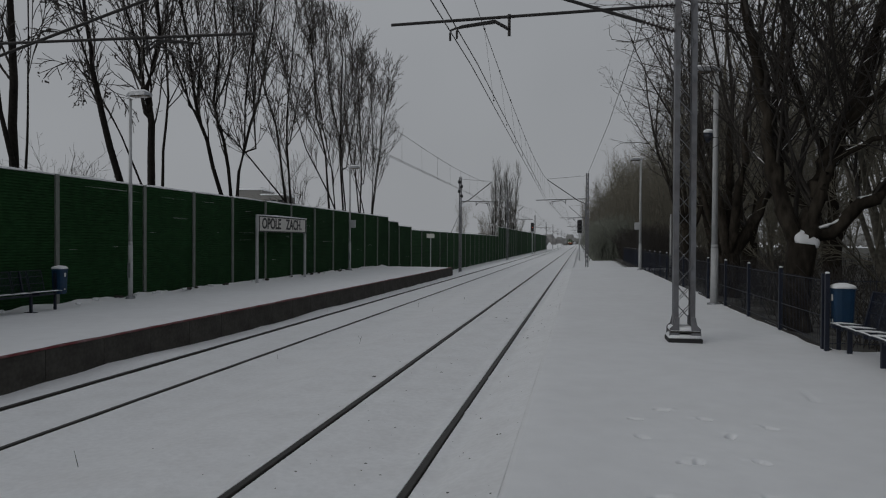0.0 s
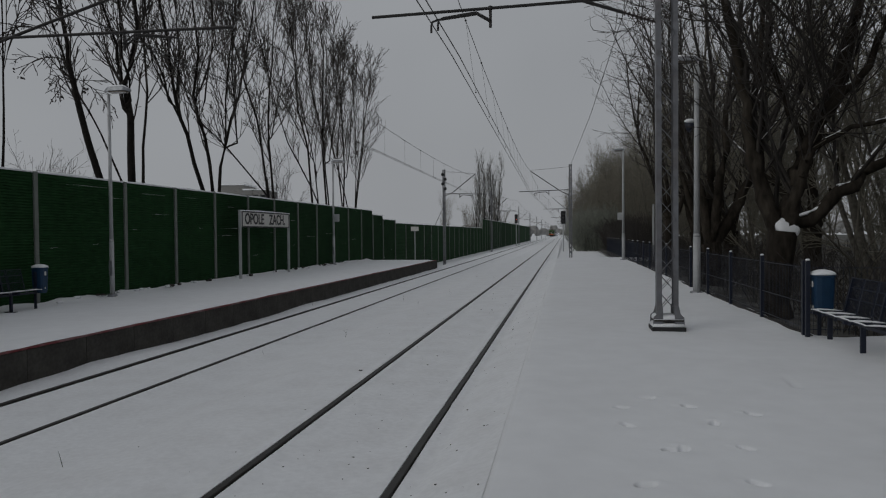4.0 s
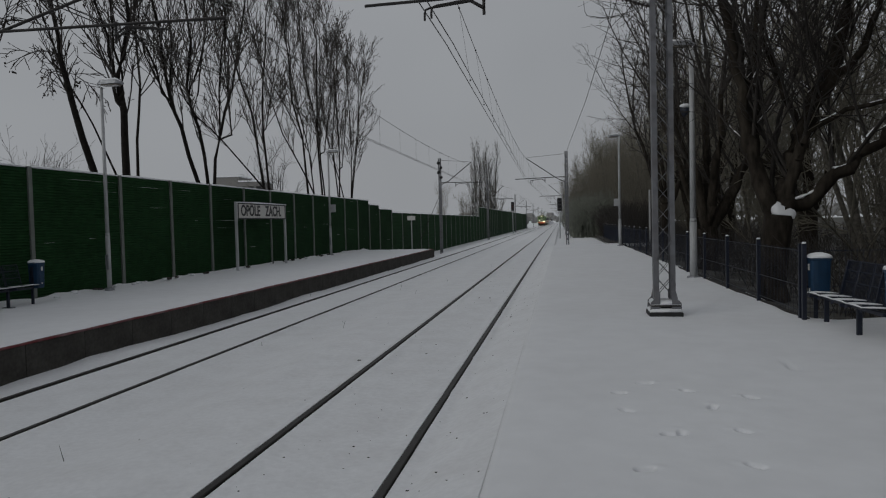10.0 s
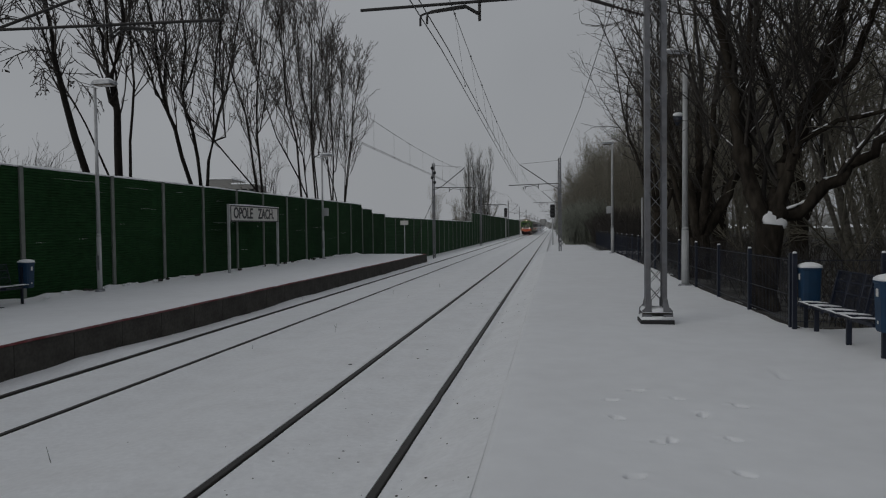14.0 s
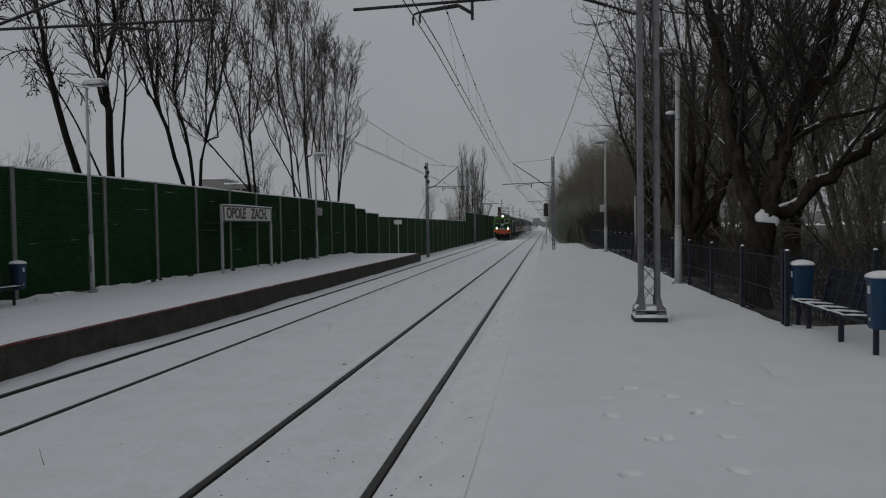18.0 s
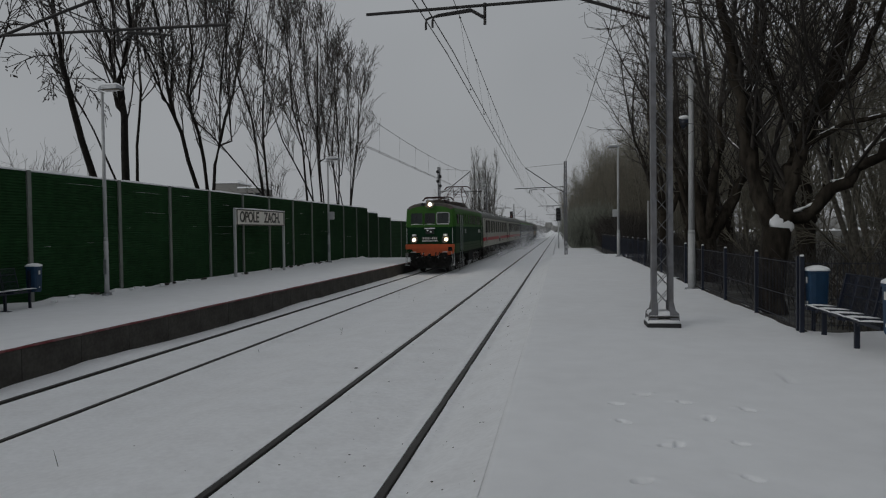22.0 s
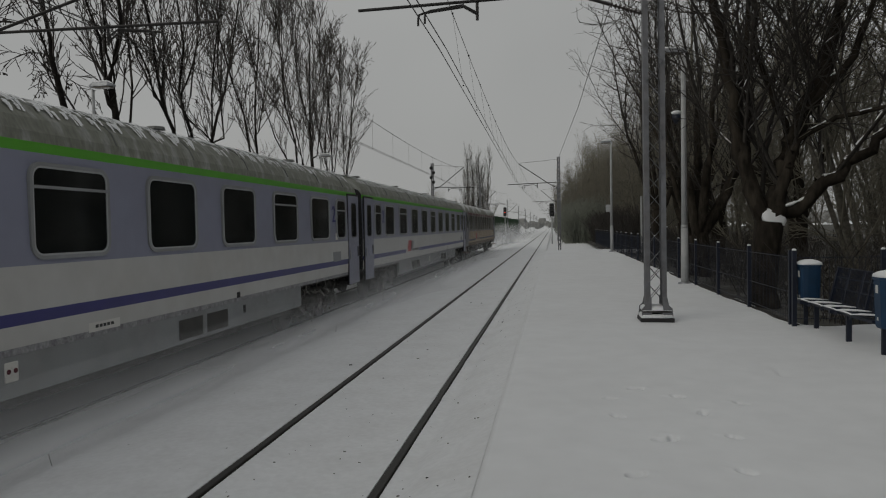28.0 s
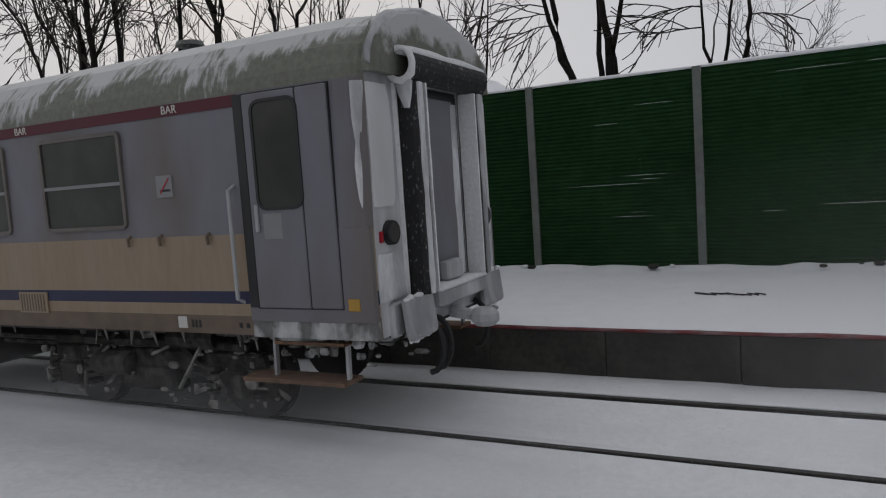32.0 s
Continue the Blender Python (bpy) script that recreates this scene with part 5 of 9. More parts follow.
def roof_snow(car, length, y_from=0.4, seed=1, amount=1.0, top=3.35, fingers=True, rise=1.2, cover=0.35, crust=CRUST):
    """Snow frozen on the roof: a cover on the crown that breaks into ragged tongues down the slope."""
    r, sh = random.Random(seed), Shape()
    arc = [(0.0, 0.59), (0.43, 0.565), (0.83, 0.50), (1.11, 0.39), (1.28, 0.25), (1.36, 0.11)]

    def on(t):
        """A point of the roof's curve, t from the crown to the eaves."""
        k = t * (len(arc) - 1)
        i = min(int(k), len(arc) - 2)
        f = k - i
        return arc[i][0] * (1 - f) + arc[i + 1][0] * f, top + 0.008 + rise * (arc[i][1] * (1 - f) + arc[i + 1][1] * f)

    def patch(s, y0, y1, t0, t1, up):
        a, b, c = on(t0), on((t0 + t1) / 2), on(t1)
        k = r.uniform(0.15, 0.5)
        m = (y0 + y1) / 2 + r.uniform(-0.25, 0.25) * (y1 - y0)
        ring = [(s * a[0], y0, a[1] + up), (s * a[0], y1, a[1] + up), (s * b[0], y1 - k * (y1 - y0) * 0.5, b[1] + up), (s * c[0], m + 0.02, c[1] + up * 0.3), (s * c[0], m - 0.02, c[1] + up * 0.3), (s * b[0], y0 + k * (y1 - y0) * 0.5, b[1] + up)]
        sh.face(ring if s > 0 else ring[::-1])

    y = y_from
    while y < length - y_from:
        w = r.uniform(0.05, 0.18)
        for s in (-1, 1):
            drift = 0.5 + 0.9 * noise.noise((y * 0.55, s * 3.0, seed)) + 0.35 * noise.noise((y * 1.9, s * 3.0, seed + 5))
            if r.random() < amount * (0.45 + drift):
                reach = 0.12 + cover * max(0.0, drift) + abs(r.gauss(0, 0.09))
                patch(s, y, y + w * 1.3, 0.0, min(0.97, max(0.16, reach)), 0.012 + 0.008 * r.random())
                if r.random() < 0.5:
                    t0 = min(0.85, reach + r.uniform(0.0, 0.08))
                    patch(s, y + r.uniform(-0.1, 0.1), y + w * 0.5, t0, min(0.99, t0 + r.uniform(0.03, 0.12)), 0.012)
        y += w * r.uniform(0.5, 0.9)
    if fingers:
        for s in (-1, 1):
            for row in (0.16, 0.28, 0.40, 0.52, 0.64):
                y = y_from + r.uniform(0, 0.4)
                while y < length - y_from - 0.5:
                    if r.random() < 0.95 * amount:
                        for _ in range(r.randint(4, 7)):
                            a, w = y + r.uniform(-0.06, 0.26), r.uniform(0.04, 0.11)
                            t0 = row + r.uniform(-0.03, 0.02)
                            patch(s, a, a + w, t0, t0 + r.uniform(0.06, 0.15), 0.016 + 0.008 * r.random())
                    y += r.uniform(0.42, 0.56)
    tagged(part("roof_snow", sh, crust, car), kind="stuff")


def underframe(car, boxes, length, seed, fringe=50):
    r = random.Random(seed)
    main = Shape().box(-1.2, 1.2, 0.3, length - 0.3, 0.98, 1.12)
    part("underframe", main, UNDER, car)
    for y0, y1, z0 in boxes:
        part("equipment_box", Shape().box(-1.25, 1.25, y0, y1, z0, 1.02, c=0.03), UNDER, car)
    for z, x in ((0.90, 1.18), (0.80, 1.05)):
        part("brake_pipe", Shape().tube((x, 4.6, z), (x, length - 4.6, z - 0.03), 0.03, n=6), GREASE, car)
    for k in range(9):
        y = 5.2 + (length - 10.4) * (k + r.random() * 0.8) / 9
        part("hanger", Shape().bar((1.15, y, 1.02), (1.15, y + r.uniform(-0.1, 0.1), r.uniform(0.55, 0.75)), 0.05, 0.05), GREASE, car)
    ic = Shape()
    for _ in range(fringe):
        y = r.uniform(0.6, length - 0.6)
        z = r.uniform(0.98, 1.08)
        ic.tube((1.33, y, z + 0.05), (1.33 + r.uniform(-0.02, 0.01), y + r.uniform(-0.05, 0.05), z - r.uniform(0.03, 0.16)), r.uniform(0.012, 0.03), 0.006, 5)
    if fringe:
        tagged(part("ice_fringe", ic, OLD_ICE, car), kind="stuff")


def coach_body(car, length, bands, roof_mat, mats, inset=0.35, dome=1.0, rise=1.2, front=None):
    n = len(bands)
    ring, strips = coach_section([(a, b, k) for k, (a, b, m) in enumerate(bands)], n, rise)
    allm = [m for *_, m in bands] + [roof_mat]
    e, g = inset, front or inset
    rings = []
    for y, k, drop in ((g, 0.955, 0.30), (g + 0.05, 0.985, 0.2), (g + 0.14, 1.0, 0.11), (g + 0.34, 1.0, 0.03), (g + 0.6, 1.0, 0), (length - e - 0.6, 1.0, 0), (length - e - 0.34, 1.0, 0.03), (length - e - 0.14, 1.0, 0.11), (length - e - 0.05, 0.985, 0.2), (length - e, 0.955, 0.30)):
        rings.append([(x * k, y, h - drop * (dome if y > 9 else 1) * max(0, h - bands[-1][1]) / 0.58) for x, h in ring])
    sh = Shape().loft(rings, mats=strips, capmat=len(allm))
    return part("body", sh, allm + [mats], car, smooth=False)


def roof_details(car, length, seed, ribs=True, top=3.36, rise=1.2):
    r = random.Random(seed)
    for y in (3.2, length * 0.36, length * 0.64, length - 3.2):
        v = Shape()
        v.tube((0.35, y, top + 0.5 * rise), (0.35, y, top + 0.56 * rise + 0.07), 0.10, 0.09, 10)
        v.tube((0.35, y, top + 0.56 * rise + 0.07), (0.35, y, top + 0.56 * rise + 0.12), 0.17, 0.15, 10)
        part("roof_vent", v, GREYROOF, car)
    if ribs:
        arc = [(p, top + 0.004 + q * rise) for p, q in ((1.365, 0.10), (1.29, 0.24), (1.12, 0.38), (0.83, 0.49), (0.43, 0.555), (0, 0.58))]
        full = arc + [(-a, b) for a, b in reversed(arc[:-1])]
        y = 1.6
        while y < length - 1:
            part("roof_rib", Shape().path([(a, y, b) for a, b in full], 0.014, 5), GREYROOF, car)
            y += 2.1


def build_white_coach(first):
    """A pale express coach with a red stripe below its windows."""
    L = 26.4
    car = thing("passenger_coach", pose(FAR, 0, FAR_Z), "pale express coach with a red stripe, snow-dusted grey roof" if first else "second pale express coach with a red stripe and snowy roof", "railway coach", "coaches of the train")
    bands = [(1.10, 1.56, CREAM), (1.56, 1.82, RED), (1.82, 3.36, CREAM)]
    coach_body(car, L, bands, EXPRESS_ROOF, RUBBER, front=0.55)
    for s in (1, -1):
        y = 4.10
        k = 0
        while k < 9:
            coach_window(car, y, y + 1.38, 2.20, 3.19, s, BLACK, 0.07, 2.98 if k % 4 == 1 else None, 0.028, glass=GLASS_BLUE if k == 4 else GLASS_BROWN, bead=SKIRT)
            y += 2.315
            k += 1
        coach_window(car, 2.46, 3.31, 2.20, 3.20, s, BLACK, 0.09, 2.95, 0.028, bead=SKIRT)
        for a, b, g in ((1.15, 2.17, 1.61), (L - 2.02, L - 1.30, L - 1.86)):
            coach_door(car, a, b, 1.28, 3.30, s, CREAM, (g, g + 0.40, 2.2, 3.16), gap_w=0.018)
            plain_strip(car, "door_stripe", s, a, b, 1.56, 1.82, RED, 0.020)
            part("handrail", Shape().tube((s * 1.45, b + 0.05, 1.4), (s * 1.45, b + 0.05, 2.5), 0.018), BLACK, car)
        plain_strip(car, "stripe_break", s, 14.39, 16.01, 1.55, 1.83, CREAM, 0.004)
        plain_strip(car, "grille", s, 14.58, 15.93, 1.33, 1.64, UNDER, 0.010, label="dark ventilation grille")
        rot = Euler((radians(90), 0, radians(90 if s > 0 else -90))).to_matrix().to_4x4()
        lettering("class_number", "1", 0.42, BLACK, car, Matrix.Translation((s * (COACH_W + 0.003), 3.64, 2.92)) @ rot)
        b = Shape().box(*sorted((s * 1.40, s * (COACH_W + 0.006))), 3.25, 3.65, 1.58, 1.80)
        logo = part("logo_plate", b, SIGNWHITE, car)
        part("logo_shape", Shape().box(*sorted((s * 1.41, s * (COACH_W + 0.009))), 3.30, 3.60, 1.61, 1.77), RED, logo)
        for q in range(3):
            plain_strip(car, "lettering_bar", s, 18.6 + q * 0.5, 18.95 + q * 0.5, 1.40, 1.46, BLACK, 0.004)
    for y in (3.7, L - 3.7):
        bogie(car, y)
    underframe(car, ((5.8, 7.2, 0.5), (7.9, 8.6, 0.62), (9.2, 11.8, 0.46), (12.6, 13.4, 0.6), (14.4, 17.2, 0.5), (18.2, 18.9, 0.62), (19.6, 20.6, 0.55)), L, 4)
    roof_details(car, L, 3)
    for y, o in ((0.48, -1), (L - 0.3, 1)):
        gangway(car, y, o)
        buffers(car, y, o * 0.5)
    return car


def build_green_coach(first):
    """A lavender and white express coach with a green line under the roof."""
    L = 26.4
    car = thing("passenger_coach", pose(FAR, 0, FAR_Z), "lavender and white express coach with a green roof line, rimed roof" if first else "lavender and white coach with blue and green lines, rimed roof", "railway coach", "coaches of the train")
    bands = [(1.10, 1.38, WHITEBAND), (1.38, 1.52, BLUEBAND), (1.52, 2.03, WHITEBAND), (2.03, 3.31, LAVENDER), (3.31, 3.43, GREENBAND)]
    coach_body(car, L, bands, ROOF_RIME, RUBBER)
    for s in (1, -1):
        part("skirt", Shape().box(*sorted((s * 1.30, s * 1.385)), 5.4, L - 5.3, 0.60, 1.09, c=0.012), SKIRT, car, "grey side skirt")
        part("sill", Shape().box(*sorted((s * 1.30, s * 1.392)), 0.6, L - 0.6, 1.06, 1.30, c=0.004), SILL_SPECK, car, "speckled grimy sill")
        y, k = 3.165, 0
        while k < 9:
            coach_window(car, y, y + 1.36, 2.13, 3.16, s, SKIRT, 0.14, 2.92 if k % 3 == 1 else None, 0.045, bead=WHITEPOLE)
            y += 2.337
            k += 1
        for a in (1.73, L - 1.73 - 0.76):
            coach_window(car, a, a + 0.76, 2.15, 3.14, s, SKIRT, 0.14, 2.88, 0.06)
        for a in (0.38, L - 0.38 - 1.02):
            coach_door(car, a, a + 1.02, 0.78, 3.33, s, LAVENDER, (a + 0.28, a + 0.72, 2.15, 3.10))
            part("handle_plate", Shape().box(*sorted((s * 1.42, s * 1.45)), a + 0.85, a + 0.93, 1.55, 1.85, c=0.008), BLACK, car)
        rot = Euler((radians(90), 0, radians(90 if s > 0 else -90))).to_matrix().to_4x4()
        for a in (2.80, L - 2.80):
            lettering("class_number", "2", 0.62, BLUEBAND, car, Matrix.Translation((s * (COACH_W + 0.003), a + 0.05, 2.75)) @ rot)
        # company mark as plain shapes
        company_mark(car, s, 6.90, 1.42, 1.86, "red and grey company mark as slanted plain blocks", 1.25)
        plain_strip(car, "stripe_break", s, 6.6, 9.4, 1.375, 1.525, WHITEBAND, 0.005)
        for q, (a, b) in enumerate(((8.08, 8.35), (8.43, 9.2))):
            plain_strip(car, "lettering_bar", s, a, b, 1.42, 1.52, BLACK, 0.009)
        for a in (7.9, 15.63):
            for q in (0.0, 0.92):
                part("grille", Shape().box(*sorted((s * 1.36, s * 1.389)), a + q, a + q + 0.78, 0.66, 0.98, c=0.006), UNDER, car, "dark vent in the skirt")
        lp = part("label_plate", Shape().box(*sorted((s * 1.38, s * 1.397)), 13.45, 14.10, 1.12, 1.24), SIGNWHITE, car)
        for q in range(5):
            part("label_bar", Shape().box(*sorted((s * 1.39, s * 1.399)), 13.58 + q * 0.08, 13.64 + q * 0.08, 1.165, 1.205), BLACK, lp)
        sk = part("socket_plate", Shape().box(*sorted((s * 1.36, s * 1.394)), 12.05, 12.25, 0.78, 1.0, c=0.008), SIGNWHITE, car)
        for q in (0.05, 0.15):
            part("socket", Shape().tube((s * 1.39, 12.05 + q, 0.90), (s * 1.40, 12.05 + q, 0.90), 0.028, 0.028, 10), MAROON, sk)
        part("latch", Shape().box(*sorted((s * 1.36, s * 1.397)), 17.70, 17.84, 1.13, 1.26), RUBBER, car)
        part("latch", Shape().box(*sorted((s * 1.36, s * 1.392)), 17.98, 18.07, 0.82, 0.97), RUBBER, car)
        plain_strip(car, "display", s, L - 2.85, L - 2.2, 1.50, 1.76, SKIRT, 0.012, label="grey destination plate")
        plain_strip(car, "label_plate", s, L - 2.62, L - 2.42, 2.08, 2.26, SIGNWHITE, 0.006)
    for y in (3.7, L - 3.7):
        bogie(car, y)
    underframe(car, ((5.6, L - 5.6, 0.45),), L, 6)
    roof_snow(car, L, seed=14 if first else 22, amount=0.95, top=3.43, cover=0.25)
    roof_details(car, L, 5, top=3.43)
    for y, o in ((0.3, -1), (L - 0.3, 1)):
        gangway(car, y, o)
        buffers(car, y, o * 0.5)
    return car


def build_bar_coach():
    """The last coach: worn grey over beige, with a maroon line and an open rimed end."""
    L = 24.75
    car = thing("dining_coach", pose(FAR, 0, FAR_Z), "worn grey and beige dining coach with maroon line, rimed rear end", "railway coach", "coaches of the train")
    bands = [(1.05, 1.24, SILL_BROWN), (1.24, 1.36, BEIGE), (1.36, 1.485, NAVYBAND), (1.485, 2.04, BEIGE), (2.04, 3.36, OLDGREY)]
    coach_body(car, L, bands, BAR_ROOF, RIMED_END, inset=0.3, dome=0.25, rise=1.3)
    for s in (1, -1):
        plain_strip(car, "maroon_line", s, 1.9, 23.08, 3.24, 3.352, MAROON, -0.012, label="maroon line under the roof")
        y, k = 3.15, 0
        for y in (2.0, 3.55, 5.45, 7.3, 9.15, 11.0, 12.88, 14.7, 16.52, 18.36, 20.24):
            coach_window(car, y, y + (1.05 if y < 3 else 1.17 if y < 20 else 1.21), 2.18, 3.12, s, FRAME_BROWN, 0.03, 2.62, 0.042, glass=GLASS_DUSTY)
        for a in (0.85, 23.16):
            coach_door(car, a, a + 0.95, 1.33, 3.33, s, OLDGREY, (a + 0.12, a + 0.60, 2.28, 3.24), a + 0.61, gap_w=0.012, glass=GLASS_DUSTY)
            part("door_gap", Shape().box(*sorted((s * 1.39, s * 1.419)), *((a - 0.115, a - 0.012) if a > 5 else (a + 0.962, a + 1.06)), 1.33, 3.34), BLACK, car)
            ya, yb = (0.31, a + 1.06) if a < 5 else (a - 0.12, L - 0.31)
            part("end_panel", Shape().box(*sorted((s * 1.33, s * 1.414)), ya, yb, 1.20, 2.06, c=0.003), OLDGREY, car)
            part("end_panel", Shape().box(*sorted((s * 1.30, s * 1.402)), ya, yb, 1.04, 1.215, c=0.003), DIRTY_RIME, car, "dirty rime on the sill below the door")
            part("plate", Shape().box(*sorted((s * 1.42, s * 1.432)), a + 0.14, a + 0.36, 1.98, 2.22, c=0.004), SKIRT, car)
            bt = a + 1.12 if a < 5 else a - 0.20
            rail = Shape().path([(s * 1.40, bt, 1.38), (s * 1.49, bt, 1.42), (s * 1.49, bt, 2.46), (s * 1.40, bt, 2.50)], 0.02, 8)
            part("handrail", rail, WHITEPOLE, car, "pale upright handrail")
            st = Shape()
            st.box(*sorted((s * 1.12, s * 1.42)), a - 0.30, a + 0.9, 0.60, 0.64)
            step = part("step", st, RUST, car, "rusty footboard")
            part("step_board", Shape().box(*sorted((s * 1.1, s * 1.38)), a + 0.1, a + 0.9, 0.97, 1.0), RUST, step)
            for yy in (a + 0.02, a + 0.86):
                part("step_bracket", Shape().bar((s * 1.25, yy, 1.3), (s * 1.28, yy, 0.61), 0.05, 0.03), RIMED_END, step)
            part("sill_ice", Shape().loft([[(s * 1.16, yy, 1.29), (s * 1.38, yy, 1.31), (s * 1.36, yy, 1.31 - d), (s * 1.2, yy, 1.29 - d * 0.8)][:: s] for yy, d in ((a - 0.02, 0.2), (a + 0.2, 0.33), (a + 0.55, 0.3), (a + 0.95, 0.26))]), DIRTY_RIME, car)
        rot = Euler((radians(90), 0, radians(90 if s > 0 else -90))).to_matrix().to_4x4()
        for a in (22.21, 19.9, 18.0, 16.1, 14.2, 12.3, 10.4, 8.5, 6.6, 4.7):
            lettering("lettering", "BAR", 0.115, SIGNWHITE, car, Matrix.Translation((s * (COACH_W - 0.010), a, 3.296)) @ rot, "white BAR lettering")
        ns = plain_strip(car, "pictogram", s, 21.95, 22.17, 2.44, 2.66, SKIRT, 0.004, label="small no-smoking plate")
        part("stroke", Shape().bar((s * (COACH_W + 0.006), 22.00, 2.48), (s * (COACH_W + 0.006), 22.13, 2.63), 0.006, 0.014), RED, ns)
        part("stroke", Shape().box(*sorted((s * 1.40, s * (COACH_W + 0.0075))), 22.00, 22.14, 2.495, 2.52), BLACK, ns)
        # company mark as plain shapes
        company_mark(car, s, 6.75, 1.40, 1.86, "faded red and grey company mark as slanted plain blocks")
        plain_strip(car, "stripe_break", s, 6.6, 9.5, 1.355, 1.49, BEIGE, 0.005)
        for a, b in ((8.1, 8.4), (8.5, 9.25)):
            plain_strip(car, "lettering_bar", s, a, b, 1.42, 1.50, BLACK, 0.009)
        for a in (21.5, 21.95, 22.6):
            hk = Shape().path([(s * 1.405, a, 2.06), (s * 1.45, a, 2.03), (s * 1.44, a, 1.95)], 0.018, 6)
            part("hook", hk, SILL_BROWN, car)
        plain_strip(car, "plate", s, 19.55, 20.05, 1.22, 1.46, BEIGE, 0.012, label="slatted beige plate")
        for q in range(9):
            plain_strip(car, "slat", s, 19.58 + q * 0.05, 19.60 + q * 0.05, 1.24, 1.44, SILL_BROWN, 0.016)
        plain_strip(car, "stencil_plate", s, 22.05, 22.17, 1.10, 1.22, SIGNWHITE, -0.012)
        for q in range(3):
            plain_strip(car, "stencil_mark", s, 22.23 + q * 0.05, 22.26 + q * 0.05, 1.11, 1.19, BLACK, -0.014)
        for q in range(2):
            plain_strip(car, "stencil_mark", s, 22.86 + q * 0.09, 22.90 + q * 0.09, 1.12, 1.17, BLACK, -0.014)
        part("yellow_plate", Shape().box(*sorted((s * 1.40, s * 1.424)), 24.17, 24.29, 1.31, 1.42, c=0.004), YELLOW, car, "small yellow plate")
    for y in (3.5, L - 3.5):
        bogie(car, y)
    underframe(car, ((5.8, 7.0, 0.55), (7.6, 9.4, 0.48), (10.4, 11.2, 0.62), (11.9, 13.6, 0.5), (14.6, 15.3, 0.6), (16.0, 18.6, 0.48)), L, 8, fringe=120)
    roof_details(car, L, 7, ribs=False, rise=1.3)
    buffers(car, 0.3, -0.5)
    gangway(car, 0.3, -1)
    # rear end: doorway, gangway tubes, lamps, buffers and hoses, all crusted with rime
    e = L - 0.30
    # a black plate on the closed end stands in for the doorway's shade
    part("doorway", Shape().box(-0.50, 0.50, e - 0.02, e + 0.012, 1.36, 3.34), BLACK, car, "black plate painting the shade of the end doorway")
    part("end_door", Shape().box(-0.36, 0.19, e + 0.012, e + 0.03, 1.38, 3.25, c=0.006), OLDGREY, car, "grey sliding end door")
    part("door_frost", Shape().loft([[(-0.36 - w, e + 0.012, z), (-0.34 + w, e + 0.012, z), (-0.36, e + 0.045, z), (-0.44, e + 0.04, z)] for z, w in ((1.40, 0.10), (1.8, 0.07), (2.2, 0.11), (2.7, 0.08), (3.22, 0.05))]), FROST, car)
    part("red_curtain", Shape().box(0.19, 0.27, e + 0.012, e + 0.034, 1.55, 2.85, c=0.01), MAROON, car, "dark red edge inside the doorway")
    # black strip that paints the shade beside the end door
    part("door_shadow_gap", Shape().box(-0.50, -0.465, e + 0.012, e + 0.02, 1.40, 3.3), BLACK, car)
    # the roof's end cap with its ragged cover of snow, and the hollow rolled tube over the passage
    arc = [(1.355, 3.40), (1.29, 3.66), (1.14, 3.85), (0.84, 3.99), (0.42, 4.07), (0.0, 4.105)]
    full = arc + [(-p, q) for p, q in reversed(arc[:-1])]
    cap = Shape().loft([[(p * k, y, 3.36 + (q - 3.36) * h) for p, q in full] for y, k, h in ((e - 0.02, 0.985, 1.03), (e + 0.05, 0.975, 0.99), (e + 0.09, 0.95, 0.94))])
    part("roof_end", cap, BAR_ROOF, car, "rounded roof end with frozen snow")
    es, er = Shape(), random.Random(15)
    rim = []
    for k in range(19):
        t = radians(4 + 172 * k / 18)
        rim.append((1.33 * math.cos(t), e + 0.03 + er.uniform(-0.015, 0.015), 3.40 + 0.70 * math.sin(t) ** 0.82, er.uniform(0.03, 0.065)))
    es.loft([[(x, y - w, z), (x * (1 + w * 0.4), y, z + w * 0.5), (x, y + w * 0.9, z - w * 0.2), (x * (1 - w * 0.9), y + w * 0.5, z - w)] for x, y, z, w in rim])
    tagged(part("end_snow", es, FROST, car, "snow frozen round the roof end", smooth=True), kind="stuff")
    hood = Shape()
    hr = [(0.135 * math.cos(radians(18 * k)), 0.155 * math.sin(radians(18 * k))) for k in range(20)]
    inn = [(0.72 * p, 0.72 * q) for p, q in hr]
    hood.loft([[(x, e + 0.125 + p, 3.49 + q) for p, q in rg] for x, rg in ((0.62, inn), (0.90, inn), (0.90, hr), (0.3, hr), (-0.3, hr), (-0.86, hr), (-0.86, inn), (-0.62, inn))])
    g = part("gangway_tube", hood, RIMED_RUBBER, car, "hollow rolled rubber tube edged with snow")
    lr_ = random.Random(31)
    fat = [1.06 + (0.10 if 9 < k < 19 else 0.03) * lr_.uniform(0.5, 1.3) for k in range(20)]
    lip = Shape().loft([[(x, e + 0.125 + p * (f_ if out else 0.76), 3.49 + q * (f_ if out else 0.76)) for (p, q), f_ in zip(hr, fat)] for x, out in ((0.86, True), (0.915, True), (0.915, False), (0.86, False))], caps=(False, False))
    part("snow_lip", lip, CRUST, g, smooth=True)
    snow_roll = Shape().loft([[(x, e + 0.0, 3.60), (x, e + 0.23, 3.57), (x, e + 0.22, 3.62 + h), (x, e + 0.13, 3.66 + h), (x, e + 0.01, 3.67 + h)] for x, h in ((-0.88, 0), (-0.6, 0.015), (-0.35, 0.03), (0.0, 0.012), (0.3, 0.03), (0.65, 0.02), (0.90, 0.0))])
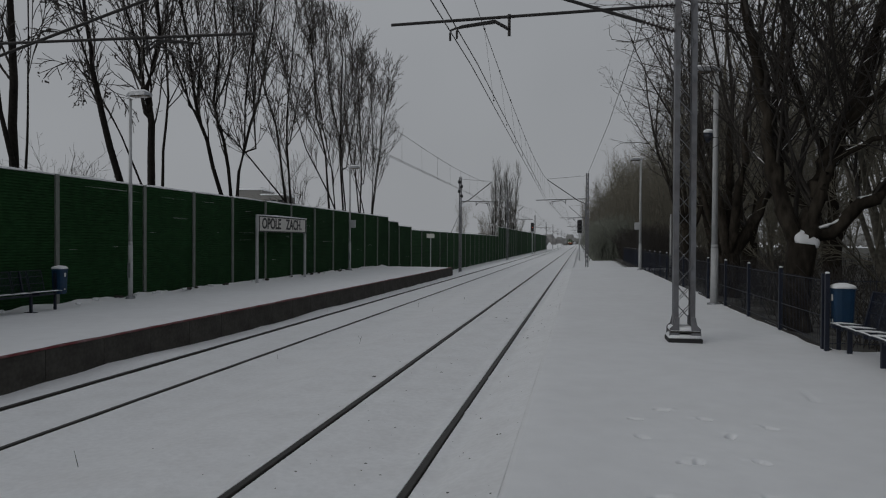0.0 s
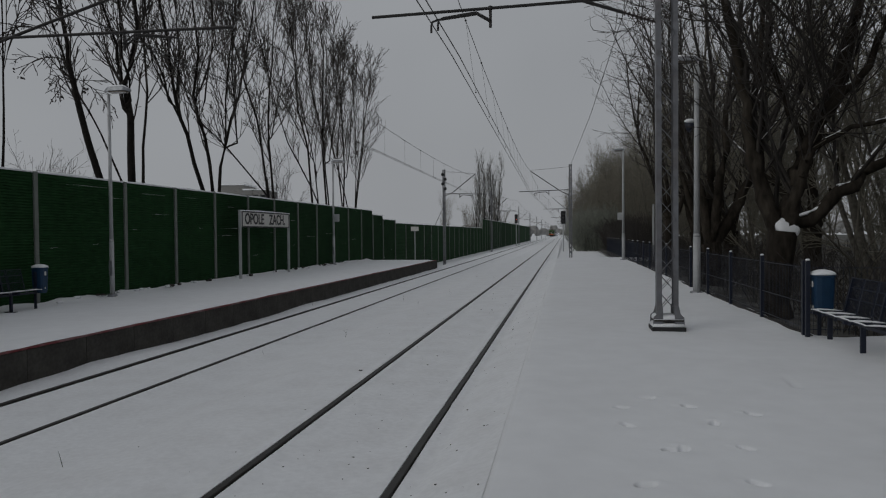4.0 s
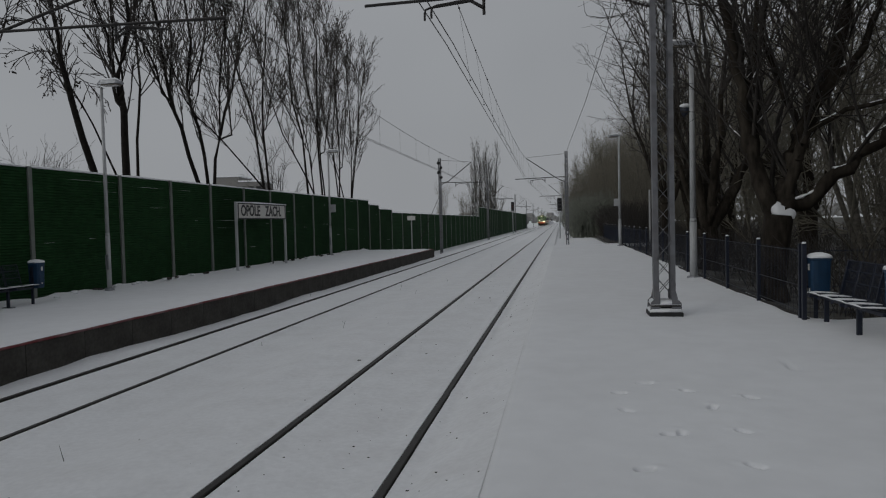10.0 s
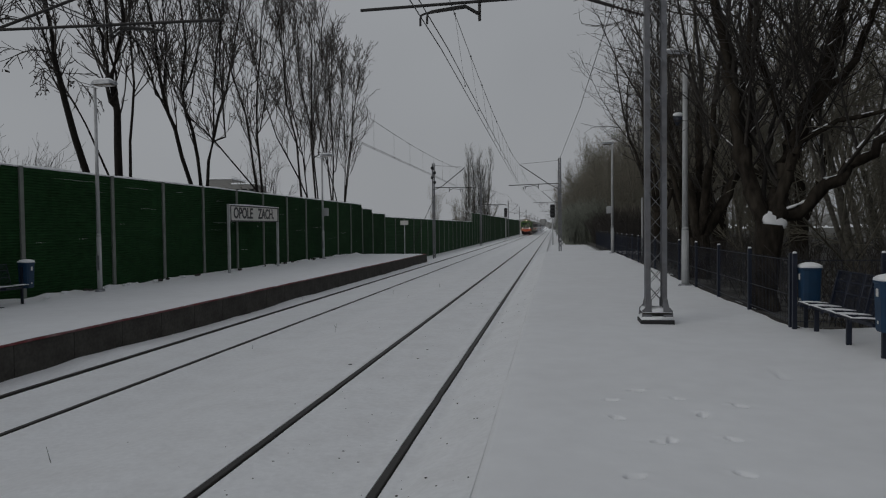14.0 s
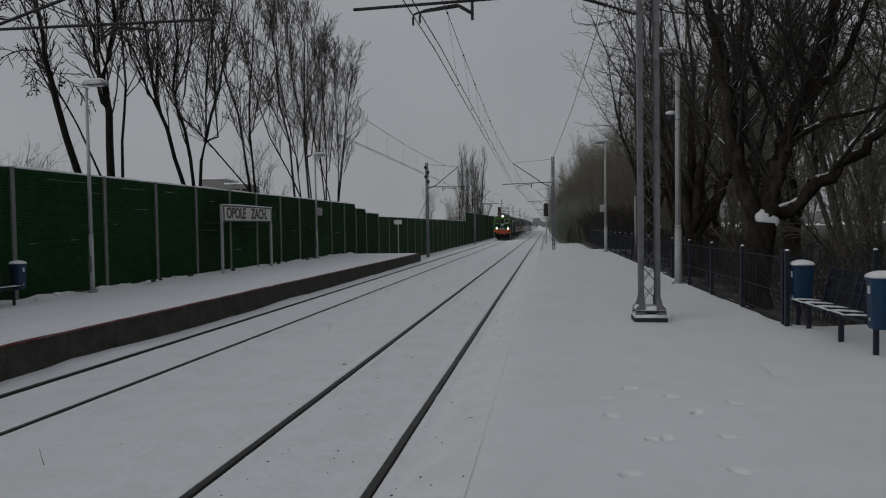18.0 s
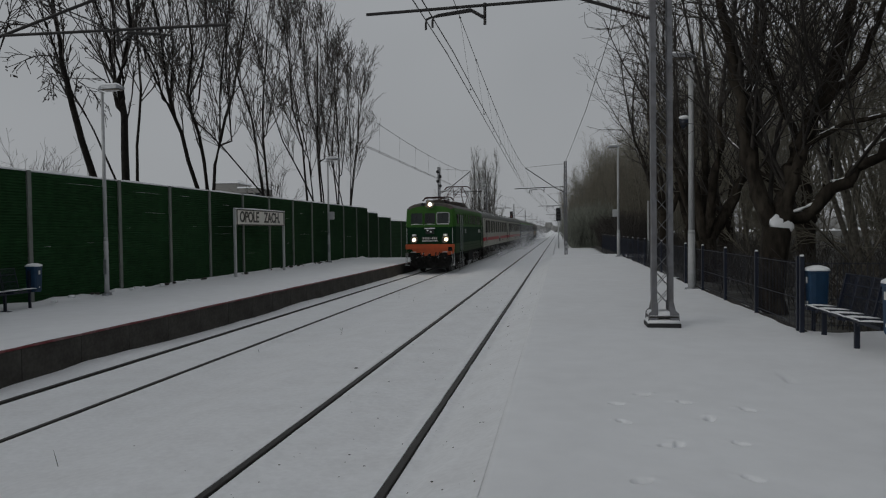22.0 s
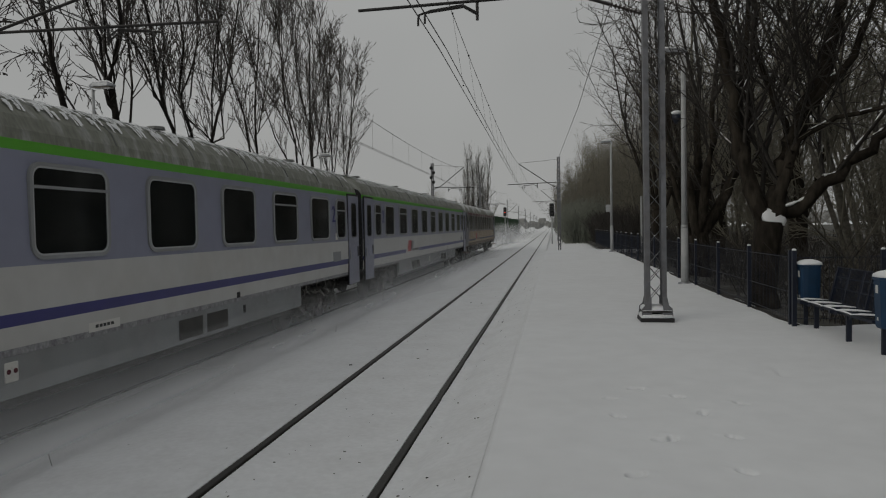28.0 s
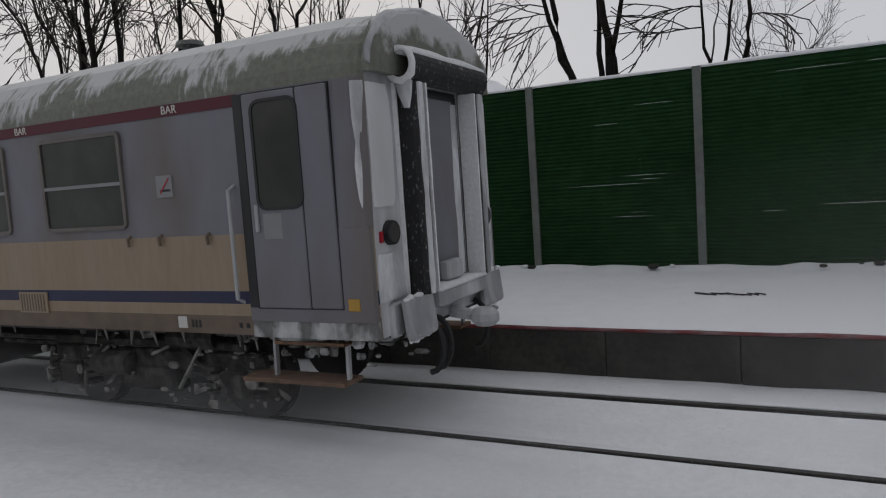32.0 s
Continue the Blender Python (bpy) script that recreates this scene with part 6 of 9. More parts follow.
    part("snow_roll", snow_roll, CRUST, g, smooth=True)
    # a hanging flap of frozen rubber under the open end of the tube
    flap = Shape().loft([[(0.82 + q, e + 0.06 + w, z), (0.86 + q, e + 0.06 + w, z), (0.86 + q, e + 0.22 - w, z), (0.82 + q, e + 0.22 - w, z)] for z, w, q in ((3.10, 0.06, 0.0), (3.22, 0.02, 0.02), (3.33, 0.0, 0.03), (3.37, 0.04, 0.02))])
    part("rubber_flap", flap, FROST, g, "frosted rubber flap")
    part("gangway_lining", Shape().box(-0.50, 0.50, e + 0.012, e + 0.02, 1.40, 1.60, c=0.004), RIMED_END, car)
    part("bracket", Shape().box(-0.16, 0.20, e + 0.03, e + 0.14, 1.40, 1.60, c=0.02), RIMED_END, car)
    for s in (-1, 1):
        pad = Shape().loft([[(s * x0, e + 0.02, z), (s * x1, e + 0.02, z), (s * x1, e + 0.17, z), (s * (x1 - 0.03), e + 0.205, z), (s * (x0 + 0.03), e + 0.205, z), (s * x0, e + 0.18, z)][:: s] for z, x0, x1 in ((1.36, 0.60, 0.80), (2.2, 0.59, 0.81), (3.34, 0.60, 0.80))])
        part("gangway_pad", pad, RIMED_RUBBER, car, "upright black rubber pad")
        # rimed strips: on the body, along the pad's front and on its inner edge
        for xx, w, y0, y1 in ((0.845, 0.022, -0.01, 0.035), (0.70, 0.06, 0.19, 0.222), (0.575, 0.022, 0.02, 0.215)):
            ed = Shape().loft([[(s * (xx - w * k), e + y0, z), (s * (xx + w * k), e + y0, z), (s * (xx + w * k * 0.7), e + y1, z), (s * (xx - w * k * 0.7), e + y1, z)][:: s] for z, k in ((1.36, 0.7), (1.55, 1.0), (1.8, 0.75), (2.05, 0.9), (2.3, 0.65), (2.55, 1.1), (2.8, 0.8), (3.05, 1.05), (3.34, 0.9))])
            part("gangway_edge", ed, FROST if xx == 0.70 else CRUST, car, "rime-white edge strip")
        lamp = Shape().tube((s * 1.10, e - 0.01, 1.98), (s * 1.10, e + 0.06, 1.98), 0.115, 0.11, 16)
        lm = part("tail_lamp", lamp, RUBBER, car, "dark round tail lamp")
        part("lens", Shape().tube((s * 1.10, e + 0.055, 1.98), (s * 1.10, e + 0.065, 1.98), 0.09, 0.085, 16), UNDER, lm)
        part("reflector", Shape().box(s * 1.25 - 0.022, s * 1.25 + 0.022, e - 0.03, e + 0.02, 1.90, 2.00), RED, car, "small red reflector plate")
        pl = Shape()
        pl.loft([[(s * 0.875 + p * k, y - 0.10 * q, 1.17 + q * k) for p, q in rounded(-0.27, 0.27, -0.19, 0.20, 0.045)] for y, k in ((e + 0.11, 0.94), (e + 0.13, 1.0), (e + 0.165, 1.0), (e + 0.185, 0.9), (e + 0.17, 0.72))])
        pl.tube((s * 0.875, e - 0.1, 1.1), (s * 0.875, e + 0.13, 1.1), 0.15, 0.12, 12)
        bf = part("buffer", pl, RIMED_END, car, "rime-white buffer")
        crust = Shape()
        for q in range(9):
            crust.ball((s * (0.62 + 0.06 * q), e + 0.13 + er.uniform(-0.02, 0.03), (1.37 if s > 0 else 1.36) + er.uniform(-0.01, 0.015)), er.uniform(0.02, 0.045), 1.5, 0.9, 0.6, 7, 5)
            crust.ball((s * (0.64 + 0.055 * q), e + 0.14, 0.985 + er.uniform(-0.02, 0.01)), er.uniform(0.02, 0.05), 1, 0.7, er.uniform(0.5, 1.6), 7, 5)
        tagged(part("buffer_crust", crust, CRUST, bf, "snow crust round the buffer", smooth=True), kind="stuff")
        for lo_hi in (((2.22, 0.97), (2.30, 0.93), (2.6, 0.92), (2.95, 0.905), (3.2, 0.93), (3.31, 0.97)), ((1.37, 0.84), (1.5, 0.87), (1.68, 0.95), (1.80, 1.05))):
            sheet = Shape().loft([[(s * x0, e + 0.001, z), (s * (1.335 - er.uniform(0, 0.02)), e - 0.003, z), (s * 1.30, e + 0.016, z), (s * (x0 + 0.03), e + 0.018, z)][:: s] for z, x0 in lo_hi])
            part("corner_rime", sheet, FROST if lo_hi[0][0] < 2 else CORNER_RIME, car, "sheet of rime on the coach end")
        edge_ = Shape().loft([[(s * 1.335, e - 0.01, z), (s * (1.392 + w), e - 0.075, z), (s * (1.385 + w), e - 0.10 - w, z), (s * 1.34, e - 0.05, z)][:: s] for z, w in ((1.37, 0.0), (1.6, 0.012), (1.9, 0.0), (2.1, -0.012), (2.3, 0.008), (2.6, 0.014), (2.8, 0.0), (3.0, 0.012), (3.32, 0.01))])
        part("edge_rime", edge_, FROST, car, "rime along the coach corner")
    part("end_sill", Shape().box(-1.2, 1.2, e - 0.02, e + 0.05, 1.02, 1.34, c=0.02), RIMED_END, car)
    part("foot_plate", Shape().box(-0.57, 0.57, e + 0.05, e + 0.22, 1.19, 1.36, c=0.02), RIMED_END, car)
    part("foot_plate_snow", Shape().loft([[(x, e + 0.04, 1.36), (x, e + 0.235, 1.35), (x, e + 0.22, 1.365 + h), (x, e + 0.05, 1.375 + h)] for x, h in ((-0.58, 0.01), (-0.3, 0.03), (0.0, 0.015), (0.3, 0.03), (0.58, 0.008))]), CRUST, car, smooth=True)
    rag, rg_ = Shape(), random.Random(9)
    for _ in range(90):
        x, y = rg_.choice((1, 1, -1)) * rg_.uniform(0.62, 1.36), e + rg_.uniform(-1.35, 0.12)
        if y > e and x > 1.12:
            continue
        z = rg_.uniform(0.78, 1.10)
        rag.ball((x, y, z), rg_.uniform(0.02, 0.055), rg_.uniform(0.4, 1.3), rg_.uniform(0.5, 2.6), rg_.uniform(0.3, 1.6), 6, 4)
    tagged(part("hanging_ice", rag, DIRTY_RIME, car, "ragged ice hanging under the coach end"), kind="stuff")
    cp = Shape()
    cp.tube((0, e + 0.05, 1.05), (0, e + 0.5, 0.98), 0.07, 0.05, 8)
    cp.ball((0, e + 0.42, 1.0), 0.13, 1, 1.3, 0.9, 8, 5)
    part("coupling", cp, RIMED_END, car, "ice-covered screw coupling")
    for x in (0.45, 0.62, -0.5):
        h = Shape()
        pts = [(x, e + 0.08 + 0.16 * math.sin(t), 0.82 + 0.26 * math.cos(t)) for t in [math.pi * k / 8 for k in range(9)]]
        h.path(pts, 0.03, 7)
        part("brake_hose", h, RUBBER, car, "black looped brake hose")
    return car


def loco_section(w, z0, z_side, z_top, n=5):
    """Half of a locomotive's section from the sill up to the crown, then the other half."""
    half = [(w, z0), (w, z0 + 0.55), (w, 2.62), (w * 0.985, 3.0), (w * 0.965, z_side)]
    for k in range(1, n + 1):
        t = radians(90 * k / n)
        half.append((w * 0.965 * math.cos(t) ** 0.75 if k < n else 0.0, z_side + (z_top - z_side) * math.sin(t)))
    return half + [(-x, z) for x, z in reversed(half[:-1])]


def character_bars(car, side, y0, y1, z0, z1, widths, x=1.480):
    """Raised pale bars in place of characters, one for each; a low width is a dash."""
    step = (y1 - y0) / len(widths)
    for k, w in enumerate(widths):
        a = y0 + step * (k + 0.5 * (1 - w))
        lo, hi = (z0, z1) if w > 0.45 else (z0 + (z1 - z0) * 0.42, z0 + (z1 - z0) * 0.58)
        part("plate_bar", Shape().box(*sorted((side * (x - 0.02), side * x)), a, a + step * w, lo, hi), SIGNWHITE if y0 > 8 else SKIRT, car)


def build_locomotive():
    L = 15.9
    car = thing("electric_locomotive", pose(FAR, 0, FAR_Z), "two-tone green electric locomotive with orange buffer beam, lit headlamps", "locomotive")
    f, r = 0.62, L - 0.38
    prof = [(f, 1.29, 3.46, 3.80), (f + 0.06, 1.36, 3.50, 3.92), (f + 0.35, 1.44, 3.52, 4.00), (f + 0.9, 1.47, 3.52, 4.02), (r - 0.9, 1.47, 3.52, 4.02), (r - 0.35, 1.44, 3.52, 4.00), (r - 0.06, 1.36, 3.50, 3.92), (r, 1.29, 3.46, 3.80)]
    rings = []
    for k, (y, w, zs, zt) in enumerate(prof):
        ring = loco_section(w, 1.12, zs, zt)
        lean = 0.16 if k < 2 else -0.16 if k > 5 else 0
        rings.append([(x, y + lean * max(0, min(1, (z - 2.45) / 1.3)), z) for x, z in ring])
    n = len(rings[0])
    half = [3, 0, 1, 1, 1, 2, 2, 2, 2]
    strips = half + half[::-1] + [3]
    sh = Shape().loft(rings, mats=strips[:n], caps=(False, False))
    # ends: dark below, light above the waist
    for ring, flip in ((rings[0], True), (rings[-1], False)):
        low = [ring[0], ring[1], ring[2], ring[n - 3], ring[n - 2], ring[n - 1]]
        mid = [ring[2], ring[3], ring[4], ring[n - 5], ring[n - 4], ring[n - 3]]
        up = list(ring[4 : n - 4])
        for pts, m in ((low, 0), (mid, 1), (up, 1)):
            sh.face(pts[::-1] if flip else pts, m)
    sh.weld = True
    part("body", sh, [LOCO_DARK, LOCO_LIGHT, LOCO_ROOF, LOCO_SILL], car)
    for y0, sgn in ((f, -1), (r, 1)):
        beam = Shape().box(-1.40, 1.40, *sorted((y0 + sgn * 0.06, y0 - sgn * 0.1)), 1.36, 1.64, c=0.02)
        part("buffer_beam", beam, ORANGE if sgn < 0 else SOOT, car, "orange buffer beam" if sgn < 0 else "sooty buffer beam")
        drop = [(-1.05, 1.36), (1.38, 1.36), (1.36, 1.12), (1.05, 1.02), (0.55, 1.06), (0.35, 0.98), (-0.40, 0.98), (-0.62, 1.14), (-0.9, 1.18)][:: -1 if sgn < 0 else 1]
        part("beam_drop", Shape().loft([[(px, y0 + sgn * q, pz) for px, pz in drop] for q in (-0.1, 0.045)]), ORANGE if sgn < 0 else SOOT, car, "ragged lower edge of the beam")
        part("grime_patch", Shape().box(1.02, 1.30, *sorted((y0 + sgn * 0.066, y0)), 1.24, 1.50, c=0.03), SOOT, car, "sooty patch on the beam")
        low = [(-1.15, 0.92), (1.15, 0.92), (1.12, 0.5), (0.85, 0.26), (-0.85, 0.26), (-1.12, 0.5)]
        skirt = Shape().loft([[(px, y0 - sgn * q, pz) for px, pz in low] for q in (0.12, 0.24)])
        part("snowplough", skirt, SOOT, car, "black plough plate")
        buffers(car, y0 + sgn * 0.05, sgn * (0.95 if sgn < 0 else 0.6), SOOT, 1.05, 0.17)
        cp = Shape()
        cp.bar((0, y0, 1.04), (0, y0 + sgn * 0.42, 1.0), 0.1, 0.14)
        cp.ball((0, y0 + sgn * 0.38, 0.96), 0.12, 0.8, 1, 1.2, 8, 5)
        part("coupling", cp, SOOT, car)
        for x in (-0.55, -0.35, 0.35, 0.55):
            part("brake_hose", Shape().path([(x, y0 + sgn * 0.05, 1.18), (x, y0 + sgn * 0.22, 1.1), (x, y0 + sgn * 0.25, 0.8), (x * 0.9, y0 + sgn * 0.12, 0.6)], 0.028, 6), SOOT, car)
        for x in (-1, 1):
            st = Shape()
            st.bar((x * 1.37, y0 + sgn * 0.05, 1.15), (x * 1.39, y0 + sgn * 0.05, 0.45), 0.025, 0.05)
            st.bar((x * 1.25, y0 + sgn * 0.1, 1.2), (x * 1.33, y0 + sgn * 0.06, 0.45), 0.025, 0.04)
            st.box(*sorted((x * 1.19, x * 1.45)), *sorted((y0 - sgn * 0.1, y0 + sgn * 0.1)), 0.44, 0.47)
            part("corner_step", st, WHITEPOLE if sgn < 0 else SOOT, car)
            part("corner_rail", Shape().tube((x * 1.31, y0 + sgn * 0.07, 1.70), (x * 1.31, y0 + sgn * 0.07, 2.55), 0.017), WHITEPOLE if sgn < 0 else LOCO_DARK, car)
        # three windscreens with pale rims
        for x0, x1, g in ((-1.08, -0.42, GLASS_SKY), (-0.30, 0.30, GLASS), (0.42, 1.08, GLASS_SKY)):
            o, i = rounded(x0 - 0.04, x1 + 0.04, 2.76, 3.43, 0.09), rounded(x0, x1, 2.80, 3.39, 0.06)

            def at(p, q, d):
                return (p, y0 + sgn * d - sgn * 0.16 * max(0, min(1, (q - 2.45) / 1.3)), q)

            w = part("windscreen", Shape().loft([[at(p, q, -0.01) for p, q in o], [at(p, q, 0.035) for p, q in o], [at(p, q, 0.035) for p, q in i], [at(p, q, 0.012) for p, q in i]], caps=(False, False)), WHITEPOLE if x0 > 0 and sgn < 0 else LOCO_LIGHT, car)
            pn = Shape()
            pn.face([at(p, q, 0.018) for p, q in i])
            part("pane", pn, g, w)
            part("wiper", Shape().bar(at((x0 + x1) / 2, 3.36, 0.05), at((x0 + x1) / 2 - 0.12, 2.98, 0.05), 0.018, 0.012), BLACK, w)
            part("ledge_snow", Shape().loft([[at(x, 2.755, 0.0), at(x, 2.755, 0.05), at(x, 2.755 + h, 0.035), at(x, 2.755 + h, 0.0)] for x, h in ((x0, 0.01), ((x0 + x1) / 2, 0.03), (x1, 0.012))]), SNOW, w)
        part("waist_line", Shape().box(-1.26, 1.26, *sorted((y0 - sgn * 0.02, y0 + sgn * 0.006)), 2.60, 2.625), LOCO_LIGHT, car)
        for x in (-0.89, 0.89):
            h = Shape().tube((x, y0 - sgn * 0.05, 1.90), (x, y0 + sgn * 0.14, 1.90), 0.21, 0.20, 20)
            hl = part("headlamp", h, LAMPGLASS, car, "large round headlamp, lit")
            bx = 0.06 if x > 0 else -0.0
            part("bulb", Shape().tube((x + bx, y0 + sgn * 0.141, 1.90), (x + bx, y0 + sgn * 0.16, 1.90), 0.072, 0.06, 14), LAMP_LIT if sgn < 0 else LAMPGLASS, hl)
            part("red_lens", Shape().tube((x - 0.13, y0 + sgn * 0.141, 1.90), (x - 0.13, y0 + sgn * 0.155, 1.90), 0.07, 0.07, 12), RUBBER, hl)
            part("snow_cap", Shape().ball((x, y0 + sgn * 0.06, 2.15), 0.11, 1.2, 0.9, 0.7, 8, 5), SNOW, hl, smooth=True)
        th = Shape().tube((0, y0 - sgn * 0.35, 3.88), (0, y0 - sgn * 0.02, 3.88), 0.22, 0.225, 20)
        tl = part("top_lamp", th, LAMPGLASS, car, "round lamp above the windscreens, lit")
        part("bulb", Shape().tube((0.03, y0 - sgn * 0.021, 3.88), (0.03, y0, 3.88), 0.072, 0.06, 14), LAMP_LIT if sgn < 0 else LAMPGLASS, tl)
        part("horn", Shape().tube((-0.42, y0 - sgn * 0.5, 3.86), (-0.42, y0 - sgn * 0.1, 3.90), 0.03, 0.09, 10), RUBBER, car)
        # crest and number plate as plain shapes
        part("crest", Shape().box(-0.24, 0.24, *sorted((y0 - 0.0, y0 + sgn * 0.03)), 2.20, 2.50, c=0.02), BLACK, car, "dark crest plate with snow")
        part("crest_snow", Shape().box(-0.3, 0.3, *sorted((y0 - 0.0, y0 + sgn * 0.06)), 2.50, 2.56, c=0.015), SNOW, car)
        for q in (-0.12, 0.06):
            part("crest_snow", Shape().ball((q, y0 + sgn * 0.03, 2.36 - q * 0.4), 0.06, 1, 0.5, 1, 6, 4), SNOW, car)
        np_ = part("number_plate", Shape().box(-0.46, 0.46, *sorted((y0 - 0.0, y0 + sgn * 0.022)), 1.88, 2.06), BLACK, car, "black plate with pale bars")
        for q in range(8):
            dash = 0.045 if q == 4 else 0.0
            part("plate_bar", Shape().box(-0.40 + q * 0.105, -0.345 + q * 0.105, *sorted((y0 + sgn * 0.02, y0 + sgn * 0.028)), 1.91 + dash, 2.03 - dash), SIGNWHITE, np_)
        part("plate_snow", Shape().box(-0.46, 0.46, *sorted((y0, y0 + sgn * 0.07)), 1.80, 1.845, c=0.015), SNOW, np_)
        # cab doors with long pale rails
        for s in (1, -1):
            a, b = (y0 + 1.75, y0 + 2.45) if sgn < 0 else (y0 - 2.28, y0 - 1.80)
            d = part("cab_door", Shape().box(*sorted((s * 1.44, s * 1.485)), a, b, 1.2, 3.35, c=0.01), LOCO_DARK, car)
            part("door_top", Shape().box(*sorted((s * 1.45, s * 1.490)), a, b, 2.62, 3.35), LOCO_LIGHT, d)
            part("pane", Shape().box(*sorted((s * 1.45, s * 1.494)), a + 0.10, b - 0.10, 2.72, 3.28), GLASS, d)
            for q in (a - 0.07, b + 0.07):
                part("handrail", Shape().tube((s * 1.53, q, 1.25), (s * 1.53, q, 3.3), 0.02 if sgn < 0 else 0.014), WHITEPOLE if sgn < 0 else DULL_RAIL, car, "pale upright handrail" if sgn < 0 else "dull pale handrail")
                part("step_rail", Shape().tube((s * 1.50, q, 0.45), (s * 1.50, q, 1.2), 0.016), GALV if sgn < 0 else GREASE, car)
            for zz in (0.45, 0.8):
                part("cab_step", Shape().box(*sorted((s * 1.3, s * 1.52)), a - 0.1, b + 0.1, zz, zz + 0.03), GREASE, car)
            c0, c1 = sorted((y0 - sgn * 0.75, y0 - sgn * 1.4))
            part("cab_window", Shape().box(*sorted((s * 1.40, s * 1.475)), c0, c1, 2.78, 3.34, c=0.01), GLASS, car)
    for s in (1, -1):
        rot = Euler((radians(90), 0, radians(90 if s > 0 else -90))).to_matrix().to_4x4()
        for a, b in ((3.9, 4.3), (4.9, 5.35), (6.0, 6.6), (7.1, 8.55), (8.85, 10.1), (10.6, 11.0), (11.2, 12.8)):
            w = part("side_window", Shape().loft([[(s * q, p, z) for p, z in rounded(a - 0.03, b + 0.03, 2.75, 3.41, 0.09)] for q in (1.42, 1.475)]), LOCO_LIGHT, car)
            part("pane", Shape().loft([[(s * q, p, z) for p, z in rounded(a, b, 2.78, 3.38, 0.08)] for q in (1.43, 1.478)]), LOCO_GLASS, w)
        for z in (1.32, 1.5, 2.0, 2.55):
            part("side_bead", Shape().box(*sorted((s * 1.46, s * 1.478)), 3.0, 12.9, z, z + 0.018), LOCO_DARK, car)
        character_bars(car, s, 11.77, 13.13, 2.23, 2.46, (0.62, 0.62, 0.62, 0.62, 0.4, 0.62, 0.62, 0.62))
        character_bars(car, s, 4.55, 5.2, 2.23, 2.50, (0.6, 0.6, 0.6))
        part("battery_box", Shape().box(*sorted((s * 0.8, s * 1.42)), 6.7, 9.0, 0.45, 1.12, c=0.03), SOOT, car)
    for y in (3.95, L - 3.95):
        bogie(car, y, 3.05, 0.60)
    part("underframe", Shape().box(-1.38, 1.38, 0.8, L - 0.8, 0.95, 1.14), SOOT, car)
    lump = random.Random(44)
    for y, n in ((2.2, 10), (5.2, 14), (6.0, 12), (10.4, 10), (13.4, 12)):
        pk = Shape()
        for _ in range(n):
            pk.ball((lump.uniform(1.0, 1.26), y + lump.gauss(0, 0.3), lump.uniform(0.2, 0.7)), lump.uniform(0.03, 0.085), lump.uniform(0.4, 0.9), lump.uniform(0.8, 2.6), lump.uniform(0.3, 1.2), 7, 5)
        tagged(part("packed_snow", pk, RIMED_END, car, "packed snow hanging on the bogies"), kind="stuff")
    ice = Shape()
    for _ in range(26):
        yy = lump.choice((3.4, 11.6, 12.4, 13.2, 14.2, 15.0)) + lump.gauss(0, 0.25)
        ice.ball((lump.uniform(1.18, 1.40), yy, lump.uniform(0.30, 1.0)), lump.uniform(0.010, 0.024), 0.7, lump.uniform(0.6, 1.8), lump.uniform(0.7, 2.4), 6, 4)
    tagged(part("icicles", ice, CRUST, car, "white icicles on the running gear"), kind="stuff")
    pk = Shape()
    for q in range(34):
        u = q / 33
        pk.ball((1.36 + lump.uniform(-0.03, 0.03), 7.1 + 1.05 * u, 0.42 - 0.10 * math.sin(u * 3.1) + lump.uniform(-0.03, 0.03)), lump.uniform(0.05, 0.11), 0.6, lump.uniform(1.2, 2.4), lump.uniform(0.7, 1.3), 9, 6)
    tagged(part("packed_snow", pk, RIMED_END, car, "clump of packed snow under the battery box", smooth=True), kind="stuff")
    fr_ = Shape()
    for _ in range(70):
        x = lump.choice((-0.9, -0.55, -0.35, 0, 0.35, 0.55, 0.9)) + lump.gauss(0, 0.06)
        fr_.ball((x, f - 0.16 - lump.random() * 0.2, lump.uniform(0.86, 1.16)), lump.uniform(0.006, 0.018), 1.3, 1, lump.uniform(0.6, 1.6), 5, 4)
    for x in (-0.9, 0.9):
        fr_.loft([[(x + q, f - 0.1, 1.20), (x + q, f - 0.42, 1.19), (x + q, f - 0.40, 1.205 + h), (x + q, f - 0.12, 1.215 + h)] for q, h in ((-0.14, 0.004), (0, 0.02), (0.14, 0.004))])
    tagged(part("front_rime", fr_, RIMED_END, car, "rime on the couplings and hoses"), kind="stuff")
    # roof gear
    rg = Shape()
    for x in (-0.55, 0.55):
        rg.box(x - 0.22, x + 0.22, 2.2, L - 2.2, 3.93, 3.97)
    part("walkway", rg, RUST, car)
    for y0, y1, x0, x1, h in ((2.2, 4.6, -0.5, 0.5, 0.16), (5.6, 8.4, -0.75, 0.75, 0.2), (8.45, 11.0, -0.7, 0.7, 0.24)):
        rb = part("roof_box", Shape().box(x0, x1, y0, y1, 3.95, 4.02 + h, c=0.04), LOCO_ROOF, car)
        for q in range(int((y1 - y0) / 0.4)):
            yq = y0 + 0.2 + 0.4 * q
            part("roof_rib", Shape().box(x0 - 0.015, x1 + 0.015, yq, yq + 0.04, 3.96, 4.03 + h, c=0.008), LOCO_ROOF, rb)
    bus = Shape()
    bus.path([(0.3, 2.0, 4.22), (0.3, 6, 4.25), (0.2, 9, 4.28), (0.2, 12.5, 4.2)], 0.018)
    for y in (2.4, 4.4, 6.4, 8.4, 10.4):
        insulator(bus, (0.3, y, 4.02), (0.3, y, 4.22), 0.06)
    part("busbar", bus, [RUST, INSUL], car)

